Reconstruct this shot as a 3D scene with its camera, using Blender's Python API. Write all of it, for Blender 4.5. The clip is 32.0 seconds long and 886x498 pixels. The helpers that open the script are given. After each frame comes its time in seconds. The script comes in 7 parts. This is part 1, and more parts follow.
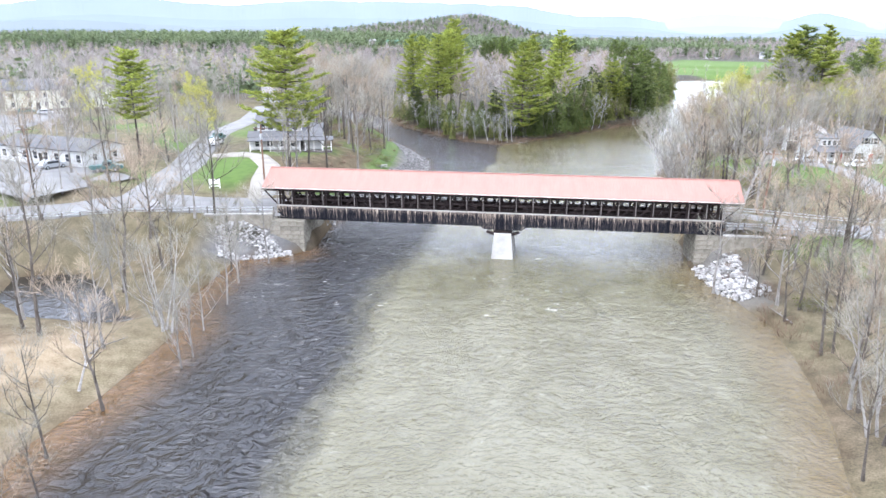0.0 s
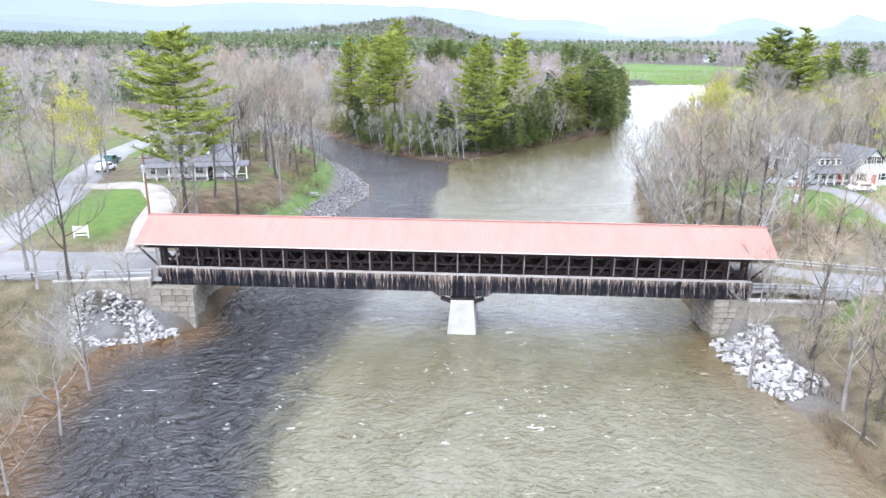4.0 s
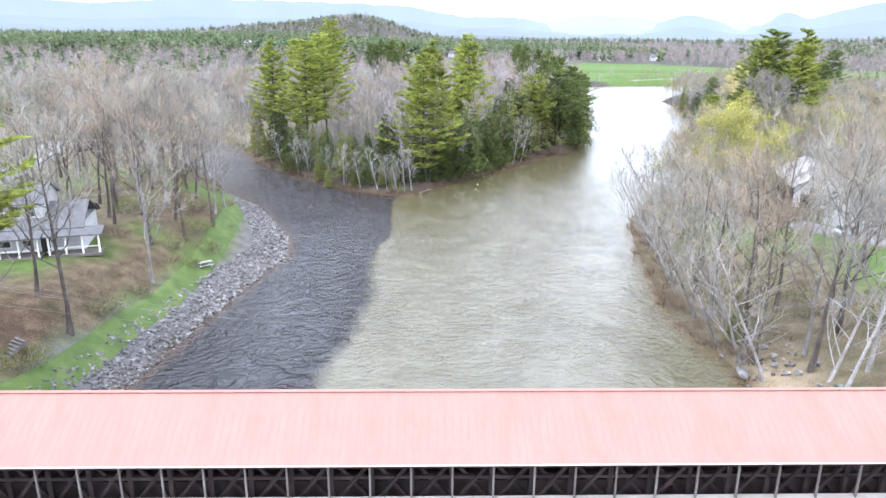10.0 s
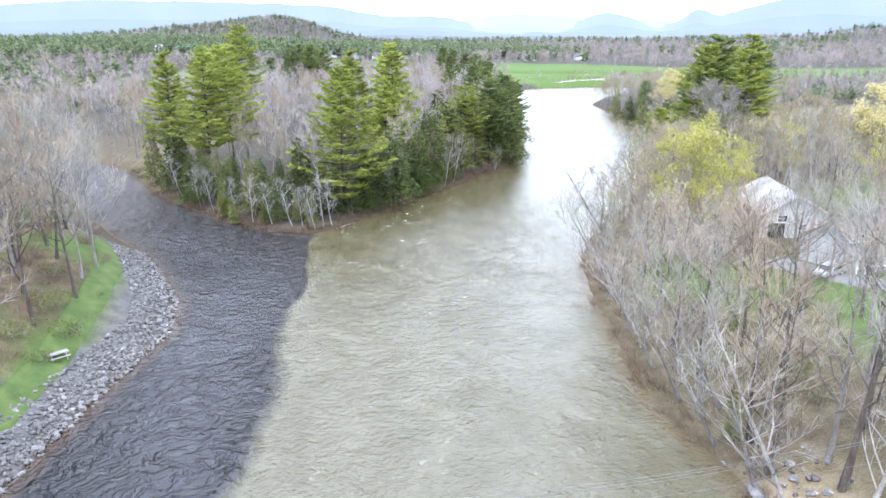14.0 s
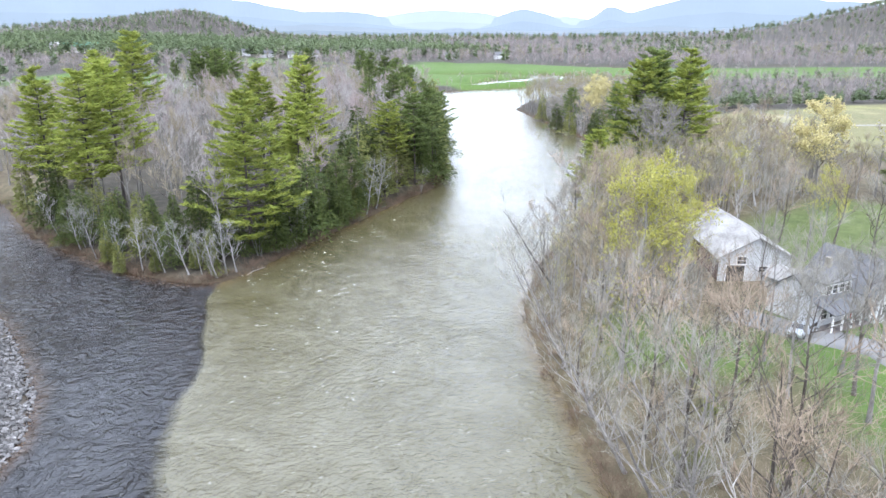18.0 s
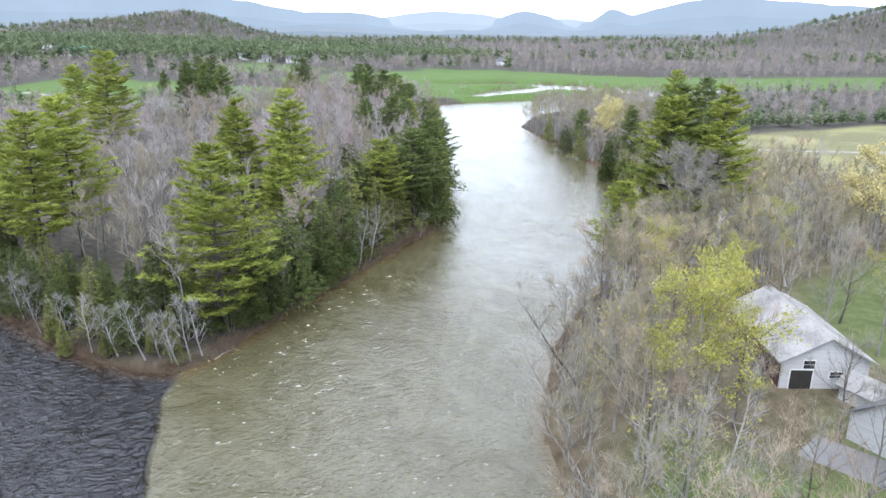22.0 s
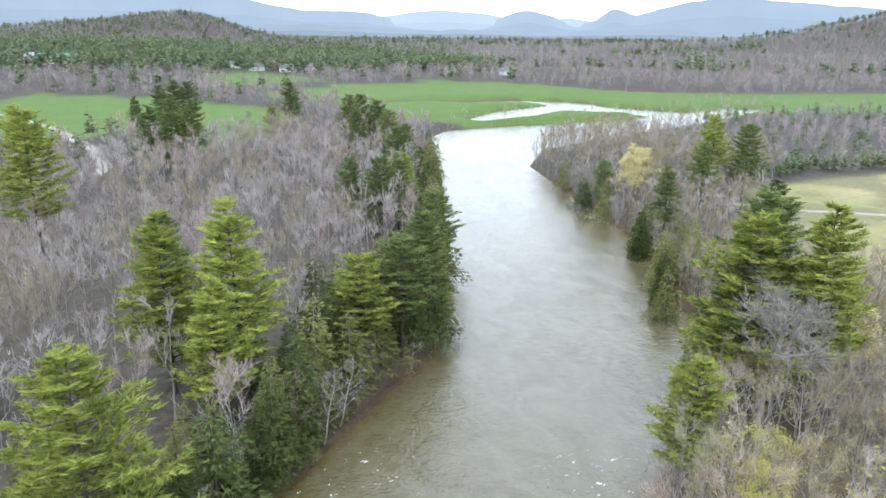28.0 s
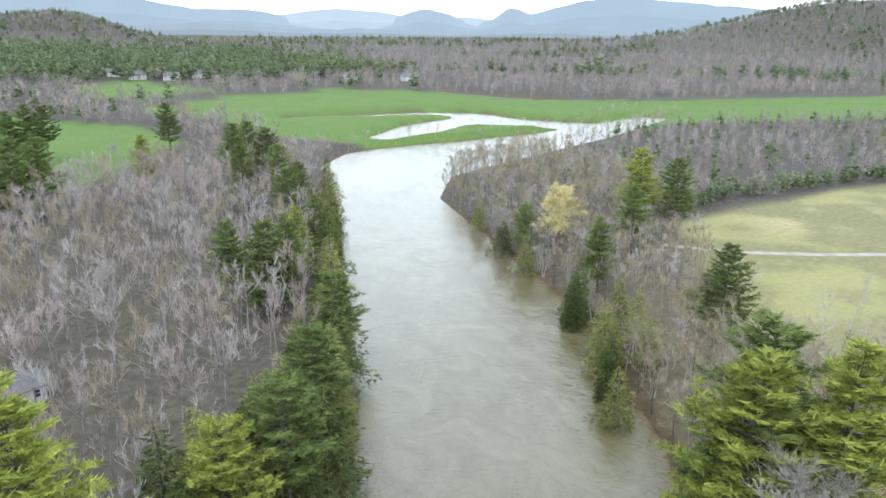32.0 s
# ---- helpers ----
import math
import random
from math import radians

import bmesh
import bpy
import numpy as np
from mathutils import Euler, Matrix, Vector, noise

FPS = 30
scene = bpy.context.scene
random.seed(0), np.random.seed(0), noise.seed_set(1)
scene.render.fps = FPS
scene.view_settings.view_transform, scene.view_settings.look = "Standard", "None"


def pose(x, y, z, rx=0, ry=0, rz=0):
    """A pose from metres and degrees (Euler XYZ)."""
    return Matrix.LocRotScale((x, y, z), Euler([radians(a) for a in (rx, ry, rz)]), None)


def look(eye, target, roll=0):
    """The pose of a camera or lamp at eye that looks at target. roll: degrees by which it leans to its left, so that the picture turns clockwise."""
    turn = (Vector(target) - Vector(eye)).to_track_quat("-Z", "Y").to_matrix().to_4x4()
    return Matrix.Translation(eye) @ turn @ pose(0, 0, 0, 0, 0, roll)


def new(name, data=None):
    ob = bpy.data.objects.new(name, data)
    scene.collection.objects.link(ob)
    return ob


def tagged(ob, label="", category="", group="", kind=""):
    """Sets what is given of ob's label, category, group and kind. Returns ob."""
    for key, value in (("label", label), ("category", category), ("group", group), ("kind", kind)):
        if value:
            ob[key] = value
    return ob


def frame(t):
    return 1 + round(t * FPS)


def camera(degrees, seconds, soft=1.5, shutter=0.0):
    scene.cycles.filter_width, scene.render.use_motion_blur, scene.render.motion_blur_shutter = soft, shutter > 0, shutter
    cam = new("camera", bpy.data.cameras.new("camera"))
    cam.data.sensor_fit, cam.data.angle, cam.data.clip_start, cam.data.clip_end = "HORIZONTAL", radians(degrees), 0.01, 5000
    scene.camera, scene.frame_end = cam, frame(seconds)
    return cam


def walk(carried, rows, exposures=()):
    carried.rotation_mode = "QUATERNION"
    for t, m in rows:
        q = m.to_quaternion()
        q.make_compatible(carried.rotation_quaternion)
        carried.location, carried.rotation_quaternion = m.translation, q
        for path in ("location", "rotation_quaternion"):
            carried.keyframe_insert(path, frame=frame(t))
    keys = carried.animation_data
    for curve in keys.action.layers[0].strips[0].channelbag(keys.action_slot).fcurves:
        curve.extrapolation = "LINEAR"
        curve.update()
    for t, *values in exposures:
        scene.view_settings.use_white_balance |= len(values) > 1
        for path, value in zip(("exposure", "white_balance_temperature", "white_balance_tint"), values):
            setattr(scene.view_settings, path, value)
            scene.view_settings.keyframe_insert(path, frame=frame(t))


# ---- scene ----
cam = camera(64.9, 32.0)
PATH = [
    (0, (1.42, 0.06, 30.10), (1.392, 1.971, 29.514), 0.20),
    (0.5, (1.33, 3.40, 29.85), (1.311, 5.312, 29.273), 0.68),
    (1, (1.46, 6.87, 29.76), (1.462, 8.782, 29.189), 0.75),
    (1.5, (1.52, 10.25, 29.72), (1.537, 12.169, 29.142), 0.65),
    (2, (1.65, 13.40, 29.73), (1.682, 15.319, 29.150), 0.65),
    (2.5, (1.64, 16.46, 29.88), (1.690, 18.377, 29.298), 0.64),
    (3, (1.85, 19.45, 29.93), (1.919, 21.363, 29.351), 0.55),
    (3.5, (2.07, 22.44, 29.98), (2.157, 24.353, 29.403), 0.46),
    (5.5, (1.98, 35.07, 30.43), (2.188, 36.970, 29.839), 0.35),
    (6, (2.26, 38.08, 30.28), (2.466, 39.982, 29.696), 0.30),
    (6.5, (2.60, 41.04, 30.23), (2.829, 42.936, 29.646), 0.22),
    (7, (2.89, 43.90, 30.23), (3.119, 45.795, 29.641), 0.21),
    (7.5, (3.13, 46.73, 30.31), (3.361, 48.624, 29.726), 0.26),
    (8, (3.33, 49.50, 30.54), (3.564, 51.396, 29.947), 0.35),
    (8.5, (3.63, 52.38, 30.66), (3.867, 54.280, 30.074), 0.40),
    (9, (4.08, 55.44, 30.74), (4.313, 57.333, 30.156), 0.32),
    (9.5, (4.47, 58.26, 31.09), (4.718, 60.160, 30.502), 0.27),
    (10, (4.85, 60.91, 31.56), (5.119, 62.801, 30.976), 0.31),
    (10.5, (5.31, 63.44, 31.95), (5.602, 65.328, 31.368), 0.26),
    (11, (5.81, 65.88, 32.27), (6.129, 67.766, 31.682), 0.14),
    (11.5, (6.30, 68.26, 32.52), (6.648, 70.145, 31.940), 0.01),
    (12, (6.77, 70.58, 32.77), (7.145, 72.454, 32.187), -0.10),
    (12.5, (7.22, 72.85, 33.03), (7.628, 74.715, 32.447), -0.18),
    (13, (7.65, 75.13, 33.25), (8.081, 76.989, 32.665), -0.24),
    (13.5, (8.11, 77.35, 33.46), (8.560, 79.214, 32.869), -0.29),
    (14, (8.66, 79.49, 33.64), (9.119, 81.345, 33.054), -0.32),
    (14.5, (9.13, 81.58, 33.81), (9.615, 83.432, 33.227), -0.27),
    (16.5, (10.84, 89.46, 35.36), (11.444, 91.272, 34.771), -0.13),
    (17, (11.51, 91.02, 35.90), (12.133, 92.830, 35.310), -0.16),
    (17.5, (12.11, 92.84, 36.43), (12.757, 94.633, 35.837), -0.13),
    (18, (12.92, 95.02, 36.99), (13.583, 96.807, 36.392), -0.08),
    (18.5, (13.66, 97.44, 37.53), (14.330, 99.231, 36.934), 0.03),
    (19, (14.25, 99.79, 38.07), (14.929, 101.575, 37.478), 0.12),
    (19.5, (14.95, 101.91, 38.73), (15.621, 103.694, 38.129), 0.14),
    (20, (15.65, 103.94, 39.47), (16.324, 105.723, 38.874), 0.20),
    (20.5, (16.36, 106.04, 40.24), (17.035, 107.829, 39.645), 0.30),
    (21, (17.11, 108.11, 41.03), (17.786, 109.898, 40.435), 0.29),
    (21.5, (18.04, 110.45, 41.74), (18.712, 112.238, 41.144), 0.28),
    (22, (19.17, 113.16, 42.43), (19.836, 114.951, 41.832), 0.31),
    (22.5, (20.30, 116.16, 43.23), (20.968, 117.951, 42.632), 0.38),
    (23, (21.36, 119.14, 44.03), (22.021, 120.931, 43.425), 0.39),
    (23.5, (22.44, 122.10, 44.96), (23.108, 123.891, 44.363), 0.36),
    (24, (23.70, 125.27, 45.97), (24.365, 127.057, 45.374), 0.32),
    (24.5, (24.98, 128.44, 47.02), (25.640, 130.225, 46.419), 0.35),
    (25, (26.08, 131.43, 48.11), (26.748, 133.221, 47.507), 0.45),
    (25.5, (27.07, 134.25, 49.19), (27.738, 136.043, 48.588), 0.46),
    (26, (27.99, 136.82, 50.31), (28.659, 138.603, 49.705), 0.56),
    (26.5, (29.18, 140.31, 51.24), (29.850, 142.097, 50.638), 0.65),
    (28.5, (35.05, 154.27, 55.15), (35.714, 156.060, 54.543), 0.54),
    (29, (36.73, 157.92, 56.06), (37.395, 159.704, 55.452), 0.48),
    (29.5, (38.37, 161.62, 56.99), (39.069, 163.391, 56.390), 0.49),
    (30, (39.96, 165.24, 57.99), (40.712, 166.992, 57.389), 0.48),
    (30.5, (41.37, 168.92, 58.84), (42.176, 170.647, 58.242), 0.52),
    (31, (42.84, 172.61, 59.69), (43.687, 174.314, 59.090), 0.54),
    (31.5, (44.49, 176.29, 60.55), (45.370, 177.980, 59.946), 0.51),
    (32, (46.28, 179.96, 61.58), (47.183, 181.641, 60.971), 0.51),
]

EXPOSURES = [(0, 2.15, 5830, 14), (3, 2.15, 5800, 15), (9, 2.08, 5770, 15), (14, 2.08, 5650, 14), (17, 2.01, 5680, 14), (19, 1.71, 5770, 12), (23, 1.57, 5790, 12), (29, 1.56, 5800, 9), (32, 1.5, 5920, 7)]
walk(cam, [(t, look(eye, target, roll)) for t, eye, target, roll in PATH], EXPOSURES)

# ---- daylight: a bright overcast spring sky ----
world = bpy.data.worlds.new("overcast_sky")
scene.world = world
world.use_nodes = True
wn, wl = world.node_tree.nodes, world.node_tree.links
wn.clear()
sky = wn.new("ShaderNodeTexSky")
sky.sky_type, sky.sun_disc = "NISHITA", False
sky.sun_elevation, sky.sun_rotation = radians(58), radians(216)
sky.air_density, sky.dust_density, sky.ozone_density = 1.0, 2.5, 1.0
cloud_noise = wn.new("ShaderNodeTexNoise")
cloud_noise.inputs["Scale"].default_value = 2.2
cloud_noise.inputs["Detail"].default_value = 5.0
cloud_ramp = wn.new("ShaderNodeValToRGB")
cloud_ramp.color_ramp.elements[0].position = 0.3
cloud_ramp.color_ramp.elements[0].color = (8.2, 8.7, 9.4, 1)
cloud_ramp.color_ramp.elements[1].position = 0.7
cloud_ramp.color_ramp.elements[1].color = (11.0, 11.2, 11.4, 1)
sky_mix = wn.new("ShaderNodeMix")
sky_mix.data_type = "RGBA"
sky_mix.inputs["Factor"].default_value = 0.75
background = wn.new("ShaderNodeBackground")
background.inputs["Strength"].default_value = 0.115
world_out = wn.new("ShaderNodeOutputWorld")
wl.new(cloud_noise.outputs["Fac"], cloud_ramp.inputs["Fac"])
wl.new(sky.outputs["Color"], sky_mix.inputs["A"])
wl.new(cloud_ramp.outputs["Color"], sky_mix.inputs["B"])
wl.new(sky_mix.outputs["Result"], background.inputs["Color"])
wl.new(background.outputs["Background"], world_out.inputs["Surface"])

sun_data = bpy.data.lights.new("sun", "SUN")
sun_data.energy, sun_data.angle, sun_data.color = 0.7, radians(30), (1.0, 0.98, 0.95)
sun = new("sun", sun_data)
sun.matrix_world = look((-110, -150, 300), (0, 0, 0))

# ---- mountains far behind, their blue haze painted in as a glow ----
def haze_glow_material(name, colour, strength):
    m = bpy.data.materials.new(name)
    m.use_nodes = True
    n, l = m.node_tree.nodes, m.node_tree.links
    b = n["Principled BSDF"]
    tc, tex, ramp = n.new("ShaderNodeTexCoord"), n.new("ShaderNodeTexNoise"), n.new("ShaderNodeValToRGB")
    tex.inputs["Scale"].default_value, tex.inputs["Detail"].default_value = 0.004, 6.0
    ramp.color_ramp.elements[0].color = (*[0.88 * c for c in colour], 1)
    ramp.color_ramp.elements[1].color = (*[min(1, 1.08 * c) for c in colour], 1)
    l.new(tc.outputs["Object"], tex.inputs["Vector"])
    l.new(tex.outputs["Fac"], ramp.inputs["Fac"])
    # distance haze is painted as emission over a near-black base
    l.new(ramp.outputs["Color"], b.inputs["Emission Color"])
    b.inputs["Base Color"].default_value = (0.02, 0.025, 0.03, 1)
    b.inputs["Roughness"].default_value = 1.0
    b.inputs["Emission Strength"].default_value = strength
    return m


def mountains(name, radius, peaks, base, rough, seed, mat, label):
    """A ridge round the horizon: peaks are (azimuth, rise, width) in degrees."""
    bm = bmesh.new()
    rows = []
    for i in range(0, 521):
        az = -60 + 170 * i / 520
        e = base + sum(r * math.exp(-((az - a) / w) ** 2) for a, r, w in peaks)
        e += rough * (noise.noise((az * 0.45, seed, 0)) + 0.5 * noise.noise((az * 1.3, seed, 3)) + 0.25 * noise.noise((az * 3.7, seed, 7)))
        x, y = radius * math.sin(radians(az)), radius * math.cos(radians(az))
        top = 40 + radius * math.tan(radians(max(e, -0.3)))
        rows.append([bm.verts.new((x * k, y * k, z)) for k, z in ((0.96, -20), (0.975, top * 0.55), (1.0, top), (1.01, -20))])
    for a, b in zip(rows, rows[1:]):
        for k in range(3):
            bm.faces.new((a[k], b[k], b[k + 1], a[k + 1]))
    me = bpy.data.meshes.new(name)
    bm.to_mesh(me)
    bm.free()
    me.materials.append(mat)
    return tagged(new(name, me), label, "mountains", kind="structure")


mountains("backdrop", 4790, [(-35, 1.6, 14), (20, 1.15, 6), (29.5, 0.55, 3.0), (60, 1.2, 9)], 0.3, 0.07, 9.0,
          haze_glow_material("palest_haze_glow", (0.188, 0.216, 0.238), 1.0), "farthest mountains, haze painted as palest blue glow")
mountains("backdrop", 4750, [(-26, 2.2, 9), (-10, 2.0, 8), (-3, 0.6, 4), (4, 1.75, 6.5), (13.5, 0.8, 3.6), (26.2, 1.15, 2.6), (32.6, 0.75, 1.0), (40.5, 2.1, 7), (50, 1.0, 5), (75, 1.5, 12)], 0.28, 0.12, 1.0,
          haze_glow_material("blue_haze_glow", (0.138, 0.168, 0.194), 1.0), "mountains on the horizon, haze painted as pale blue glow")
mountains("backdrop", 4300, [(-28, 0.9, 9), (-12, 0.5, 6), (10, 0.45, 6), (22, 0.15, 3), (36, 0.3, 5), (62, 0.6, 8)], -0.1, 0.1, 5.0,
          haze_glow_material("ridge_haze_glow", (0.105, 0.126, 0.142), 1.0), "wooded ridge before the mountains, haze painted as blue-grey glow")

# ---- mesh helpers ----
def mesh_from(name, verts, tris, mats=(), mat_index=None, smooth=False):
    """A triangle mesh from numpy arrays."""
    me = bpy.data.meshes.new(name)
    verts, tris = np.asarray(verts, np.float32).reshape(-1, 3), np.asarray(tris, np.int32).reshape(-1, 3)
    n = len(tris)
    me.vertices.add(len(verts))
    me.vertices.foreach_set("co", verts.ravel())
    me.loops.add(3 * n)
    me.loops.foreach_set("vertex_index", tris.ravel())
    me.polygons.add(n)
    me.polygons.foreach_set("loop_start", np.arange(0, 3 * n, 3, dtype=np.int32))
    me.polygons.foreach_set("loop_total", np.full(n, 3, np.int32))
    me.polygons.foreach_set("use_smooth", np.full(n, smooth))
    if mat_index is not None:
        me.polygons.foreach_set("material_index", np.asarray(mat_index, np.int32))
    for m in mats:
        me.materials.append(m)
    me.update(calc_edges=True)
    return me


def bm_mesh(name, bm, mat, smooth=False):
    me = bpy.data.meshes.new(name)
    for f in bm.faces:
        f.smooth = smooth
    bm.normal_update()
    bm.to_mesh(me)
    bm.free()
    me.materials.append(mat)
    return me


def part(name, bm, mat, parent=None, label="", smooth=False):
    """Links a bmesh (or a finished mesh) as one object under a thing or a part."""
    me = bm if isinstance(bm, bpy.types.Mesh) else bm_mesh(name, bm, mat, smooth)
    ob = new(name, me)
    if parent is not None:
        ob.parent = parent
    return tagged(ob, label)


def thing(name, m, label, category, group="", kind=""):
    ob = new(name)
    ob.empty_display_size = 0.3
    ob.matrix_world = m
    return tagged(ob, label, category, group, kind)


def add_box(bm, x0, x1, y0, y1, z0, z1, bevel=0.0):
    r = bmesh.ops.create_cube(bm, size=1.0, matrix=Matrix.Translation(((x0 + x1) / 2, (y0 + y1) / 2, (z0 + z1) / 2)) @ Matrix.Diagonal((x1 - x0, y1 - y0, z1 - z0, 1)))
    if bevel:
        edges = list({e for v in r["verts"] for e in v.link_edges})
        bmesh.ops.bevel(bm, geom=edges, offset=bevel, segments=1, affect="EDGES")
    return bm


def box(x0, x1, y0, y1, z0, z1, bevel=0.0):
    return add_box(bmesh.new(), x0, x1, y0, y1, z0, z1, bevel)


def add_beam(bm, a, b, w, h, up=(0, 0, 1)):
    """A square timber from a to b."""
    a, b = Vector(a), Vector(b)
    d = (b - a)
    length = d.length
    d.normalize()
    upv = Vector(up)
    if abs(d.dot(upv)) > 0.98:
        upv = Vector((0, 1, 0))
    side = d.cross(upv).normalized()
    upv = side.cross(d).normalized()
    m = Matrix((side, d, upv)).transposed().to_4x4()
    m.translation = (a + b) / 2
    bmesh.ops.create_cube(bm, size=1.0, matrix=m @ Matrix.Diagonal((w, length, h, 1)))
    return bm


def beam(a, b, w, h, up=(0, 0, 1)):
    return add_beam(bmesh.new(), a, b, w, h, up)


def add_prism(bm, outline, axis, lo, hi):
    """An outline of (p, q) pushed along an axis: 'x' takes (y, z), 'y' takes (x, z), 'z' takes (x, y)."""
    def at(p, q, r):
        return {"x": (r, p, q), "y": (p, r, q), "z": (p, q, r)}[axis]
    a = [bm.verts.new(at(p, q, lo)) for p, q in outline]
    b = [bm.verts.new(at(p, q, hi)) for p, q in outline]
    n = len(outline)
    bm.faces.new(a)
    bm.faces.new(b[::-1])
    for i in range(n):
        bm.faces.new((a[i], b[i], b[(i + 1) % n], a[(i + 1) % n]))
    bmesh.ops.recalc_face_normals(bm, faces=bm.faces)
    return bm


def prism(outline, axis, lo, hi):
    return add_prism(bmesh.new(), outline, axis, lo, hi)


def add_cyl(bm, p, r0, r1, z0, z1, sides=8):
    m = Matrix.Translation((p[0], p[1], (z0 + z1) / 2))
    bmesh.ops.create_cone(bm, cap_ends=True, segments=sides, radius1=r0, radius2=r1, depth=z1 - z0, matrix=m)
    return bm


def cyl(p, r0, r1, z0, z1, sides=8):
    return add_cyl(bmesh.new(), p, r0, r1, z0, z1, sides)


# ---- material helper ----
def material(name, colours, scale=1.0, rough=0.8, bump=0.2, bump_scale=8.0, metallic=0.0, vary=0.0, detail=4.0,
             stretch=(1, 1, 1), island=False, spec=0.3, fine=0.35, coords="Object"):
    """A procedural surface: two noises at different sizes mix the colours, a fine one gives relief; each object may vary a little."""
    m = bpy.data.materials.new(name)
    m.use_nodes = True
    n, l = m.node_tree.nodes, m.node_tree.links
    b = n["Principled BSDF"]
    tc, mp = n.new("ShaderNodeTexCoord"), n.new("ShaderNodeMapping")
    mp.inputs["Scale"].default_value = stretch
    l.new(tc.outputs[coords], mp.inputs["Vector"])
    big, small = n.new("ShaderNodeTexNoise"), n.new("ShaderNodeTexNoise")
    big.inputs["Scale"].default_value, big.inputs["Detail"].default_value = scale, detail
    small.inputs["Scale"].default_value, small.inputs["Detail"].default_value = bump_scale, 3.0
    l.new(mp.outputs["Vector"], big.inputs["Vector"])
    l.new(mp.outputs["Vector"], small.inputs["Vector"])
    blend = n.new("ShaderNodeMix")
    blend.inputs["Factor"].default_value = fine
    l.new(big.outputs["Fac"], blend.inputs["A"])
    l.new(small.outputs["Fac"], blend.inputs["B"])
    ramp = n.new("ShaderNodeValToRGB")
    while len(ramp.color_ramp.elements) < len(colours):
        ramp.color_ramp.elements.new(0.5)
    for i, c in enumerate(colours):
        ramp.color_ramp.elements[i].position = 0.3 + 0.4 * i / max(1, len(colours) - 1)
        ramp.color_ramp.elements[i].color = (*c, 1)
    l.new(blend.outputs["Result"], ramp.inputs["Fac"])
    out = ramp.outputs["Color"]
    if vary:
        hsv = n.new("ShaderNodeHueSaturation")
        if island:
            src = n.new("ShaderNodeNewGeometry").outputs["Random Per Island"]
        else:
            src = n.new("ShaderNodeObjectInfo").outputs["Random"]
        rng = n.new("ShaderNodeMapRange")
        rng.inputs["To Min"].default_value, rng.inputs["To Max"].default_value = 1 - vary, 1 + vary
        l.new(src, rng.inputs["Value"])
        l.new(rng.outputs["Result"], hsv.inputs["Value"])
        l.new(out, hsv.inputs["Color"])
        out = hsv.outputs["Color"]
    l.new(out, b.inputs["Base Color"])
    b.inputs["Roughness"].default_value, b.inputs["Metallic"].default_value = rough, metallic
    b.inputs["Specular IOR Level"].default_value = spec
    if bump:
        bn = n.new("ShaderNodeBump")
        bn.inputs["Strength"].default_value = bump
        bn.inputs["Distance"].default_value = 0.05
        l.new(small.outputs["Fac"], bn.inputs["Height"])
        l.new(bn.outputs["Normal"], b.inputs["Normal"])
    return m

# ---- plan of the rivers (water's edge, metres) ----
LEFT_SHORE = [(-30, -80), (-33, 20), (-31, 45), (-28.6, 55), (-27.5, 67), (-30, 75), (-29, 88), (-28.5, 93), (-23.5, 93.8), (-20.6, 96.6),
              (-19.9, 105), (-17.5, 118), (-15.5, 126.5), (-12.2, 138), (-8.7, 150), (-4.7, 162), (-5.2, 172), (-8.5, 183.5), (-13, 197),
              (-19, 207), (-26, 222), (-35, 245), (-50, 275), (-78, 310), (-125, 340)]
ISLAND_SHORE = [(-135, 360), (-85, 332), (-50, 308), (-28, 276), (-17.4, 244.3), (-10, 230), (-2, 217), (4.5, 208.6), (9.7, 203.4), (15.6, 200.6),
                (21.8, 205.6), (32, 216.8), (45, 229.6), (61, 246.2), (68.5, 252), (73.5, 264), (83.5, 284), (89.5, 304), (98, 331),
                (107, 359), (118, 384), (138, 452), (146, 484)]
FAR_SHORE = [(146, 484), (169, 512), (195, 519), (218, 521), (245, 522), (300, 530), (420, 566), (430, 550), (320, 494), (250, 466), (190, 440), (166, 406)]
RIGHT_SHORE = [(160, 377), (153, 340), (149, 321), (144.5, 301), (137, 281), (129, 263), (121, 246), (111, 232), (95, 219), (78, 205), (64, 190), (54.5, 175),
               (50, 162), (47, 150), (44, 140), (42, 131), (42.6, 122), (42, 115), (38, 107), (36.2, 99), (35.4, 91.5), (34.2, 87), (34.5, 80), (36, 71), (34.5, 61),
               (32.5, 51), (29, 42), (28, 20), (26, -80)]
LOOP = [(173, 651), (205, 659), (258, 659), (300, 647), (322, 627), (324, 597), (345, 567), (384, 535), (330, 531), (300, 555),
        (280, 571), (266, 571), (240, 554), (202, 540), (198, 555), (238, 593), (272, 607), (292, 615), (288, 627), (250, 641), (205, 647)]
POND = [(-55, 86), (-47, 85.5), (-42, 80), (-37, 73.5), (-33.8, 71.6), (-35, 69.6), (-41, 70.5), (-46.5, 71.5), (-53, 77)]
FAR_STREAM = [(380, 805), (390, 805), (396, 755), (425, 690), (500, 668), (640, 640), (640, 634), (490, 660), (412, 682), (384, 752)]
RIVER = LEFT_SHORE + ISLAND_SHORE + FAR_SHORE[1:] + RIGHT_SHORE


def inside(px, py, poly):
    out = np.zeros(px.shape, bool)
    n = len(poly)
    for i in range(n):
        (x0, y0), (x1, y1) = poly[i], poly[(i + 1) % n]
        if y0 == y1:
            continue
        hit = ((y0 > py) != (y1 > py)) & (px < (x1 - x0) * (py - y0) / (y1 - y0) + x0)
        out ^= hit
    return out


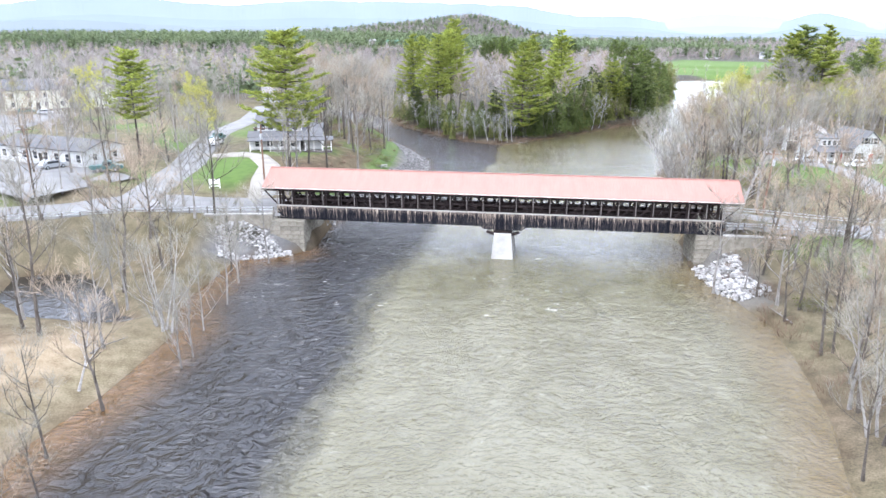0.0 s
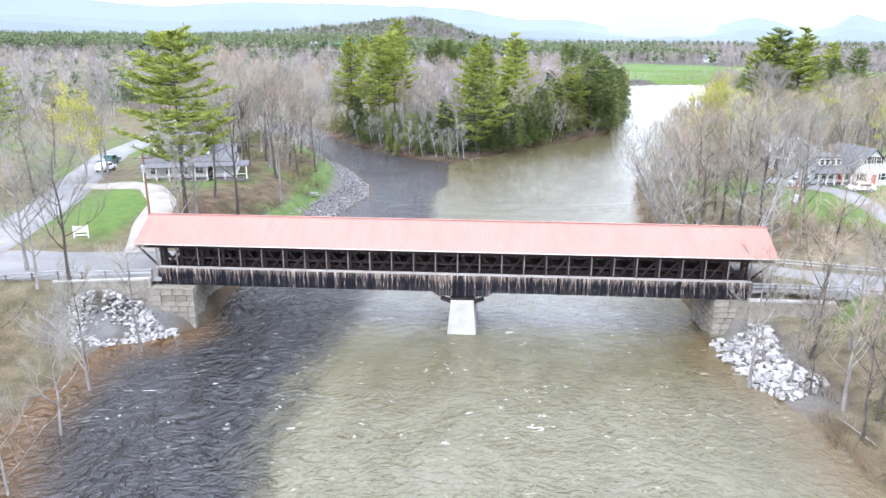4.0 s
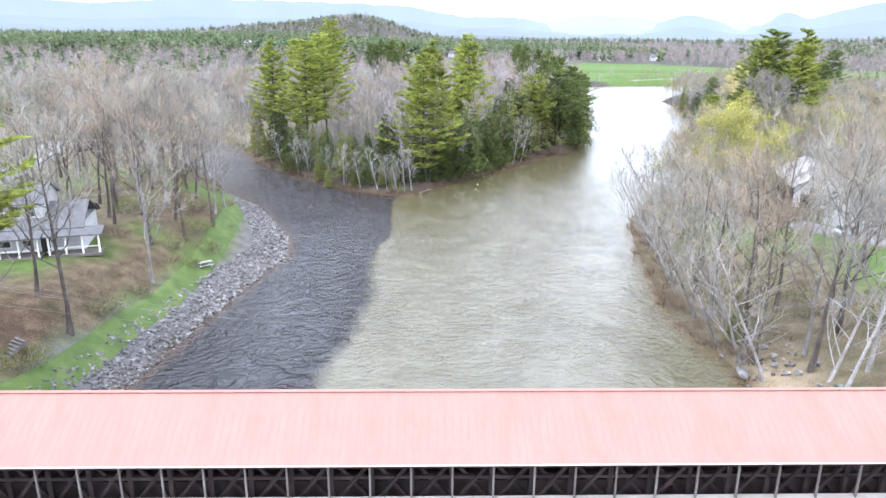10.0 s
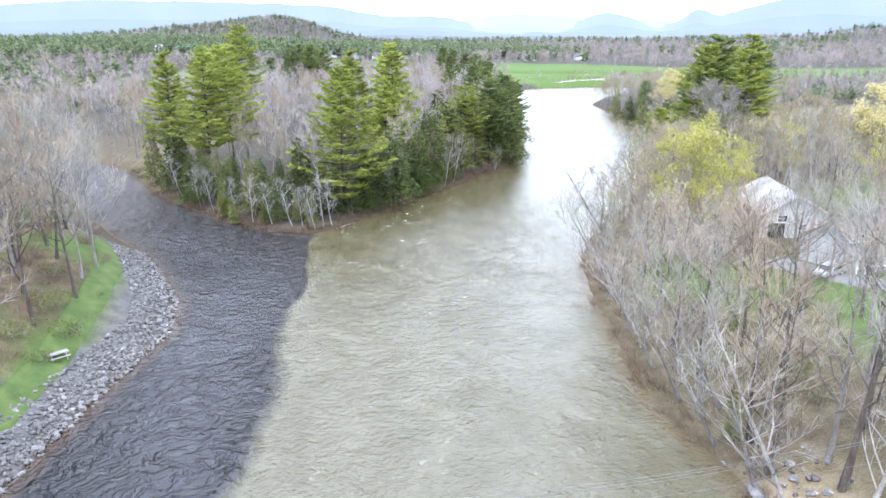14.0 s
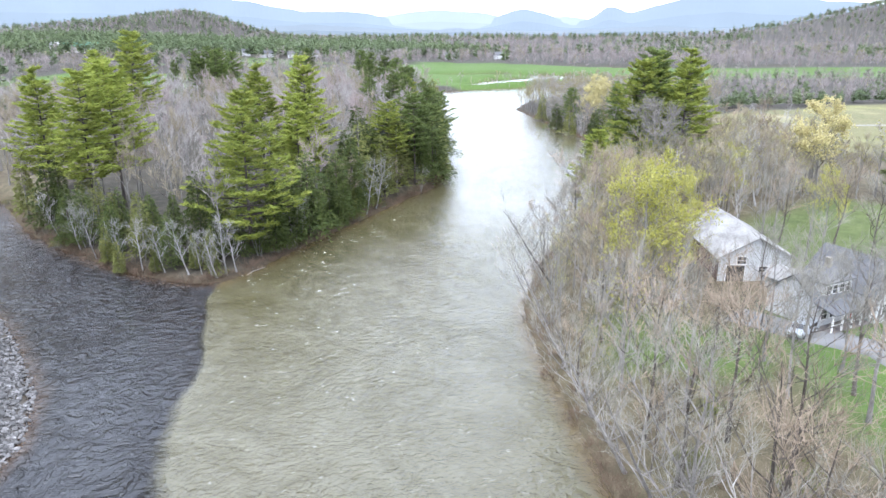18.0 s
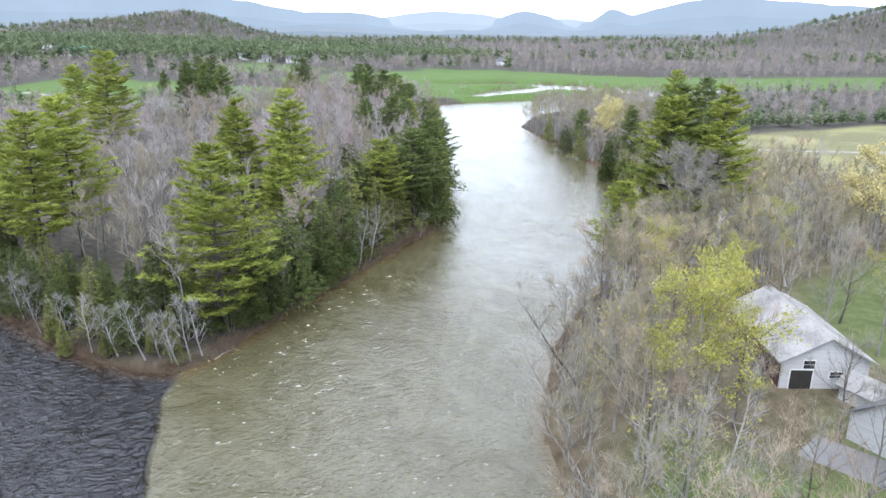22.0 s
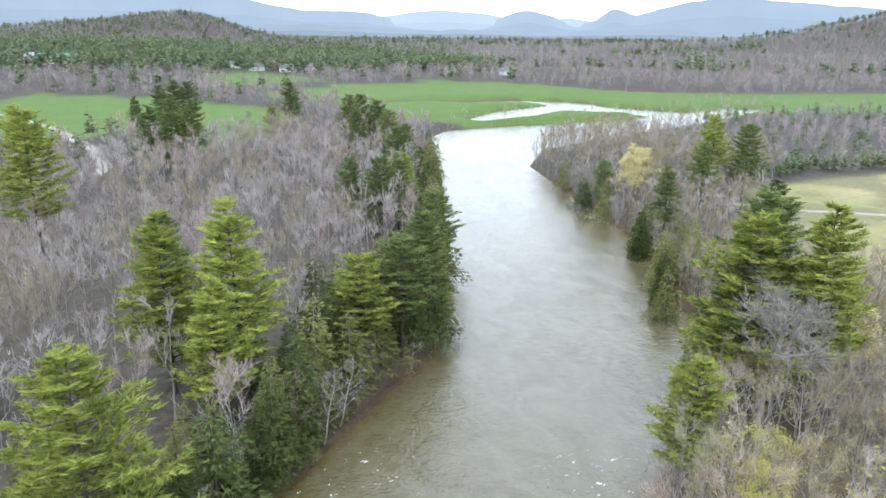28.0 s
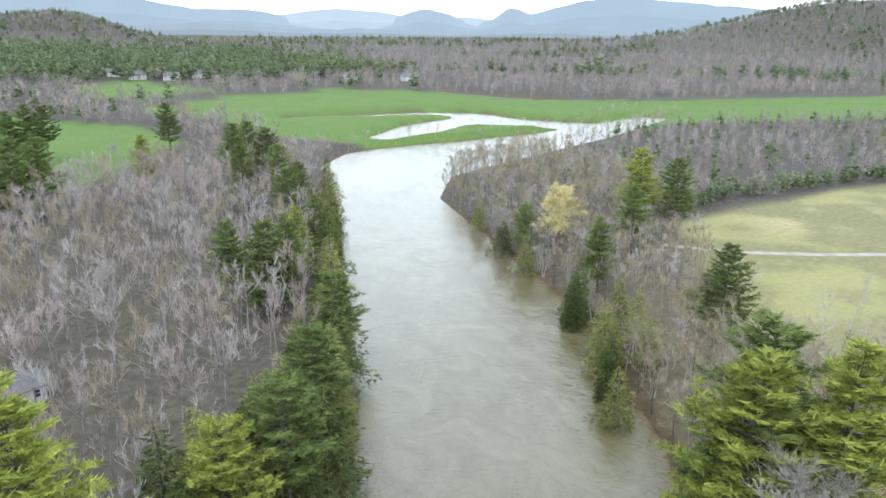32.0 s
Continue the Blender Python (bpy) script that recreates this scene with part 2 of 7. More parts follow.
def line_distance(px, py, line, closed=False):
    best = np.full(px.shape, 1e9)
    n = len(line)
    for i in range(n if closed else n - 1):
        (x0, y0), (x1, y1) = line[i], line[(i + 1) % n]
        dx, dy = x1 - x0, y1 - y0
        u = np.clip(((px - x0) * dx + (py - y0) * dy) / (dx * dx + dy * dy + 1e-9), 0, 1)
        best = np.minimum(best, np.hypot(px - x0 - u * dx, py - y0 - u * dy))
    return best


def shore_distance(px, py):
    """Metres from the water's edge: positive on land, negative in the water."""
    px, py = np.asarray(px, float), np.asarray(py, float)
    best = np.full(px.shape, 1e9)
    for poly in (RIVER, LOOP, POND, FAR_STREAM):
        d = line_distance(px, py, poly, True)
        best = np.minimum(best, np.where(inside(px, py, poly), -d, d))
    return best


def smooth(a, b, v):
    t = np.clip((v - a) / (b - a), 0, 1)
    return t * t * (3 - 2 * t)


def waves(px, py, scale, seed=0.0):
    """A cheap smooth unevenness from crossed sines, about -1 to 1."""
    a = np.sin(px / scale + 1.7 * np.sin(py / scale * 0.6 + seed)) + np.sin(py / scale * 1.1 + 2.1 * np.sin(px / scale * 0.5 + seed * 1.3))
    b = np.sin((px + py) / scale * 2.3 + seed) * 0.5
    return (a + b) / 2.5


ROAD_LEFT = [(-23.8, 102.7), (-34, 102.4), (-46, 100.0), (-62, 95.5), (-90, 86), (-150, 60)]
ROAD_RIGHT = [(37.9, 95.1), (60, 93.2), (90, 92), (150, 96), (230, 100)]
SIDE_ROAD = [(-46, 101), (-47.5, 114), (-49.5, 132), (-54, 152), (-58, 175), (-58, 205), (-64, 245)]
DRIVE = [(-29, 106.5), (-31.0, 117), (-32.5, 127), (-37, 136), (-45, 141), (-52, 143)]


def ground_height(px, py):
    px, py = np.asarray(px, float), np.asarray(py, float)
    d = shore_distance(px, py)
    left = smooth(-8, -26, px - 0.12 * np.clip(py - 150, 0, 400)) * smooth(88, 104, py) * smooth(330, 230, py)
    right = smooth(34, 50, px) * smooth(98, 112, py) * smooth(330, 240, py)
    land = 2.4 + 4.6 * left + 1.9 * right + 0.8 * smooth(200, 260, py)
    land = land + 0.35 * waves(px, py, 9.0) + 0.5 * waves(px, py, 31.0, 2.0)
    run = 13.0 + 6.0 * right * smooth(165, 140, py) - 4.0 * right * smooth(150, 175, py)
    h = np.where(d > 0, 0.15 * np.clip(d, 0, 1.5) + (land - 0.2) * smooth(0.0, 1.0, d / run) ** 0.8, np.maximum(-2.0, 0.35 * d))
    # road banks
    for road, z, half in ((ROAD_LEFT, 5.4 + 0.15 * smooth(-26, -45, px), 6.0), (ROAD_RIGHT, 4.25 + 1.1 * smooth(62, 40, px), 5.0), (SIDE_ROAD, 6.3, 4.0)):
        r = line_distance(px, py, road)
        w = smooth(half + 7, half, r) * smooth(-0.5, 1.0, d)
        w = w * (1 - smooth(-35.0, -33.0, px) * smooth(10, 0, px) * smooth(98.2, 97.2, py)) * (1 - smooth(49, 45, px) * smooth(10, 20, px) * smooth(91.6, 90.4, py))
        h = h * (1 - w) + z * w
    # rubble heaped against the left wing wall
    h = h + np.where(d > 0, (3.0 * np.exp(-((px + 29.0) / 4.6) ** 2 - ((py - 97) / 3.4) ** 2) * smooth(97.6, 96.4, py) + 1.8 * np.exp(-((px - 41) / 3.5) ** 2 - ((py - 89) / 5.0) ** 2)) * smooth(0, 3, d), 0)
    # low hills far off
    far = np.hypot(px, py)
    h = h + 9 * smooth(1100, 2400, far) * (0.5 + 0.5 * waves(px, py, 420.0, 1.0))
    h = h + (45 * np.exp(-((px - 95) / 165) ** 2) + 36 * np.exp(-((px + 120) / 340) ** 2)) * np.exp(-((py - 2450) / 230) ** 2)
    h = h + 142 * np.exp(-(((px - 2100) / 480) ** 2 + ((py - 1400) / 520) ** 2)) + 16 * smooth(700, 1350, py) * smooth(300, -150, px)
    return h


def height_at(x, y):
    return float(ground_height(np.array([x]), np.array([y]))[0])


# far fields and lawns as soft masks
FIELD_A = [(-70, 770), (10, 720), (84, 632), (98, 566), (60, 486), (36, 466), (6, 520), (-24, 516), (-120, 600)]
FIELD_B = [(60, 950), (120, 975), (176, 872), (101, 790), (60, 830)]
FIELD_C = [(88, 727), (170, 800), (284, 836), (347, 788), (388, 692), (462, 634), (567, 604), (692, 580), (760, 560), (720, 480), (551, 462), (480, 486), (400, 512),
           (330, 500), (240, 512), (190, 508), (150, 560), (130, 640)]
FIELD_R = [(192, 312), (211, 331), (245, 336), (296, 338), (340, 336), (420, 300), (420, 180), (260, 190), (205, 225), (165, 240), (160, 262), (176, 285)]
LAWN_L = [(-35.6, 109.5), (-33.2, 114), (-32, 123), (-34, 131), (-40, 137.5), (-46, 138), (-46, 128), (-42.5, 116)]
BANK_GRASS = [(-18.5, 127), (-16.5, 136), (-13.5, 148), (-10.5, 162), (-10.6, 174), (-13, 184), (-14.6, 184), (-14, 168), (-16, 155), (-20.5, 140), (-23, 128), (-24, 118), (-19.5, 120)]
GRASS_STRIP = [(-23, 116), (-20.5, 124), (-18.4, 133.6), (-16.4, 141), (-14.8, 151), (-13.6, 166), (-14.2, 181), (-17.5, 192)]
LAWN_R = [(62, 128), (72, 150), (80, 158), (96, 150), (120, 150), (130, 130), (90, 118), (70, 116)]
LAWN_R2 = [(92, 168), (106, 190), (135, 198), (150, 180), (130, 160), (105, 158)]


def axis_steps(lo, core_lo, core_hi, hi, step):
    core = np.arange(core_lo, core_hi + 0.01, step)
    out, v, s = [], core_hi, step
    while v < hi:
        s *= 1.13
        v += s
        out.append(min(v, hi))
    low, v, s = [], core_lo, step
    while v > lo:
        s *= 1.13
        v -= s
        low.append(max(v, lo))
    return np.concatenate([np.array(low[::-1]), core, np.array(out)])


def grid_mesh(name, xs, ys, zfun, mat):
    gx, gy = np.meshgrid(xs, ys)
    gz = zfun(gx, gy)
    w = len(xs)
    i = (np.arange(len(ys) - 1)[:, None] * w + np.arange(w - 1)[None, :]).ravel()
    tris = np.concatenate([np.stack([i, i + 1, i + w + 1], 1), np.stack([i, i + w + 1, i + w], 1)])
    me = mesh_from(name, np.stack([gx.ravel(), gy.ravel(), gz.ravel()], 1), tris, [mat], smooth=True)
    return me, gx, gy


def add_mask(me, name, values):
    att = me.attributes.new(name, "FLOAT", "POINT")
    att.data.foreach_set("value", np.ascontiguousarray(values.ravel(), np.float32))


def soft_in(px, py, poly, soft=2.0):
    d = line_distance(px, py, poly, True)
    return smooth(-soft, soft, np.where(inside(px, py, poly), d, -d))


def ground_material():
    m = bpy.data.materials.new("ground")
    m.use_nodes = True
    n, l = m.node_tree.nodes, m.node_tree.links
    b = n["Principled BSDF"]
    tc = n.new("ShaderNodeTexCoord")

    def noise_at(scale, detail=5.0):
        t = n.new("ShaderNodeTexNoise")
        t.inputs["Scale"].default_value, t.inputs["Detail"].default_value = scale, detail
        l.new(tc.outputs["Object"], t.inputs["Vector"])
        return t.outputs["Fac"]

    def ramp(src, *cols):
        r = n.new("ShaderNodeValToRGB")
        while len(r.color_ramp.elements) < len(cols):
            r.color_ramp.elements.new(0.5)
        for i, c in enumerate(cols):
            r.color_ramp.elements[i].position, r.color_ramp.elements[i].color = 0.32 + 0.36 * i / (len(cols) - 1), (*c, 1)
        l.new(src, r.inputs["Fac"])
        return r.outputs["Color"]

    def mask(name):
        a = n.new("ShaderNodeAttribute")
        a.attribute_name = name
        return a.outputs["Fac"]

    def mix(f, a, c):
        x = n.new("ShaderNodeMix")
        x.data_type = "RGBA"
        l.new(f, x.inputs["Factor"])
        l.new(a, x.inputs["A"])
        l.new(c, x.inputs["B"])
        return x.outputs["Result"]

    broad, mid, fine = noise_at(0.07), noise_at(0.6), noise_at(6.0, 3.0)
    half = n.new("ShaderNodeMix")
    half.inputs["Factor"].default_value = 0.45
    l.new(mid, half.inputs["A"])
    l.new(fine, half.inputs["B"])
    speck = half.outputs["Result"]
    litter = mix(broad, ramp(speck, (0.05, 0.036, 0.026), (0.095, 0.071, 0.052), (0.165, 0.128, 0.09)), ramp(speck, (0.05, 0.048, 0.024), (0.105, 0.098, 0.05), (0.165, 0.142, 0.088)))
    grass = mix(broad, ramp(speck, (0.04, 0.072, 0.015), (0.07, 0.118, 0.024)), ramp(speck, (0.06, 0.098, 0.022), (0.105, 0.15, 0.038)))
    dry = mix(broad, ramp(speck, (0.17, 0.16, 0.07), (0.25, 0.22, 0.11)), ramp(speck, (0.12, 0.14, 0.05), (0.2, 0.19, 0.08)))
    brush = ramp(speck, (0.03, 0.02, 0.013), (0.072, 0.048, 0.03), (0.145, 0.102, 0.068))
    litter = mix(mask("brush"), litter, brush)
    # dark bed colour that paints the shade in the gaps between rocks
    gravel = ramp(speck, (0.07, 0.068, 0.066), (0.15, 0.145, 0.14))
    sand = ramp(speck, (0.20, 0.14, 0.08), (0.33, 0.26, 0.17), (0.40, 0.33, 0.24))
    mud = ramp(speck, (0.04, 0.029, 0.017), (0.085, 0.06, 0.034))
    # woodland floor, its colour darkened further for shade under the trees
    shaded_floor = ramp(speck, (0.028, 0.026, 0.02), (0.052, 0.047, 0.038), (0.088, 0.08, 0.066))
    litter = mix(mask("woods"), litter, shaded_floor)
    col = mix(mask("grass"), litter, grass)
    col = mix(mask("dry"), col, dry)
    col = mix(mask("sand"), col, sand)
    col = mix(mask("gravel"), col, gravel)
    col = mix(mask("wet"), col, mud)
    l.new(col, b.inputs["Base Color"])
    b.inputs["Roughness"].default_value = 0.95
    b.inputs["Specular IOR Level"].default_value = 0.15
    bn = n.new("ShaderNodeBump")
    bn.inputs["Strength"].default_value, bn.inputs["Distance"].default_value = 0.6, 0.12
    l.new(speck, bn.inputs["Height"])
    l.new(bn.outputs["Normal"], b.inputs["Normal"])
    return m


gxs, gys = axis_steps(-4700, -140, 290, 4700, 2.7), axis_steps(-1500, -40, 545, 4800, 2.7)
ground_me, gx, gy = grid_mesh("ground", gxs, gys, ground_height, ground_material())
gd = shore_distance(gx, gy)
spots = smooth(0.1, 0.6, waves(gx, gy, 14.0, 4.0) + 0.5 * waves(gx, gy, 4.0, 1.0))
g_grass = np.maximum.reduce([soft_in(gx, gy, FIELD_A, 4), soft_in(gx, gy, FIELD_B, 6), soft_in(gx, gy, FIELD_C, 4), soft_in(gx, gy, LAWN_L, 1.2), smooth(2.0, 1.0, line_distance(gx, gy, GRASS_STRIP)), 0.85 * smooth(0.1, 0.6, waves(gx, gy, 5.0, 9.0)) * smooth(7, 9, gd) * smooth(-10, -14, gx) * smooth(110, 118, gy) * smooth(215, 195, gy),
                             0.95 * soft_in(gx, gy, LAWN_R, 4), 0.6 * soft_in(gx, gy, LAWN_R2, 4),
                             0.5 * spots * smooth(12, 18, gd) * smooth(-20, -28, gx) * smooth(250, 180, gy) * smooth(85, 105, gy),
                             0.8 * spots * smooth(4, 9, gd) * smooth(36, 45, gx) * smooth(175, 150, gy),
                             0.95 * spots * smooth(1, 4, gd) * smooth(-26, -32, gx) * smooth(92, 84, gy)])
g_dry = soft_in(gx, gy, FIELD_R, 4) * (0.6 + 0.4 * spots)
g_sand = np.maximum(smooth(1.5, 0.4, np.abs(gd - 1.0)) * 0.03, (0.15 + 0.35 * spots) * smooth(9, 3, gd) * smooth(-24, -27, gx) * smooth(80, 68, gy))
g_sand = np.maximum(g_sand, 0.7 * spots * np.exp(-((gx - 262) / 26) ** 2 - ((gy - 314) / 10) ** 2))
g_sand = np.maximum(g_sand, 0.6 * np.exp(-((gx + 37.5) / 5.5) ** 2 - ((gy - 58) / 8.5) ** 2))
g_sand = np.maximum(g_sand, 0.7 * np.exp(-((gx - 44.0) / 4.0) ** 2 - ((gy - 115.5) / 4.0) ** 2))
g_wet = np.maximum(smooth(0.7, -0.6, gd), 0.75 * smooth(2.6, 0.5, gd) * smooth(190, 200, gy) * smooth(560, 500, gy))
g_brush = smooth(5, 8, gd) * smooth(24, 17, gd) * smooth(-8, -14, gx) * smooth(110, 120, gy) * smooth(225, 200, gy) * (0.55 + 0.45 * spots) + 0.6 * (1 - spots) * smooth(3, 8, gd) * smooth(-28, -34, gx) * smooth(94, 86, gy)
# where rocks are heaped: ground darkened to paint the shade between them
g_gap_shade = np.maximum.reduce([smooth(6.4, 5.2, np.abs(gd)) * (gd > -0.5) * smooth(-2, -5, gx) * smooth(112, 122, gy) * smooth(200, 190, gy), smooth(4.6, 3.8, gd) * smooth(-19, -21, gx) * smooth(89, 92, gy) * smooth(101, 98, gy), 0.8 * smooth(5, 4, gd) * smooth(33, 34, gx) * smooth(74, 77, gy) * smooth(101, 98, gy)])
# woodland floor on the island and far off, tree shade painted in
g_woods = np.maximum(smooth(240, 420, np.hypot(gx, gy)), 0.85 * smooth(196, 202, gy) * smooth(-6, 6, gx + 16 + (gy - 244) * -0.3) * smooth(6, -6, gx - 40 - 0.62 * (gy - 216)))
for nm, val in (("woods", g_woods), ("grass", g_grass), ("dry", g_dry), ("brush", g_brush), ("gravel", g_gap_shade), ("sand", g_sand), ("wet", g_wet)):
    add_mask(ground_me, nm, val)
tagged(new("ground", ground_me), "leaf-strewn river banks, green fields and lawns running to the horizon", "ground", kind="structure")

# ---- water: dark peaty stream meeting the olive silty river ----
SILT_LINE = [(15.6, 200), (12.5, 182), (9.8, 165), (8, 150), (6, 138), (3.5, 127), (0.5, 115), (-3, 103), (-6, 92), (-8, 80), (-8.8, 66), (-9.8, 53), (-10.3, 42), (-10, -80)]


def water_material():
    m = bpy.data.materials.new("river_water")
    m.use_nodes = True
    n, l = m.node_tree.nodes, m.node_tree.links
    b = n["Principled BSDF"]
    tc = n.new("ShaderNodeTexCoord")

    def noise_at(scale, detail, stretch, rough=0.55, dist=0.0):
        mp = n.new("ShaderNodeMapping")
        mp.inputs["Scale"].default_value = stretch
        mp.inputs["Rotation"].default_value = (0, 0, radians(-12))
        t = n.new("ShaderNodeTexNoise")
        t.inputs["Scale"].default_value, t.inputs["Detail"].default_value = scale, detail
        t.inputs["Roughness"].default_value, t.inputs["Distortion"].default_value = rough, dist
        l.new(tc.outputs["Object"], mp.inputs["Vector"])
        l.new(mp.outputs["Vector"], t.inputs["Vector"])
        return t.outputs["Fac"]

    def mask(name):
        a = n.new("ShaderNodeAttribute")
        a.attribute_name = name
        return a.outputs["Fac"]

    def calc(op, a, c):
        x = n.new("ShaderNodeMath")
        x.operation = op
        for i, v in enumerate((a, c)):
            if isinstance(v, (int, float)):
                x.inputs[i].default_value = v
            else:
                l.new(v, x.inputs[i])
        return x.outputs["Value"]

    def span(src, a, c, lo=0.0, hi=1.0):
        x = n.new("ShaderNodeMapRange")
        for k, v in (("From Min", a), ("From Max", c), ("To Min", lo), ("To Max", hi)):
            x.inputs[k].default_value = v
        l.new(src, x.inputs["Value"])
        return x.outputs["Result"]

    swirl, ripple, chop = noise_at(0.16, 5.0, (1.4, 0.7, 1), 0.6, 1.2), noise_at(1.7, 3.0, (1.0, 1.15, 1), 0.65, 1.0), noise_at(0.3, 5.0, (1.0, 1.1, 1), 0.65, 1.8)
    fleck = noise_at(0.75, 3.0, (0.8, 1.7, 1), 0.6, 1.5)
    silt = span(calc("ADD", mask("silt"), calc("MULTIPLY", calc("SUBTRACT", swirl, 0.5), 0.55)), 0.3, 0.7)
    mix = n.new("ShaderNodeMix")
    mix.data_type = "RGBA"
    mix.inputs["A"].default_value = (0.0055, 0.0055, 0.0075, 1)
    cloud = n.new("ShaderNodeValToRGB")
    for e, c in zip(cloud.color_ramp.elements, ((0.064, 0.056, 0.022, 1), (0.09, 0.081, 0.042, 1))):
        e.color = c
    cloud.color_ramp.elements[0].position, cloud.color_ramp.elements[1].position = 0.36, 0.64
    l.new(noise_at(0.1, 6.0, (1.1, 0.75, 1), 0.62, 1.6), cloud.inputs["Fac"])
    l.new(cloud.outputs["Color"], mix.inputs["B"])
    l.new(silt, mix.inputs["Factor"])
    tea = n.new("ShaderNodeMix")
    tea.data_type = "RGBA"
    tea.inputs["B"].default_value = (0.11, 0.055, 0.013, 1)
    l.new(mask("shallow"), tea.inputs["Factor"])
    l.new(mix.outputs["Result"], tea.inputs["A"])
    # white flecks: foam in the riffles, painted highlights on the dark stream
    foam_glint_on = calc("MULTIPLY", span(calc("ADD", fleck, calc("MULTIPLY", chop, 0.5)), 0.92, 0.99), mask("riffle_glint"))
    foam_glint = n.new("ShaderNodeMix")
    foam_glint.data_type = "RGBA"
    foam_glint.inputs["B"].default_value = (0.75, 0.74, 0.68, 1)
    l.new(foam_glint_on, foam_glint.inputs["Factor"])
    l.new(tea.outputs["Result"], foam_glint.inputs["A"])
    l.new(foam_glint.outputs["Result"], b.inputs["Base Color"])
    b.inputs["Roughness"].default_value = 0.06
    l.new(span(silt, 0, 1, 1.58, 1.66), b.inputs["IOR"])
    swell = noise_at(0.36, 3.0, (1.15, 1.1, 1), 0.58, 2.2)
    height = calc("ADD", calc("MULTIPLY", swell, span(silt, 0, 1, 2.6, 1.0)), calc("ADD", calc("MULTIPLY", chop, 0.8), calc("MULTIPLY", ripple, span(silt, 0, 1, 0.45, 0.62))))
    patch = span(noise_at(0.055, 3.0, (1.5, 0.7, 1), 0.6, 1.0), 0.34, 0.66, 0.8, 1.25)
    power = calc("MULTIPLY", calc("MULTIPLY", span(mask("rough"), 0, 1, 0.12, 1.0), patch), span(silt, 0, 1, 1.8, 0.74))
    bn = n.new("ShaderNodeBump")
    bn.inputs["Distance"].default_value = 0.27
    bn.inputs["Strength"].default_value = 1.0
    l.new(calc("MULTIPLY", height, power), bn.inputs["Height"])
    l.new(bn.outputs["Normal"], b.inputs["Normal"])
    return m


wxs, wys = axis_steps(-160, -60, 170, 760, 1.3), axis_steps(-90, -30, 300, 830, 1.3)
water_me, wx, wy = grid_mesh("water", wxs, wys, lambda a, c: 0.0 * a, water_material())
side = np.interp(wy, [p[1] for p in SILT_LINE[::-1]], [p[0] for p in SILT_LINE[::-1]])
upstream = smooth(198, 203, wy)
tip_side = np.where(wy > 200, wx - (15.6 + 0.1 * (wy - 200)), wx - side)
blur = 1.1 + 3.2 * smooth(180, 140, wy) + 5.5 * smooth(120, 85, wy)
w_silt = smooth(-1.0, 1.0, (tip_side + 1.2 * waves(wx, wy, 6.0, 3.0)) / blur)
wd = shore_distance(wx, wy)
add_mask(water_me, "silt", w_silt)
add_mask(water_me, "shallow", 0.85 * smooth(-2.2 - 4.6 * smooth(102, 92, wy), -0.6, wd) * np.maximum(0.4, smooth(112, 98, wy) * smooth(12, 0, wx)) * np.where(wy < 100, smooth(-34.5, -31.5, wx), 1.0))
riffle_glint = np.exp(-((line_distance(wx, wy, [(20, 203), (34, 214), (50, 228)]) / 6.0) ** 2)) + 0.25 * np.exp(-(((wx - 30) / 18) ** 2 + ((wy - 190) / 30) ** 2))
# the spot round (-15, 84) paints highlight flecks on the dark stream
riffle_glint = riffle_glint + 0.75 * np.exp(-(((wx - 78) / 6) ** 2 + ((wy - 214) / 6) ** 2)) + 0.06 * smooth(240, 205, wy) + 0.12 * smooth(120, 100, wy) * smooth(60, 80, wy) + 0.5 * np.exp(-(((wx + 15) / 9) ** 2 + ((wy - 84) / 14) ** 2)) + 0.3 * np.exp(-(((wx - 9) / 5) ** 2 + ((wy - 84) / 9) ** 2))
add_mask(water_me, "riffle_glint", np.clip(riffle_glint, 0, 1))
add_mask(water_me, "rough", smooth(-40, -34, wx + 0.6 * np.clip(wy - 110, 0, 400)) * np.clip(0.55 + 0.5 * smooth(230, 190, wy) - 0.22 * smooth(260, 330, wy) + 0.4 * smooth(-5, 5, -tip_side) * smooth(260, 220, wy), 0, 1) * (1 - 0.55 * smooth(-3, 5, -tip_side) * smooth(102, 116, wy) * smooth(192, 168, wy)))
tagged(new("water", water_me), "rippling river, dark peaty stream beside olive silty current", "water", kind="structure")

# ---- materials ----
M_ROOF = material("red_metal_roof", [(0.258, 0.132, 0.106), (0.283, 0.147, 0.119), (0.306, 0.161, 0.131)], 0.5, 0.65, 0.05, 3.0, spec=0.15, stretch=(2.0, 0.5, 1))
M_TRIM = material("white_fascia", [(0.55, 0.53, 0.5), (0.75, 0.73, 0.7)], 1.5, 0.7, 0.1, 12.0)
M_TIMBER = material("dark_timber", [(0.012, 0.008, 0.008), (0.026, 0.018, 0.017), (0.046, 0.032, 0.029)], 0.9, 0.85, 0.3, 14.0, vary=0.3)
M_POST = material("grey_weathered_post", [(0.09, 0.077, 0.07), (0.18, 0.16, 0.148)], 1.2, 0.8, 0.2, 14.0, vary=0.2)
M_SILL = material("pale_weathered_sill", [(0.24, 0.222, 0.2), (0.36, 0.34, 0.315)], 1.0, 0.85, 0.2, 12.0)
M_DECK = material("plank_deck", [(0.06, 0.045, 0.035), (0.12, 0.09, 0.07)], 1.0, 0.9, 0.3, 10.0)
M_STONE = material("granite_block", [(0.11, 0.098, 0.076), (0.19, 0.172, 0.138), (0.28, 0.258, 0.215)], 1.2, 0.9, 0.5, 9.0, vary=0.18)
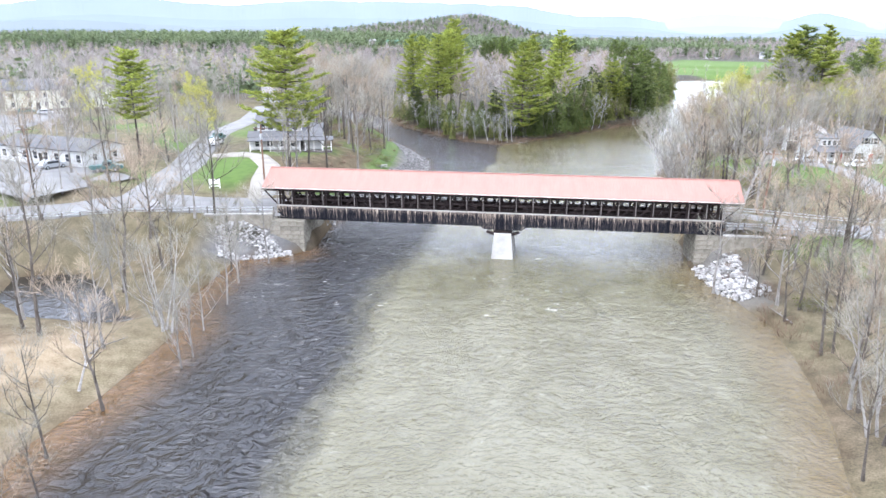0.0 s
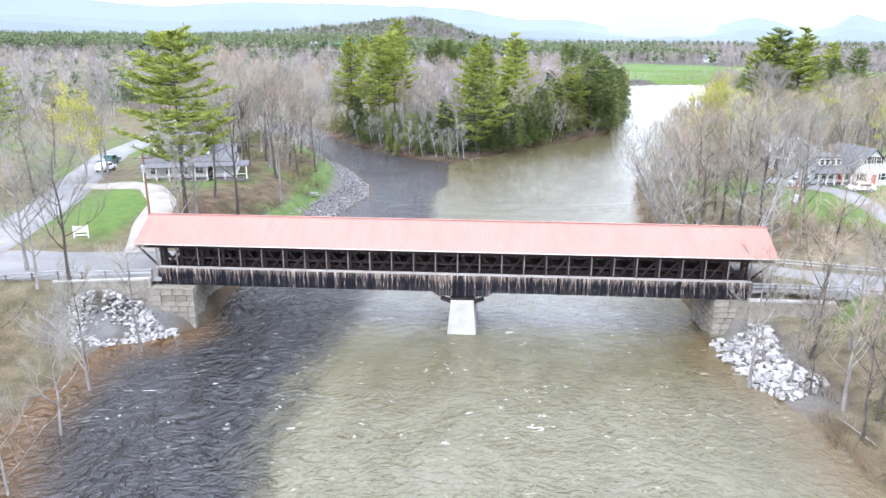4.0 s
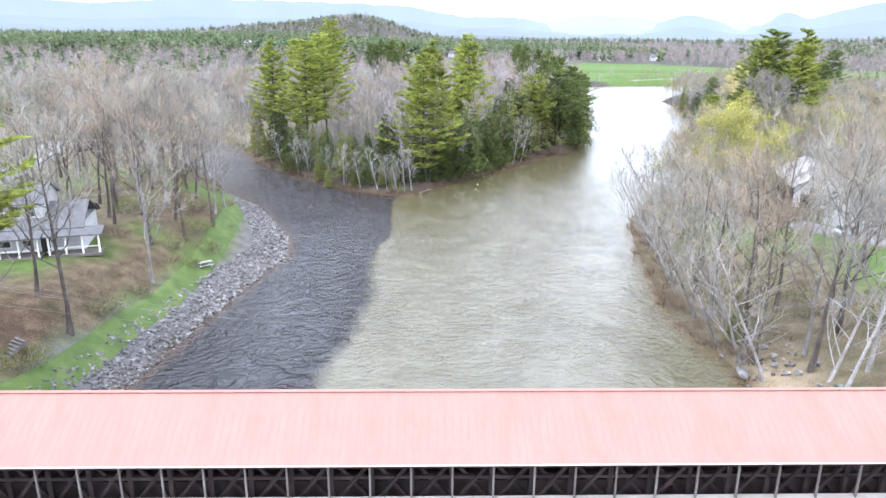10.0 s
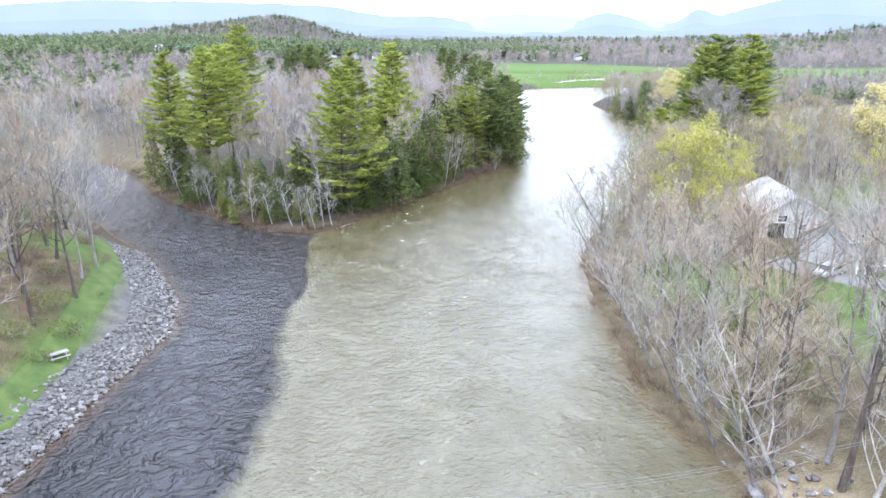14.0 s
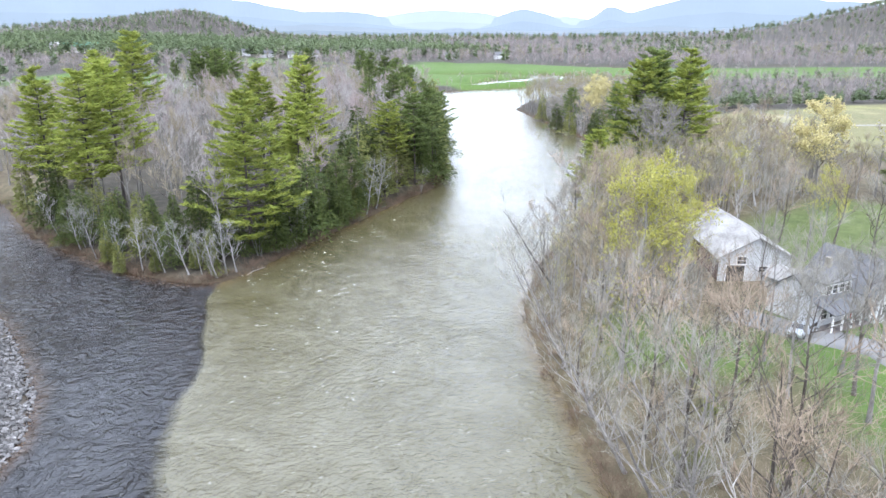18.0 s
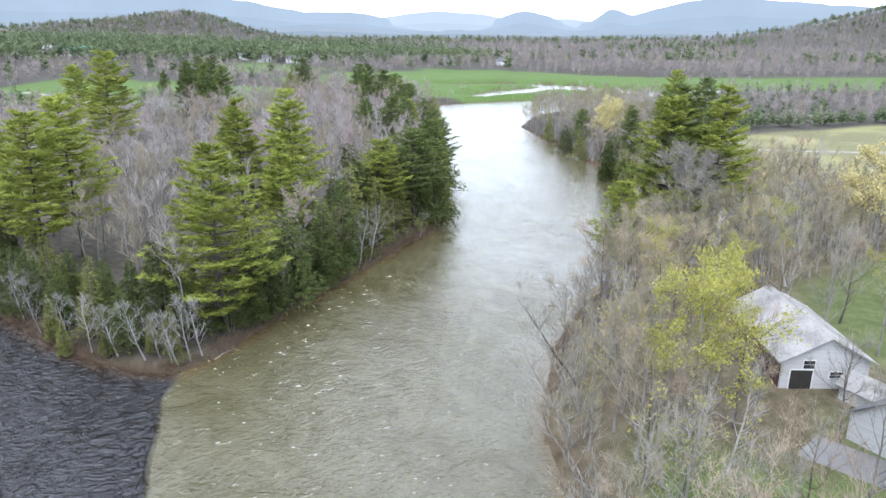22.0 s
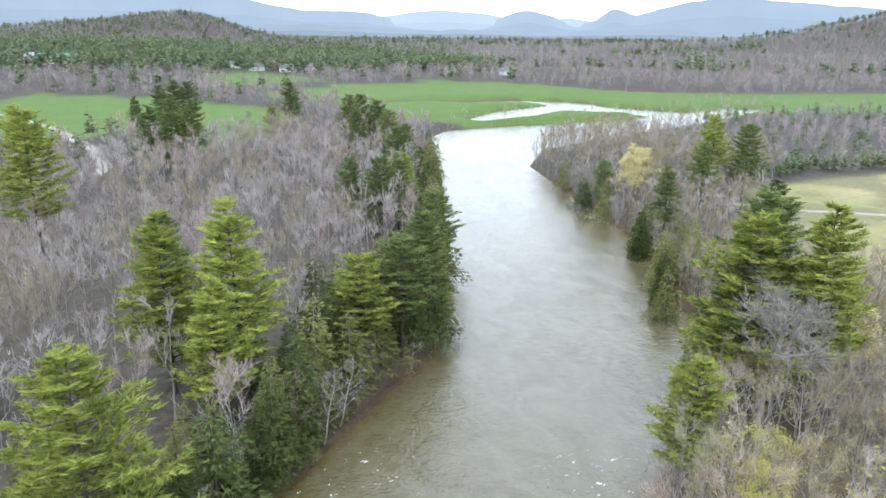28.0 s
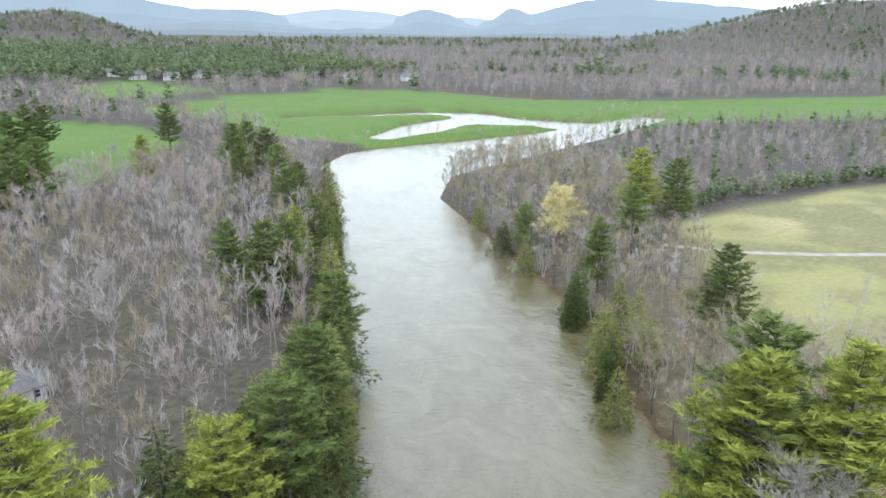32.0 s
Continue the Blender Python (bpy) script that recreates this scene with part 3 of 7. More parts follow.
M_CONCRETE = material("concrete", [(0.23, 0.222, 0.20), (0.33, 0.32, 0.295), (0.42, 0.41, 0.385)], 0.5, 0.9, 0.25, 9.0)
M_ROCK = material("riprap_rock", [(0.085, 0.081, 0.077), (0.155, 0.148, 0.142), (0.27, 0.26, 0.25)], 1.4, 0.9, 0.5, 7.0, vary=0.45)
M_ROCK_I = material("riprap_rock_bulk", [(0.07, 0.066, 0.062), (0.13, 0.124, 0.118), (0.225, 0.215, 0.205)], 1.4, 0.9, 0.5, 7.0, vary=0.4, island=True)
M_ROCK_PALE = material("pale_broken_rock", [(0.16, 0.153, 0.143), (0.28, 0.27, 0.256), (0.42, 0.41, 0.392)], 1.4, 0.9, 0.5, 7.0, vary=0.35)
M_ROCK_PALE_I = material("pale_broken_rock_bulk", [(0.16, 0.153, 0.143), (0.28, 0.27, 0.256), (0.42, 0.41, 0.392)], 1.4, 0.9, 0.5, 7.0, vary=0.35, island=True)
M_ASPHALT = material("worn_asphalt", [(0.12, 0.118, 0.115), (0.165, 0.162, 0.157), (0.21, 0.206, 0.199)], 0.25, 0.95, 0.2, 14.0)
M_GRAVEL = material("pale_gravel", [(0.16, 0.146, 0.124), (0.225, 0.208, 0.18), (0.28, 0.262, 0.23)], 0.4, 0.95, 0.3, 9.0)
M_BARK = material("grey_bark", [(0.10, 0.09, 0.08), (0.19, 0.175, 0.158), (0.32, 0.305, 0.285)], 1.6, 0.95, 0.5, 12.0, vary=0.25, stretch=(1, 1, 0.35))
M_BARK_BROWN = material("brown_bark", [(0.034, 0.028, 0.022), (0.075, 0.063, 0.052), (0.15, 0.133, 0.115)], 1.6, 0.95, 0.5, 12.0, vary=0.25, stretch=(1, 1, 0.35))
M_BARK_DARK = material("dark_pine_bark", [(0.045, 0.037, 0.032), (0.09, 0.075, 0.065)], 1.6, 0.95, 0.5, 12.0, vary=0.25, stretch=(1, 1, 0.35))
M_BIRCH = material("white_birch_bark", [(0.17, 0.16, 0.15), (0.29, 0.275, 0.26), (0.38, 0.365, 0.35)], 2.2, 0.85, 0.3, 8.0, vary=0.15, stretch=(1, 1, 2.5))
M_TWIG = material("bare_twigs", [(0.155, 0.145, 0.118), (0.285, 0.268, 0.222)], 0.3, 0.95, 0.0, 3.0, vary=0.28)
M_TWIG_RED = material("budding_twigs", [(0.20, 0.155, 0.112), (0.345, 0.277, 0.205)], 0.3, 0.95, 0.0, 3.0, vary=0.25)
M_TWIG_GREY = material("pale_grey_twigs", [(0.17, 0.155, 0.132), (0.29, 0.27, 0.238)], 0.3, 0.95, 0.0, 3.0, vary=0.1)
M_TWIG_MAUVE = material("mauve_twigs", [(0.2, 0.152, 0.142), (0.3, 0.242, 0.228), (0.4, 0.335, 0.318)], 0.11, 0.95, 0.0, 0.35, fine=0.4)
M_TWIG_TAN = material("riverside_twigs", [(0.145, 0.12, 0.08), (0.25, 0.212, 0.148), (0.345, 0.305, 0.222)], 0.13, 0.95, 0.0, 0.5, fine=0.4)
M_TWIG_WOOD = material("woodland_twigs", [(0.185, 0.162, 0.148), (0.285, 0.258, 0.238), (0.42, 0.39, 0.365)], 0.11, 0.95, 0.0, 0.35, fine=0.4)


def leaf_material(name, colours, vary=0.2, scale=0.7, island=False):
    m = material(name, colours, scale, 0.7, 0.0, 3.0, vary=vary, spec=0.2, island=island)
    n, l = m.node_tree.nodes, m.node_tree.links
    b = n["Principled BSDF"]
    thin = n.new("ShaderNodeBsdfTranslucent")
    mix = n.new("ShaderNodeMixShader")
    mix.inputs["Fac"].default_value = 0.3
    src = b.inputs["Base Color"].links[0].from_socket
    l.new(src, thin.inputs["Color"])
    out = n["Material Output"]
    l.new(b.outputs["BSDF"], mix.inputs[1])
    l.new(thin.outputs["BSDF"], mix.inputs[2])
    l.new(mix.outputs["Shader"], out.inputs["Surface"])
    return m


M_PINE = leaf_material("white_pine_needles", [(0.10, 0.13, 0.025), (0.215, 0.25, 0.045), (0.34, 0.36, 0.075)], 0.18)
M_PINE_DARK = leaf_material("dark_pine_needles", [(0.05, 0.078, 0.026), (0.115, 0.15, 0.042), (0.19, 0.225, 0.062)], 0.2)
M_HEMLOCK = leaf_material("hemlock_needles", [(0.03, 0.046, 0.015), (0.076, 0.098, 0.029), (0.15, 0.172, 0.05)], 0.28)
M_CEDAR = leaf_material("cedar_foliage", [(0.09, 0.105, 0.033), (0.17, 0.18, 0.055), (0.255, 0.258, 0.085)], 0.22)
M_BUD = leaf_material("spring_buds", [(0.22, 0.20, 0.07), (0.33, 0.31, 0.10)], 0.2)
M_YELLOW = leaf_material("yellow_green_leaves", [(0.26, 0.255, 0.05), (0.37, 0.355, 0.08), (0.46, 0.435, 0.12)], 0.15)
M_CREAM = leaf_material("cream_catkins", [(0.46, 0.40, 0.18), (0.60, 0.53, 0.26)], 0.15)
M_SHRUB = leaf_material("low_shrub_leaves", [(0.09, 0.10, 0.03), (0.17, 0.17, 0.055)], 0.3)
M_WHITE_WALL = material("white_clapboard", [(0.36, 0.36, 0.352), (0.5, 0.5, 0.49)], 0.8, 0.7, 0.1, 3.0, stretch=(0.2, 0.2, 9.0))
M_CREAM_WALL = material("cream_clapboard", [(0.52, 0.50, 0.40), (0.60, 0.58, 0.48)], 0.8, 0.7, 0.1, 3.0, stretch=(0.2, 0.2, 9.0))
M_SHINGLE = material("grey_shingles", [(0.075, 0.075, 0.077), (0.125, 0.124, 0.127)], 1.2, 0.9, 0.3, 5.0)
M_WHITE_ROOF = material("pale_metal_roof", [(0.11, 0.1, 0.09), (0.24, 0.23, 0.215), (0.34, 0.33, 0.315)], 0.55, 0.7, 0.15, 5.0, stretch=(1.0, 0.5, 1))
M_GREEN_ROOF = material("green_metal_roof", [(0.06, 0.17, 0.12), (0.09, 0.22, 0.16)], 0.4, 0.5, 0.05, 4.0)
M_GLASS = material("window_glass", [(0.02, 0.022, 0.026), (0.04, 0.043, 0.05)], 1.0, 0.06, 0.0, 3.0, spec=0.6)
M_DARK_DOOR = material("dark_doorway", [(0.02, 0.018, 0.016), (0.04, 0.036, 0.03)], 1.0, 0.8, 0.1, 3.0)
M_RED_DOOR = material("red_door_paint", [(0.33, 0.02, 0.02), (0.40, 0.03, 0.03)], 1.0, 0.5, 0.05, 5.0)
M_CAR_SILVER = material("silver_car_paint", [(0.42, 0.44, 0.46), (0.47, 0.49, 0.51)], 0.6, 0.3, 0.0, 3.0, metallic=0.6, spec=0.5)
M_CAR_GREEN = material("dark_teal_car_paint", [(0.05, 0.12, 0.12), (0.06, 0.14, 0.14)], 0.6, 0.3, 0.0, 3.0, metallic=0.3, spec=0.5)
M_CAR_WHITE = material("white_car_paint", [(0.68, 0.68, 0.68), (0.75, 0.75, 0.75)], 0.6, 0.3, 0.0, 3.0, spec=0.5)
M_TYRE = material("tyre_rubber", [(0.02, 0.02, 0.02), (0.035, 0.035, 0.035)], 2.0, 0.9, 0.1, 9.0)
M_STEEL = material("galvanised_steel", [(0.36, 0.37, 0.38), (0.5, 0.51, 0.52)], 1.5, 0.5, 0.1, 9.0, metallic=0.6)
M_POLE = material("brown_utility_pole", [(0.13, 0.075, 0.05), (0.22, 0.13, 0.09)], 1.2, 0.9, 0.2, 12.0, stretch=(1, 1, 0.2))
M_WIRE = material("grey_cable", [(0.11, 0.11, 0.11), (0.17, 0.17, 0.17)], 1.0, 0.6, 0.0, 3.0)
M_GRASS = material("mown_grass", [(0.04, 0.065, 0.017), (0.072, 0.108, 0.027), (0.115, 0.138, 0.045)], 0.5, 0.95, 0.3, 9.0)
M_TABLE = material("weathered_table_wood", [(0.2, 0.19, 0.175), (0.32, 0.31, 0.295)], 1.5, 0.8, 0.2, 12.0)
M_FLOWER = material("reddish_leaf_litter_brush", [(0.10, 0.066, 0.045), (0.18, 0.128, 0.088)], 0.8, 0.95, 0.0, 5.0, vary=0.25)


def plank_material():
    """Dark stained boards, worn pale at the top edge, with streaks that run down each board."""
    m = bpy.data.materials.new("weathered_siding_boards")
    m.use_nodes = True
    n, l = m.node_tree.nodes, m.node_tree.links
    b = n["Principled BSDF"]
    tc, mp, info = n.new("ShaderNodeTexCoord"), n.new("ShaderNodeMapping"), n.new("ShaderNodeObjectInfo")
    mp.inputs["Scale"].default_value = (26.0, 26.0, 1.1)
    shift = n.new("ShaderNodeVectorMath")
    shift.operation = "ADD"
    spread = n.new("ShaderNodeVectorMath")
    spread.operation = "SCALE"
    spread.inputs["Scale"].default_value = 40.0
    comb = n.new("ShaderNodeCombineXYZ")
    l.new(info.outputs["Random"], comb.inputs["X"])
    l.new(comb.outputs["Vector"], spread.inputs[0])
    l.new(tc.outputs["Object"], mp.inputs["Vector"])
    l.new(mp.outputs["Vector"], shift.inputs[0])
    l.new(spread.outputs["Vector"], shift.inputs[1])
    streak = n.new("ShaderNodeTexNoise")
    streak.inputs["Scale"].default_value, streak.inputs["Detail"].default_value = 1.0, 4.0
    l.new(shift.outputs["Vector"], streak.inputs["Vector"])
    sep = n.new("ShaderNodeSeparateXYZ")
    l.new(tc.outputs["Generated"], sep.inputs["Vector"])
    up = n.new("ShaderNodeMapRange")
    up.inputs["From Min"].default_value, up.inputs["From Max"].default_value = 0.62, 1.0
    up.inputs["To Min"].default_value, up.inputs["To Max"].default_value = -0.03, 0.15
    l.new(sep.outputs["Z"], up.inputs["Value"])
    tone = n.new("ShaderNodeMapRange")
    tone.inputs["To Min"].default_value, tone.inputs["To Max"].default_value = -0.1, 0.1
    l.new(info.outputs["Random"], tone.inputs["Value"])
    s1, s2 = n.new("ShaderNodeMath"), n.new("ShaderNodeMath")
    l.new(streak.outputs["Fac"], s1.inputs[0])
    l.new(up.outputs["Result"], s1.inputs[1])
    l.new(s1.outputs["Value"], s2.inputs[0])
    l.new(tone.outputs["Result"], s2.inputs[1])
    r = n.new("ShaderNodeValToRGB")
    for i, (p, c) in enumerate(((0.44, (0.008, 0.008, 0.011)), (0.58, (0.03, 0.028, 0.032)), (0.68, (0.20, 0.155, 0.12)), (0.80, (0.48, 0.40, 0.33)))):
        if i > 1:
            r.color_ramp.elements.new(p)
        r.color_ramp.elements[i].position, r.color_ramp.elements[i].color = p, (*c, 1)
    l.new(s2.outputs["Value"], r.inputs["Fac"])
    l.new(r.outputs["Color"], b.inputs["Base Color"])
    b.inputs["Roughness"].default_value = 0.9
    b.inputs["Specular IOR Level"].default_value = 0.08
    return m


M_PLANK = plank_material()

M_FAR_PINE = leaf_material("far_conifer_needles", [(0.075, 0.10, 0.055), (0.12, 0.15, 0.075), (0.16, 0.19, 0.09)], 0.3, 0.02, True)
M_FAR_TWIG = material("far_bare_twigs", [(0.17, 0.145, 0.135), (0.28, 0.245, 0.23)], 0.01, 0.95, 0.0, 0.1, vary=0.25, island=True)
M_BARN_SIDE = material("red_brown_boards", [(0.05, 0.03, 0.025), (0.11, 0.06, 0.05)], 1.0, 0.9, 0.2, 6.0)

# ---- the covered bridge ----
BRIDGE = pose(-24.1, 98.1, 0, 0, 0, -7.0)
LENGTH, WIDE = 62.1, 7.6
SILL, LOW, EAVE, RIDGE, DECK = 6.43, 4.58, 9.0, 11.38, 5.4
bridge = thing("covered_bridge", BRIDGE, "long covered bridge with pale red metal roof and dark board siding", "bridge")


def roof_slope(sign):
    """One roof plane with standing ribs."""
    bm = bmesh.new()
    mid, out, over = WIDE / 2, -0.4, 2.0
    def side(v):
        return v if sign > 0 else WIDE - v
    x0, x1 = -over, LENGTH + 2.3
    lo = EAVE + 0.14
    drop = 0.14
    v = [bm.verts.new(p) for p in ((x0, side(out), lo), (x1, side(out), lo), (x1 - 0.0, side(mid), RIDGE), (x0 + 0.0, side(mid), RIDGE),
                                   (x0, side(out), lo - drop), (x1, side(out), lo - drop), (x1, side(mid), RIDGE - drop), (x0, side(mid), RIDGE - drop))]
    for q in ((0, 1, 2, 3), (7, 6, 5, 4), (0, 4, 5, 1), (1, 5, 6, 2), (3, 7, 4, 0)):
        bm.faces.new([v[i] for i in q])
    bmesh.ops.recalc_face_normals(bm, faces=bm.faces)
    return bm


def roof_ribs(slope, sign):
    """Standing ribs of one roof plane, each a part on one shared mesh."""
    bm = bmesh.new()
    lo, w, h = EAVE + 0.14, 0.03, 0.013
    y0, y1 = (-0.4, WIDE / 2) if sign > 0 else (WIDE + 0.4, WIDE / 2)
    a = [bm.verts.new(p) for p in ((-w, y0, lo + 0.002), (w, y0, lo + 0.002), (0, y0, lo + h), (-w, y1, RIDGE + 0.002), (w, y1, RIDGE + 0.002), (0, y1, RIDGE + h))]
    for q in ((0, 2, 5, 3), (2, 1, 4, 5), (0, 1, 2)):
        bm.faces.new([a[k] for k in q])
    bmesh.ops.recalc_face_normals(bm, faces=bm.faces)
    me = bm_mesh("rib", bm, M_ROOF)
    for i in range(148):
        ob = new("rib", me)
        ob.parent = slope
        ob.location.x = -1.9 + (LENGTH + 4.1) * i / 147


for sgn in (1, -1):
    roof_ribs(part("roof_slope", roof_slope(sgn), M_ROOF, bridge, "pale red ribbed metal roof plane"), sgn)
part("ridge_cap", add_beam(bmesh.new(), (-2.0, WIDE / 2, RIDGE + 0.02), (LENGTH + 2.3, WIDE / 2, RIDGE + 0.02), 0.3, 0.03), M_ROOF, bridge)
for y in (-0.43, WIDE + 0.43):
    part("eave_fascia", beam((-2.02, y, EAVE + 0.1), (LENGTH + 2.32, y, EAVE + 0.1), 0.04, 0.06), M_TRIM, bridge, "thin white eave board")
for x in (-2.03, LENGTH + 2.33):
    part("portal_gable", prism([(-0.4, EAVE - 0.2), (WIDE + 0.4, EAVE - 0.2), (WIDE / 2, RIDGE - 0.2)], "x", x - 0.0 if x > 0 else x, x + 0.08), M_TIMBER, bridge, "dark board portal gable")
part("deck", box(-0.4, LENGTH + 0.4, 0.2, WIDE - 0.2, DECK - 0.3, DECK), M_DECK, bridge, "worn plank road deck")
for y in (1.6, WIDE / 2, WIDE - 1.6):
    part("floor_stringer", box(0, LENGTH, y - 0.2, y + 0.2, LOW + 0.1, DECK - 0.3), M_TIMBER, bridge)
# inner guard boards beside the roadway
for y in (1.75, WIDE - 1.75):
    part("guard_wall", box(0.5, LENGTH - 0.5, y - 0.05, y + 0.05, DECK, DECK + 1.15), M_TIMBER, bridge, "dark inner board wall")
    part("top_rail", box(0.5, LENGTH - 0.5, y - 0.1, y + 0.1, DECK + 1.15, DECK + 1.3), M_TIMBER, bridge)
for y in (0.25, WIDE - 0.25):
    part("sill_rail", box(-0.1, LENGTH + 0.1, y - 0.36, y + 0.16, SILL, SILL + 0.1), M_SILL, bridge, "pale weathered sill rail")
    part("wall_plate", box(-1.9, LENGTH + 2.2, y - 0.15, y + 0.15, EAVE - 0.42, EAVE - 0.2), M_TIMBER, bridge)
    part("lower_chord", box(0, LENGTH, y + 0.05, y + 0.3, LOW + 0.2, LOW + 0.75), M_TIMBER, bridge)
for y in (1.25, WIDE - 1.25):
    part("upper_chord", box(0, LENGTH, y - 0.18, y + 0.18, EAVE - 0.55, EAVE - 0.1), M_TIMBER, bridge)
    part("mid_chord", box(0, LENGTH, y - 0.12, y + 0.12, DECK + 1.75, DECK + 1.95), M_TIMBER, bridge)

# outer posts, truss posts, braces and tie beams, bay by bay
BAYS = 27
bay = LENGTH / BAYS
for i in range(BAYS + 1):
    x = min(max(i * bay, 0.1), LENGTH - 0.1)
    for y in (0.08, WIDE - 0.08):
        part("outer_post", beam((x, y, SILL + 0.1), (x, y, EAVE - 0.3), 0.11, 0.11), M_POST, bridge, "slim grey weathered post")
    for y in (1.25, WIDE - 1.25):
        part("truss_post", beam((x, y, LOW + 0.3), (x, y, EAVE - 0.5), 0.26, 0.24), M_TIMBER, bridge)
    part("tie_beam", beam((x, 0.2, EAVE - 0.32), (x, WIDE - 0.2, EAVE - 0.32), 0.18, 0.2), M_TIMBER, bridge)
    if i < BAYS:
        x1 = x + bay
        for y in (1.25, WIDE - 1.25):
            a, c = ((x, y - 0.16, DECK), (x1, y - 0.16, EAVE - 0.6)), ((x1, y + 0.16, DECK), (x, y + 0.16, EAVE - 0.6))
            for p, q in (a, c):
                part("diagonal_brace", beam(p, q, 0.14, 0.2), M_TIMBER, bridge)
        if i % 2 == 0:
            part("rafter_tie", beam((x + bay / 2, WIDE / 2 - 2.2, EAVE + 0.6), (x + bay / 2, WIDE / 2 + 2.2, EAVE + 0.6), 0.08, 0.15), M_TIMBER, bridge)
# portal knee braces
for x, e in ((0.1, -1.85), (LENGTH - 0.1, LENGTH + 2.1)):
    for y in (0.25, WIDE - 0.25):
        part("knee_brace", beam((x, y, SILL + 0.15), (e, y, EAVE - 0.35), 0.14, 0.16), M_TIMBER, bridge, "slanting portal brace")
        part("portal_post", beam((x + (0.5 if x < 5 else -0.5), y + (0.9 if y < 2 else -0.9), DECK), (x + (0.5 if x < 5 else -0.5), y + (0.9 if y < 2 else -0.9), EAVE - 0.3), 0.32, 0.32), M_TIMBER, bridge)

# board siding below the sill, deeper over the pier
PIER_S = 32.75
rb = random.Random(5)
for y, count in ((-0.02, 298), (WIDE + 0.02, 150)):
    w = LENGTH / count
    shapes = {}
    for i in range(count):
        x = (i + 0.5) * w
        k = abs(x - PIER_S)
        low = LOW - (0.45 if k < 2.6 else 0.45 * max(0.0, (3.2 - k) / 0.6))
        key = (round(low, 2), i % 3)
        if key not in shapes:
            shapes[key] = bm_mesh("board", box(-w / 2 + 0.008, w / 2 - 0.008, -0.03, 0.03, low - SILL, 0, 0.0), M_PLANK)
        ob = new("board", shapes[key])
        ob.parent = bridge
        ob.matrix_local = Matrix.Translation((x, y + rb.uniform(-0.012, 0.012), SILL - rb.uniform(0, 0.02)))

# pier: tapered pale concrete
pier = thing("bridge_pier", BRIDGE @ pose(PIER_S, 0, 0), "tapered pale concrete pier standing in the river", "pier")
bm = bmesh.new()
pv = [bm.verts.new(p) for p in ((-1.75, -0.9, -2.2), (1.75, -0.9, -2.2), (1.75, WIDE + 0.9, -2.2), (-1.75, WIDE + 0.9, -2.2),
                                (-1.2, -0.15, 3.6), (1.2, -0.15, 3.6), (1.2, WIDE + 0.15, 3.6), (-1.2, WIDE + 0.15, 3.6))]
for q in ((3, 2, 1, 0), (4, 5, 6, 7), (0, 1, 5, 4), (1, 2, 6, 5), (2, 3, 7, 6), (3, 0, 4, 7)):
    bm.faces.new([pv[i] for i in q])
bmesh.ops.bevel(bm, geom=list(bm.edges), offset=0.06, segments=1, affect="EDGES")
part("shaft", bm, M_CONCRETE, pier)
part("bearing_cap", box(-1.3, 1.3, 0.15, WIDE - 0.15, 3.6, 3.95, 0.03), M_TIMBER, pier, "dark timber bearing block")
for sgn in (-1, 1):
    part("corbel", beam((sgn * 1.0, 0.4, 3.3), (sgn * 2.3, 0.4, 3.75), 0.4, 0.35), M_TIMBER, pier)


def abutment(name, m, length, depth, top, label):
    """Coursed granite blocks round a core."""
    t = thing(name, m, label, "abutment")
    part("core", box(0.15, length - 0.15, 0.15, depth - 0.15, -2, top - 0.05), M_STONE, t)
    course, r = 0.62, random.Random(len(name) * 7 + int(length * 10))
    blocks = {}
    def block(x, y, z, w, d, h):
        key = (round(w, 1), round(d, 1), round(h, 2))
        if key not in blocks:
            blocks[key] = bm_mesh("stone_block", box(-key[0] / 2 + 0.015, key[0] / 2 - 0.015, -key[1] / 2, key[1] / 2, -h / 2 + 0.012, h / 2 - 0.012, 0.03), M_STONE)
        ob = new("stone_block", blocks[key])
        ob.parent = t
        ob.matrix_local = Matrix.Translation((x, y, z))
    z = -1.2
    while z < top - 0.05:
        h = min(course, top - z)
        x = 0.0
        while x < length - 0.05:
            w = min(length - x, r.choice((0.9, 1.2, 1.5)))
            if length - x - w < 0.4:
                w = length - x
            for y in (0.15, depth - 0.15):
                block(x + w / 2, y + r.uniform(-0.03, 0.03), z + h / 2, w, 0.34, h)
            x += w
        y = 0.34
        while y < depth - 0.4:
            w = min(depth - 0.34 - y, r.choice((0.9, 1.2, 1.5)))
            for x in (0.15, length - 0.15):
                block(x + r.uniform(-0.03, 0.03), y + w / 2, z + h / 2, 0.34, w, h)
            y += w
        z += h
    return t


abutment("stone_abutment", pose(-25.0, 96.7, 0, 0, 0, -4), 5.0, 11.5, 4.56, "coursed granite block abutment under the bridge end")
abutment("stone_abutment", pose(34.2, 90.8, 0, 0, 0, -5), 5.0, 6.5, 4.5, "coursed granite block abutment beside the riverbank")
# concrete wing walls and their rails
for n_, a, b_, top in (("wing_wall", (-24.7, 97.6), (-34.5, 96.9), 5.25), ("wing_wall", (37.6, 90.3), (46, 89.2), 4.55)):
    ww = thing(n_, Matrix.Identity(4), "pale concrete wing wall beside the bridge approach", "retaining wall")
    part("wall_panel", beam((*a, top / 2), (*b_, top / 2), 0.45, top), M_STONE, ww)
    part("coping", beam((*a, top + 0.09), (*b_, top + 0.09), 0.6, 0.18), M_CONCRETE, ww)


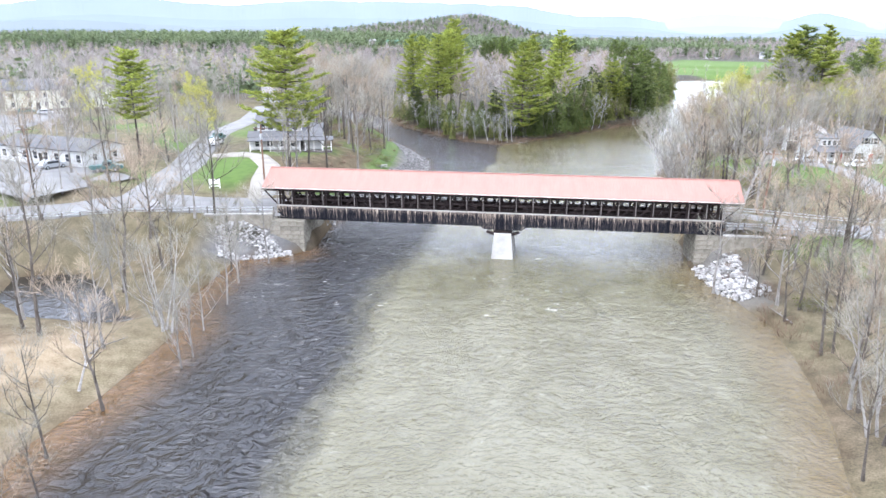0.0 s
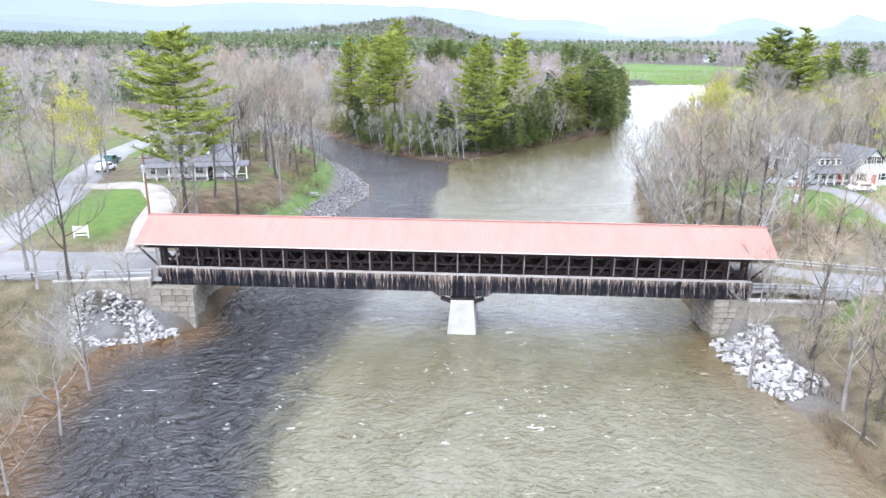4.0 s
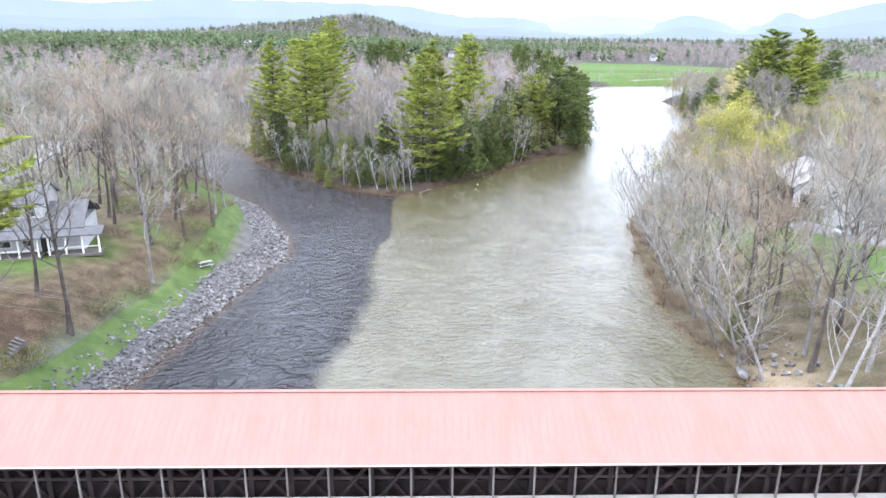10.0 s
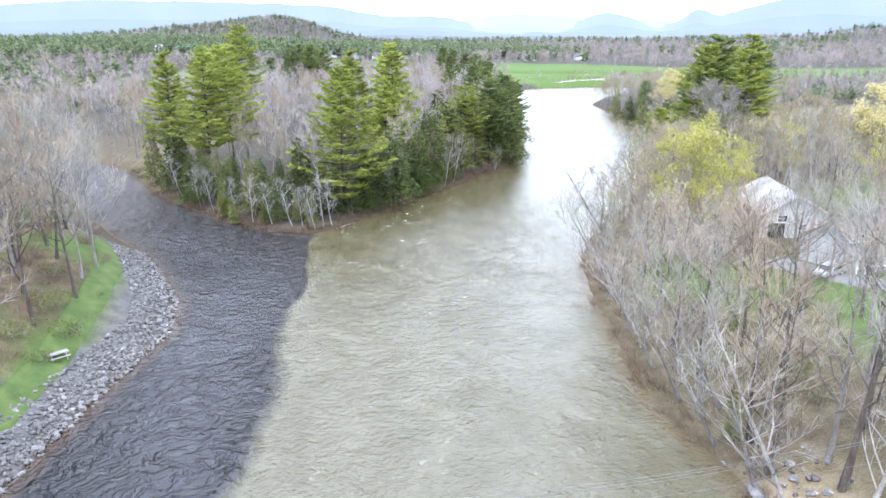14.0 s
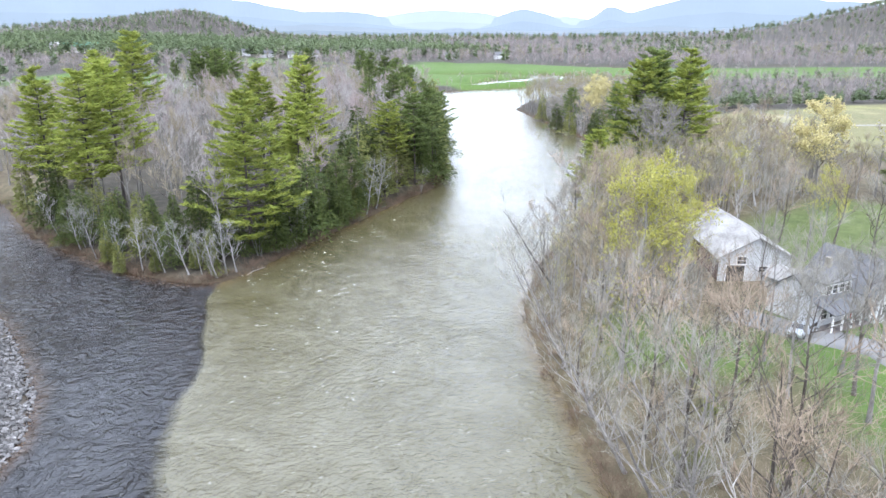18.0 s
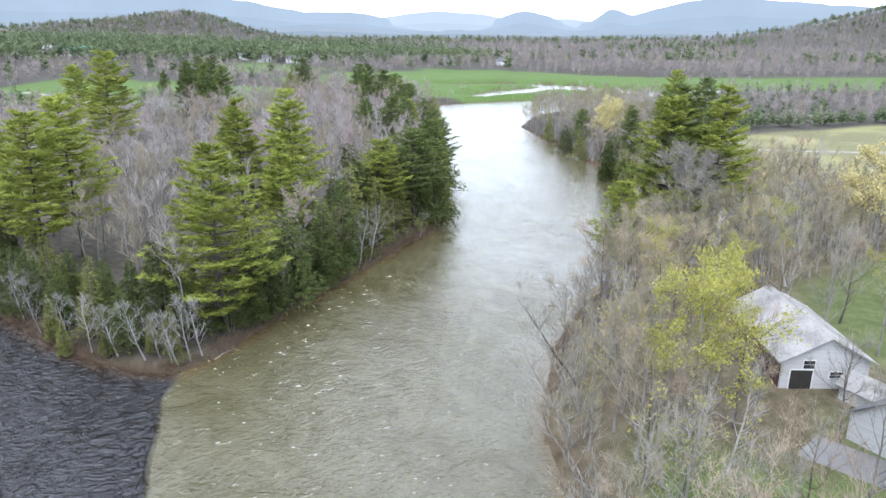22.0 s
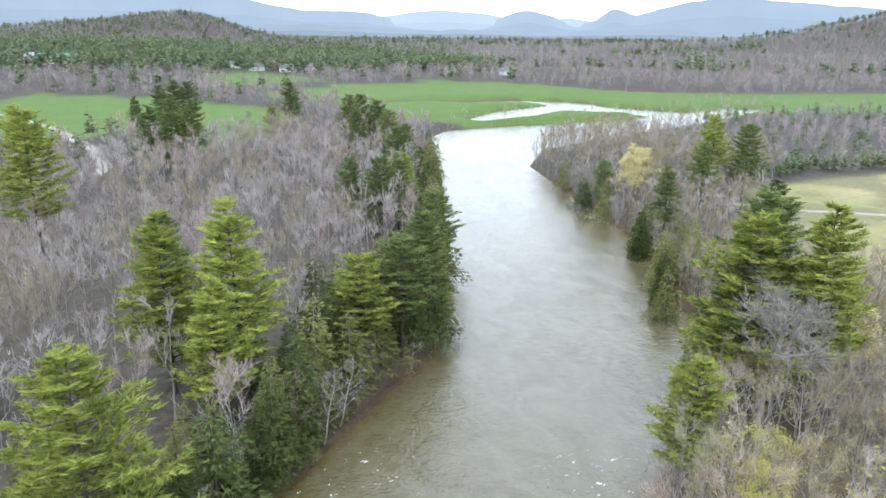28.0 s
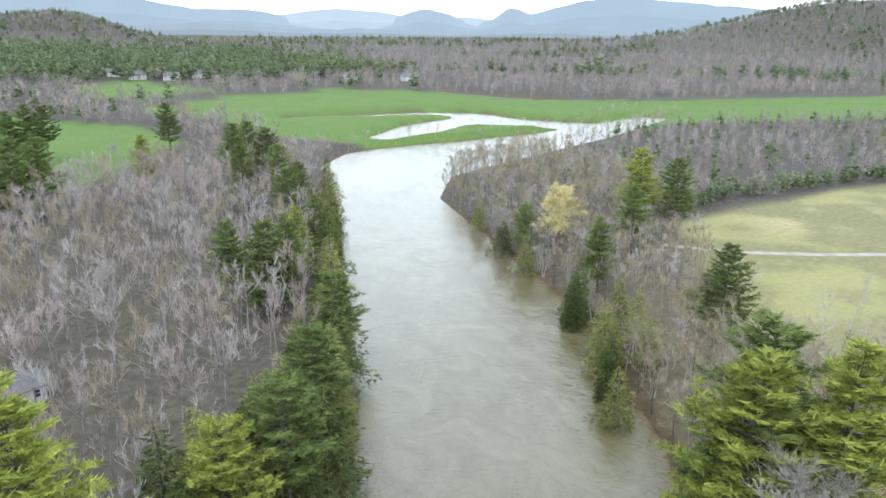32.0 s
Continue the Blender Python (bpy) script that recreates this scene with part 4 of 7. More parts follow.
def drape(name, line, half, lift, mat, label, kind="structure", level=None, follow=False):
    """A road strip that follows the ground."""
    pts = []
    for (x0, y0), (x1, y1) in zip(line, line[1:]):
        n = max(1, int(math.hypot(x1 - x0, y1 - y0) / 2.5))
        pts += [(x0 + (x1 - x0) * i / n, y0 + (y1 - y0) * i / n) for i in range(n)]
    pts.append(line[-1])
    bm = bmesh.new()
    rows = []
    for i, (x, y) in enumerate(pts):
        xa, ya = pts[max(0, i - 2)]
        xb, yb = pts[min(len(pts) - 1, i + 2)]
        t = Vector((xb - xa, yb - ya)).normalized()
        nrm = Vector((-t.y, t.x))
        z = level if level is not None else max(height_at(x, y), height_at(x + nrm.x * half, y + nrm.y * half), height_at(x - nrm.x * half, y - nrm.y * half))
        row = []
        for k in (-1, -0.5, 0, 0.5, 1):
            zk = height_at(x + nrm.x * half * k, y + nrm.y * half * k) if follow else z + 0.06 * (1 - k * k)
            row.append(bm.verts.new((x + nrm.x * half * k, y + nrm.y * half * k, zk + lift)))
        for k in (1, -1):
            row.insert(5 if k == 1 else 0, bm.verts.new((x + nrm.x * (half + 0.3) * k, y + nrm.y * (half + 0.3) * k, (height_at(x + nrm.x * half * k, y + nrm.y * half * k) if follow else z) + lift - 0.5)))
        rows.append(row)
    for a, b in zip(rows, rows[1:]):
        for k in range(6):
            bm.faces.new((a[k], b[k], b[k + 1], a[k + 1]))
    bmesh.ops.recalc_face_normals(bm, faces=bm.faces)
    ob = part(name, bm, mat, None, "", True)
    return tagged(ob, label, "road", kind=kind)


drape("road", ROAD_LEFT, 4.6, 0.05, M_ASPHALT, "pale worn asphalt road leading to the bridge")
drape("road", ROAD_RIGHT, 3.8, 0.05, M_ASPHALT, "pale worn asphalt road leading away from the bridge")
drape("road", SIDE_ROAD, 3.2, 0.06, M_ASPHALT, "pale asphalt side road up the slope")
drape("driveway", DRIVE, 1.9, 0.07, M_GRAVEL, "pale gravel driveway curving round the lawn")


def guard_rail(line, z_of, label):
    t = thing("guard_rail", Matrix.Identity(4), label, "guard rail")
    for (x0, y0), (x1, y1) in zip(line, line[1:]):
        n = max(1, round(math.hypot(x1 - x0, y1 - y0) / 2.4))
        for i in range(n):
            x, y = x0 + (x1 - x0) * i / n, y0 + (y1 - y0) * i / n
            xe, ye = x0 + (x1 - x0) * (i + 1) / n, y0 + (y1 - y0) * (i + 1) / n
            za, zb = z_of(x, y), z_of(xe, ye)
            part("post", box(-0.08, 0.08, -0.08, 0.08, -0.4, 0.85), M_POST, t).location = (x, y, za)
            for h in (0.45, 0.8):
                part("rail", beam((x, y, za + h), (xe, ye, zb + h), 0.06, 0.16), M_STEEL, t)


guard_rail([(-24.6, 97.9), (-34, 97.2), (-46, 94.8), (-62, 90.6), (-80, 84.5)], lambda x, y: 5.45 if x > -34 else 5.6, "grey steel guard rail along the road edge")
guard_rail([(-25.5, 108.6), (-29, 108.4)], lambda x, y: 5.3, "grey steel guard rail at the bridge approach")
guard_rail([(38.0, 91.0), (60, 89.2), (80, 88.4)], lambda x, y: 4.25 + 1.1 * float(smooth(62, 40, x)), "grey steel guard rail along the road edge")
guard_rail([(39.0, 100.2), (60, 97.8), (80, 97)], lambda x, y: 4.25 + 1.1 * float(smooth(62, 40, x)), "grey steel guard rail on the far road edge")

# ---- trees ----
class Build:
    """Collects triangles: tubes for wood, slivers for twigs, tufts for needles and leaves."""
    def __init__(self, seed):
        self.v, self.f, self.n, self.r = [], [], 0, random.Random(seed)

    def tube(self, pts, radii, sides=5):
        rings = []
        for i, p in enumerate(pts):
            a, b = pts[max(0, i - 1)], pts[min(len(pts) - 1, i + 1)]
            d = (b - a).normalized()
            s = d.cross(Vector((0.3, 0.9, 0.2))).normalized()
            u = s.cross(d)
            for k in range(sides):
                w = 2 * math.pi * k / sides
                self.v.append(p + radii[i] * (math.cos(w) * s + math.sin(w) * u))
            rings.append(self.n)
            self.n += sides
        for a, b in zip(rings, rings[1:]):
            for k in range(sides):
                k2 = (k + 1) % sides
                self.f += [(a + k, a + k2, b + k2), (a + k, b + k2, b + k)]

    def sliver(self, a, d, length, width):
        s = d.cross(Vector((self.r.uniform(-1, 1), self.r.uniform(-1, 1), self.r.uniform(-1, 1))))
        if s.length < 1e-4:
            s = Vector((1, 0, 0))
        s = s.normalized() * width / 2
        self.v += [a - s, a + s, a + d * length]
        self.f.append((self.n, self.n + 1, self.n + 2))
        self.n += 3

    def leaf(self, p, size, flat=0.0):
        r = self.r
        u = Vector((r.uniform(-1, 1), r.uniform(-1, 1), r.uniform(-1, 1) * (1 - flat))).normalized()
        w = u.cross(Vector((r.uniform(-1, 1), r.uniform(-1, 1), r.uniform(-1, 1)))).normalized()
        self.v += [p - u * size / 2 - w * size * 0.3, p - u * size / 2 + w * size * 0.3, p + u * size / 2]
        self.f.append((self.n, self.n + 1, self.n + 2))
        self.n += 3

    def arrays(self):
        return np.array([tuple(p) for p in self.v], np.float32).reshape(-1, 3), np.array(self.f, np.int32).reshape(-1, 3)


def rand_dir(r, up=0.0):
    a = r.uniform(0, 2 * math.pi)
    return Vector((math.cos(a), math.sin(a), up)).normalized()


def bare_tree(seed, height=18.0, fork=0.3, spread=0.34, limbs=9, subs=4, twigs=5, wide=0.04, lean=0.0, buds=0, bud_size=0.3, stems=1, upright=0.25, tubes=True):
    """A leafless broad-leaved tree: wood, fine twigs and, if any, buds."""
    wood, fine, bud = Build(seed), Build(seed + 1), Build(seed + 2)
    r = random.Random(seed)

    def jitter(k):
        return Vector((r.uniform(-k, k), r.uniform(-k, k), r.uniform(-k, k)))

    def brush(p, d, ln, count):
        """Twigs that leave a branch at p and go on in its direction."""
        for _ in range(count):
            q = p + d * ln * r.uniform(0.0, 0.9) + jitter(0.08)
            e = (d + jitter(0.75) + Vector((0, 0, upright))).normalized()
            t = height * r.uniform(0.06, 0.115)
            fine.sliver(q, e, t, wide)
            for _ in range(2):
                fine.sliver(q + e * t * r.uniform(0.25, 0.8), (e + jitter(0.8) + Vector((0, 0, upright))).normalized(), t * r.uniform(0.5, 0.8), wide * 0.75)
            for _ in range(buds):
                bud.leaf(q + e * t * r.uniform(0.2, 1.1) + jitter(0.35), bud_size * r.uniform(0.6, 1.3))

    for s in range(stems):
        base = Vector((0, 0, -0.4)) if stems == 1 else Vector((r.uniform(-0.5, 0.5), r.uniform(-0.5, 0.5), -0.4))
        tilt = Vector((lean + r.uniform(-0.05, 0.05), r.uniform(-0.05, 0.05), 0)) if stems == 1 else rand_dir(r) * r.uniform(0.12, 0.3)
        h, r0 = height * (1 if stems == 1 else r.uniform(0.75, 1)), 0.012 * height / (1 if stems == 1 else 1.6)
        spine = [base]
        for i in range(1, 7):
            spine.append(spine[-1] + (Vector((r.uniform(-0.09, 0.09), r.uniform(-0.09, 0.09), 1)) + tilt) * (h * 0.9 / 6))
        wood.tube(spine, [r0 * (1.4 if i == 0 else 1 - 0.9 * i / 6) for i in range(7)], 6 if tubes else 4)
        count = max(2, limbs // stems)
        for i in range(count):
            u = fork + (0.95 - fork) * (i + r.random()) / count
            k = min(5, int(u * 6))
            p = spine[k].lerp(spine[k + 1], u * 6 - k)
            length = height * spread * (1.2 - 0.75 * (u - fork) / (1 - fork)) * r.uniform(0.65, 1.2)
            d = rand_dir(r, r.uniform(0.4, 1.1))
            pts, dirs = [p], []
            for m in range(4):
                d = (d + Vector((r.uniform(-0.28, 0.28), r.uniform(-0.28, 0.28), r.uniform(0.0, 0.3)))).normalized()
                dirs.append(d)
                pts.append(pts[-1] + d * length / 4)
            rr = r0 * (1 - 0.8 * u) * 0.55
            if tubes:
                wood.tube(pts, [rr, rr * 0.8, rr * 0.58, rr * 0.36, rr * 0.12], 3)
            else:
                wood.tube([pts[0], pts[2], pts[4]], [rr, rr * 0.55, rr * 0.1], 3)
            brush(pts[3], d, length / 4, twigs)
            for j in range(subs):
                g = 0.25 + 0.7 * (j + r.random()) / subs
                m = min(3, int(g * 4))
                q = pts[m].lerp(pts[m + 1], g * 4 - m)
                e = (dirs[m] * 0.9 + rand_dir(r, r.uniform(0.0, 0.7)) * 0.9).normalized()
                ln = length * r.uniform(0.3, 0.6) * (1.15 - 0.5 * g)
                e2 = (e + jitter(0.3) + Vector((0, 0, 0.15))).normalized()
                a, b = q + e * ln * 0.5, q + e * ln * 0.5 + e2 * ln * 0.5
                if tubes:
                    wood.tube([q, b], [rr * 0.4, rr * 0.06], 3)
                else:
                    fine.sliver(q, (b - q).normalized(), (b - q).length, wide * 1.6)
                brush(q + e * ln * 0.3, e2, ln * 0.7, twigs)
        brush(spine[-2], Vector((0, 0, 1)), height * 0.13, twigs * 2)
    return wood.arrays(), fine.arrays(), bud.arrays()


def pine_tree(seed, height=25.0, bare=0.32, reach=0.2, whorls=17, lush=9, tuft=0.95, droop=0.0, cone=0.8, dead=True):
    """A tall white pine: whorled level boughs that carry flat plates of needles."""
    wood, needles = Build(seed), Build(seed + 1)
    r = random.Random(seed)
    bend = Vector((r.uniform(-0.02, 0.02), r.uniform(-0.02, 0.02), 0))
    spine = [Vector((0, 0, -0.4)) + (Vector((0, 0, 1)) + bend * (i / 8)) * (height * i / 8) for i in range(9)]
    r0 = height * 0.013
    wood.tube(spine, [r0 * (1.3 if i == 0 else 1 - 0.93 * i / 8) for i in range(9)], 6)
    if dead:
        for i in range(10):
            u = r.uniform(bare * 0.4, bare)
            p = spine[0].lerp(spine[8], u)
            d = rand_dir(r, r.uniform(-0.1, 0.25))
            ln = height * r.uniform(0.05, 0.12)
            wood.tube([p, p + d * ln * 0.6, p + d * ln], [0.05, 0.03, 0.01], 3)
    for i in range(whorls):
        u = bare + (0.985 - bare) * (i / (whorls - 1)) ** 0.92
        p0 = spine[0].lerp(spine[8], u)
        shape = (1 - (u - bare) / (1 - bare)) ** cone
        shape = min(1.0, shape + 0.06) * (0.72 + 0.28 * min(1, (u - bare) * 6))
        count = 7 if shape > 0.5 else 6 if shape > 0.25 else 5
        turn = r.uniform(0, 6.28)
        for k in range(count):
            if r.random() < 0.1:
                continue
            a = turn + 6.283 * k / count + r.uniform(-0.3, 0.3)
            ln = height * reach * shape * r.uniform(0.55, 1.25) + 0.3
            d = Vector((math.cos(a), math.sin(a), 0.42 - 0.40 * shape - droop + r.uniform(-0.06, 0.06)))
            p = p0 + Vector((0, 0, r.uniform(-0.4, 0.4)))
            mid, tip = p + d * ln * 0.55, p + d * ln + Vector((0, 0, (0.14 - droop) * ln))
            wood.tube([p, mid, tip], [0.05 + 0.012 * ln, 0.03 + 0.006 * ln, 0.012], 3)
            n = max(4, int(lush * (0.5 + ln / 2.6)))
            side = Vector((-d.y, d.x, 0))
            for j in range(n):
                f = 0.3 + 0.74 * (j + r.random()) / n
                q = p.lerp(mid, f / 0.55) if f < 0.55 else mid.lerp(tip, (f - 0.55) / 0.45)
                fan = ln * 0.36 * (1.2 - 0.75 * f)
                q = q + side * r.uniform(-fan, fan) + Vector((0, 0, r.uniform(-0.1, 0.18)))
                for m in range(8):
                    e = (d * r.uniform(-0.2, 1.0) + side * r.uniform(-1.0, 1.0) + Vector((0, 0, r.uniform(-0.08, 0.32)))).normalized()
                    s = tuft * r.uniform(0.5, 1.0)
                    needles.sliver(q + Vector((r.uniform(-0.3, 0.3), r.uniform(-0.3, 0.3), 0)), e, s, 0.25 * s)
    for m in range(24):
        needles.sliver(spine[8] - Vector((0, 0, r.uniform(0, 1.6))), rand_dir(r, r.uniform(0.3, 1.6)), 0.8, 0.2)
    return wood.arrays(), needles.arrays()


def hemlock_tree(seed, height=15.0, reach=0.2, count=900, size=0.75, ragged=0.3):
    """A dense conifer with drooping sprays from near the ground to a fine tip."""
    wood, needles = Build(seed), Build(seed + 1)
    r = random.Random(seed)
    wood.tube([Vector((0, 0, -0.4)), Vector((0, 0, height * 0.5)), Vector((0.1, 0, height * 0.97))], [height * 0.012, height * 0.008, 0.02], 5)
    lobes = [(r.uniform(0, 6.28), r.uniform(0, 1), r.uniform(0.8, 1 + ragged)) for _ in range(14)]
    for i in range(count):
        u = 1 - math.sqrt(r.random()) * 0.94
        a = r.uniform(0, 6.283)
        lobe = 1.0
        for la, lu, lw in lobes:
            if abs((a - la + 3.14) % 6.283 - 3.14) < 0.6 and abs(u - lu) < 0.09:
                lobe = lw
        rad = height * reach * (1 - u) ** 0.75 * lobe
        k = r.random() ** 0.5
        d = Vector((math.cos(a), math.sin(a), 0))
        p = Vector((0, 0, u * height)) + d * rad * k + Vector((0, 0, 0.2 * rad * (1 - k)))
        for m in range(3):
            e = (d + Vector((r.uniform(-0.8, 0.8), r.uniform(-0.8, 0.8), r.uniform(-0.7, 0.25)))).normalized()
            needles.sliver(p, e, size * r.uniform(0.6, 1.2), 0.3 * size)
    for i in range(14):
        u = r.uniform(0.1, 0.8)
        d = rand_dir(r, -0.05)
        p = Vector((0, 0, u * height))
        wood.tube([p, p + d * height * reach * (1 - u)], [0.05, 0.012], 3)
    return wood.arrays(), needles.arrays()


def shrub_mass(seed, size=2.0, count=160, leafy=True):
    fine, bud = Build(seed), Build(seed + 1)
    r = random.Random(seed)
    for i in range(count):
        a, k = r.uniform(0, 6.28), r.random() ** 0.5
        p = Vector((math.cos(a) * k * size * 0.65, math.sin(a) * k * size * 0.65, -0.1))
        e = (Vector((math.cos(a) * 0.6, math.sin(a) * 0.6, 1)) + Vector((r.uniform(-0.5, 0.5), r.uniform(-0.5, 0.5), 0))).normalized()
        ln = size * r.uniform(0.45, 0.95)
        fine.sliver(p, e, ln * (1.1 - 0.5 * k), 0.04)
        if leafy:
            for j in range(3):
                bud.leaf(p + e * ln * r.uniform(0.4, 1) + Vector((r.uniform(-1, 1), r.uniform(-1, 1), r.uniform(-0.5, 0.5))) * 0.2 * size, 0.13 * size * r.uniform(0.5, 1))
    return fine.arrays(), bud.arrays()


def lite_conifer(seed, height=16.0, reach=0.2, count=70):
    wood, needles = Build(seed), Build(seed + 1)
    r = random.Random(seed)
    wood.tube([Vector((0, 0, -0.5)), Vector((0, 0, height * 0.9))], [height * 0.014, 0.03], 3)
    for i in range(count):
        u = 0.2 + 0.78 * (1 - math.sqrt(r.random()))
        d = rand_dir(r, r.uniform(-0.25, 0.35))
        ln = height * reach * (1.05 - u) ** 0.6 * r.uniform(0.7, 1.25)
        needles.sliver(Vector((0, 0, u * height)) + d * ln * 0.15, d, ln, ln * 0.7)
    return wood.arrays(), needles.arrays()


def lite_bare(seed, height=14.0, count=80, buds=0):
    wood, fine, bud = Build(seed), Build(seed + 1), Build(seed + 2)
    r = random.Random(seed)
    wood.tube([Vector((0, 0, -0.5)), Vector((r.uniform(-0.5, 0.5), r.uniform(-0.5, 0.5), height * 0.8))], [height * 0.012, 0.04], 3)
    for i in range(count):
        u = r.uniform(0.02, 0.72)
        d = rand_dir(r, r.uniform(0.6, 2.6))
        a = Vector((0, 0, u * height)) + rand_dir(r, 0) * r.uniform(0, 0.16) * height
        fine.sliver(a, d, height * r.uniform(0.16, 0.34), 0.3)
        for j in range(buds):
            bud.leaf(a + d * height * r.uniform(0.05, 0.28), r.uniform(0.5, 1.0))
    return wood.arrays(), fine.arrays(), bud.arrays()


KINDS = {}


def kind_of(name, parts):
    """Keeps the meshes of one tree form: part name, arrays, material."""
    KINDS[name] = [(p, mesh_from(p, *arr, mats=[mat]), mat, arr) for p, arr, mat in parts if len(arr[1])]


for i, (h, fk, sp, lb, ln) in enumerate(((18, 0.26, 0.40, 13, 0.02), (20, 0.33, 0.34, 13, -0.04), (16, 0.22, 0.44, 12, 0.06), (21, 0.38, 0.30, 12, 0.0), (17, 0.28, 0.37, 12, -0.08))):
    w, f, b = bare_tree(100 + 10 * i, h, fk, sp, lb, 4, 6, 0.042, ln)
    kind_of(f"bare{i}", [("trunk", w, M_BARK_BROWN if i in (1, 2, 4) else M_BARK), ("crown", f, M_TWIG_RED if i in (2, 4) else M_TWIG)])
w, f, b = bare_tree(160, 17, 0.12, 0.46, 20, 6, 11, 0.055, 0.0)
kind_of("dome", [("trunk", w, M_BARK), ("crown", f, M_TWIG_GREY)])
for i, (h, sp) in enumerate(((12, 0.22), (14, 0.2))):
    w, f, b = bare_tree(200 + 10 * i, h, 0.25, sp * 1.15, 13, 3, 4, 0.03, 0.32)
    kind_of(f"birch{i}", [("trunk", w, M_BIRCH), ("crown", f, M_BIRCH)])
for i in range(2):
    w, f, b = bare_tree(230 + 10 * i, 11, 0.15, 0.3, 14, 3, 4, 0.03, 0.1, stems=4)
    kind_of(f"clump{i}", [("trunk", w, M_BIRCH if i else M_BARK), ("crown", f, M_TWIG)])
for i in range(2):
    w, f, b = bare_tree(260 + 10 * i, 15, 0.22, 0.36, 10, 3, 4, 0.038, 0.0, buds=3, bud_size=0.2)
    kind_of(f"budding{i}", [("trunk", w, M_BARK), ("crown", f, M_TWIG), ("bud_haze", b, M_BUD)])
w, f, b = bare_tree(290, 14, 0.15, 0.42, 13, 4, 5, 0.035, 0.0, buds=17, bud_size=0.23)
kind_of("yellow", [("trunk", w, M_BARK), ("crown", f, M_TWIG), ("leafage", b, M_YELLOW)])
w, f, b = bare_tree(300, 16, 0.1, 0.44, 14, 4, 5, 0.035, 0.0, buds=17, bud_size=0.36)
kind_of("cream", [("trunk", w, M_BARK), ("crown", f, M_TWIG), ("catkin_haze", b, M_CREAM)])
w, f, b = bare_tree(310, 15, 0.1, 0.5, 13, 4, 3, 0.04, 0.55)
kind_of("leaning", [("trunk", w, M_BARK), ("crown", f, M_TWIG)])
w, f, b = bare_tree(316, 15, 0.35, 0.34, 8, 2, 1, 0.05, 0.75)
kind_of("dead", [("trunk", w, M_BARK_BROWN), ("crown", f, M_BARK_BROWN)])
for i, (bare_, reach, wh, lu, cn) in enumerate(((0.13, 0.33, 17, 7.5, 0.62), (0.3, 0.25, 14, 7.0, 0.55), (0.4, 0.27, 11, 7.5, 0.42), (0.22, 0.24, 17, 7.0, 0.7))):
    w, nd = pine_tree(400 + 10 * i, 25.0, bare_, reach, wh, lu, 1.15, 0.0, cn)
    kind_of(f"pine{i}", [("trunk", w, M_BARK_DARK), ("needles", nd, M_PINE)])
    kind_of(f"darkpine{i}", [("trunk", w, M_BARK_DARK), ("needles", nd, M_PINE_DARK)])
for i in range(3):
    w, nd = hemlock_tree(500 + 10 * i, 15.0, (0.25, 0.2, 0.29)[i], 1250, 0.8, 0.75)
    kind_of(f"hemlock{i}", [("trunk", w, M_BARK_DARK), ("needles", nd, M_HEMLOCK)])
for i in range(2):
    w, nd = hemlock_tree(530 + 5 * i, 15.0, (0.26, 0.2)[i], 760, 0.85, 0.9)
    kind_of(f"olive{i}", [("trunk", w, M_BARK), ("needles", nd, M_CEDAR)])
w, nd = hemlock_tree(540, 9.0, 0.17, 600, 0.6)
kind_of("cedar", [("trunk", w, M_BARK), ("needles", nd, M_CEDAR)])
for i in range(2):
    f, b = shrub_mass(560 + 10 * i, 2.0, 150 if i == 0 else 110, i == 0)
    kind_of(f"shrub{i}", [("stem_tangle", f, M_FLOWER if i else M_TWIG), ("leaves", b, M_SHRUB)])

for i, (h, fk, sp) in enumerate(((15, 0.42, 0.30), (16, 0.48, 0.26), (14, 0.36, 0.32))):
    w, f, b = bare_tree(700 + 10 * i, h, fk, sp, 7, 3, 7, 0.055, 0.0, upright=0.55, tubes=False)
    kind_of(f"mass{i}", [("trunk", w, M_BARK), ("crown", f, (M_TWIG_WOOD, M_TWIG_MAUVE, M_TWIG_TAN)[i])])
w, f, b = bare_tree(740, 12, 0.15, 0.34, 6, 3, 5, 0.06, 0.0, buds=1, bud_size=0.36, upright=0.5, tubes=False)
kind_of("mass3", [("trunk", w, M_BARK), ("crown", f, M_TWIG_WOOD), ("bud_haze", b, M_BUD)])
for i in range(3):
    w, nd = lite_conifer(760 + 10 * i, 16.0, (0.24, 0.3, 0.2)[i], 40)
    kind_of(f"farpine{i}", [("needles", nd, M_FAR_PINE)])
    w, f, b = lite_bare(800 + 10 * i, 14.0, 44)
    kind_of(f"farbare{i}", [("crown", f, M_FAR_TWIG)])
for i, (h, fk, sp) in enumerate(((14, 0.2, 0.32), (15, 0.28, 0.28))):
    w, f, b = bare_tree(860 + 10 * i, h, fk, sp, 8, 3, 6, 0.055, 0.03, buds=i, bud_size=0.3, upright=0.55, tubes=False)
    kind_of(f"tan{i}", [("trunk", w, M_BARK), ("crown", f, M_TWIG_TAN), ("bud_haze", b, M_BUD)])
for i, (h, fk, sp) in enumerate(((15, 0.4, 0.30), (16, 0.45, 0.27))):
    w, f, b = bare_tree(900 + 10 * i, h, fk, sp, 6, 2, 6, 0.085, 0.0, upright=0.55, tubes=False)
    kind_of(f"thin{i}", [("trunk", w, M_BARK), ("crown", f, M_TWIG_WOOD)])
w, f, b = lite_bare(840, 12.0, 50, 1)
kind_of("farbud", [("trunk", w, M_BARK), ("crown", f, M_FAR_TWIG), ("leaf_haze", b, M_BUD)])

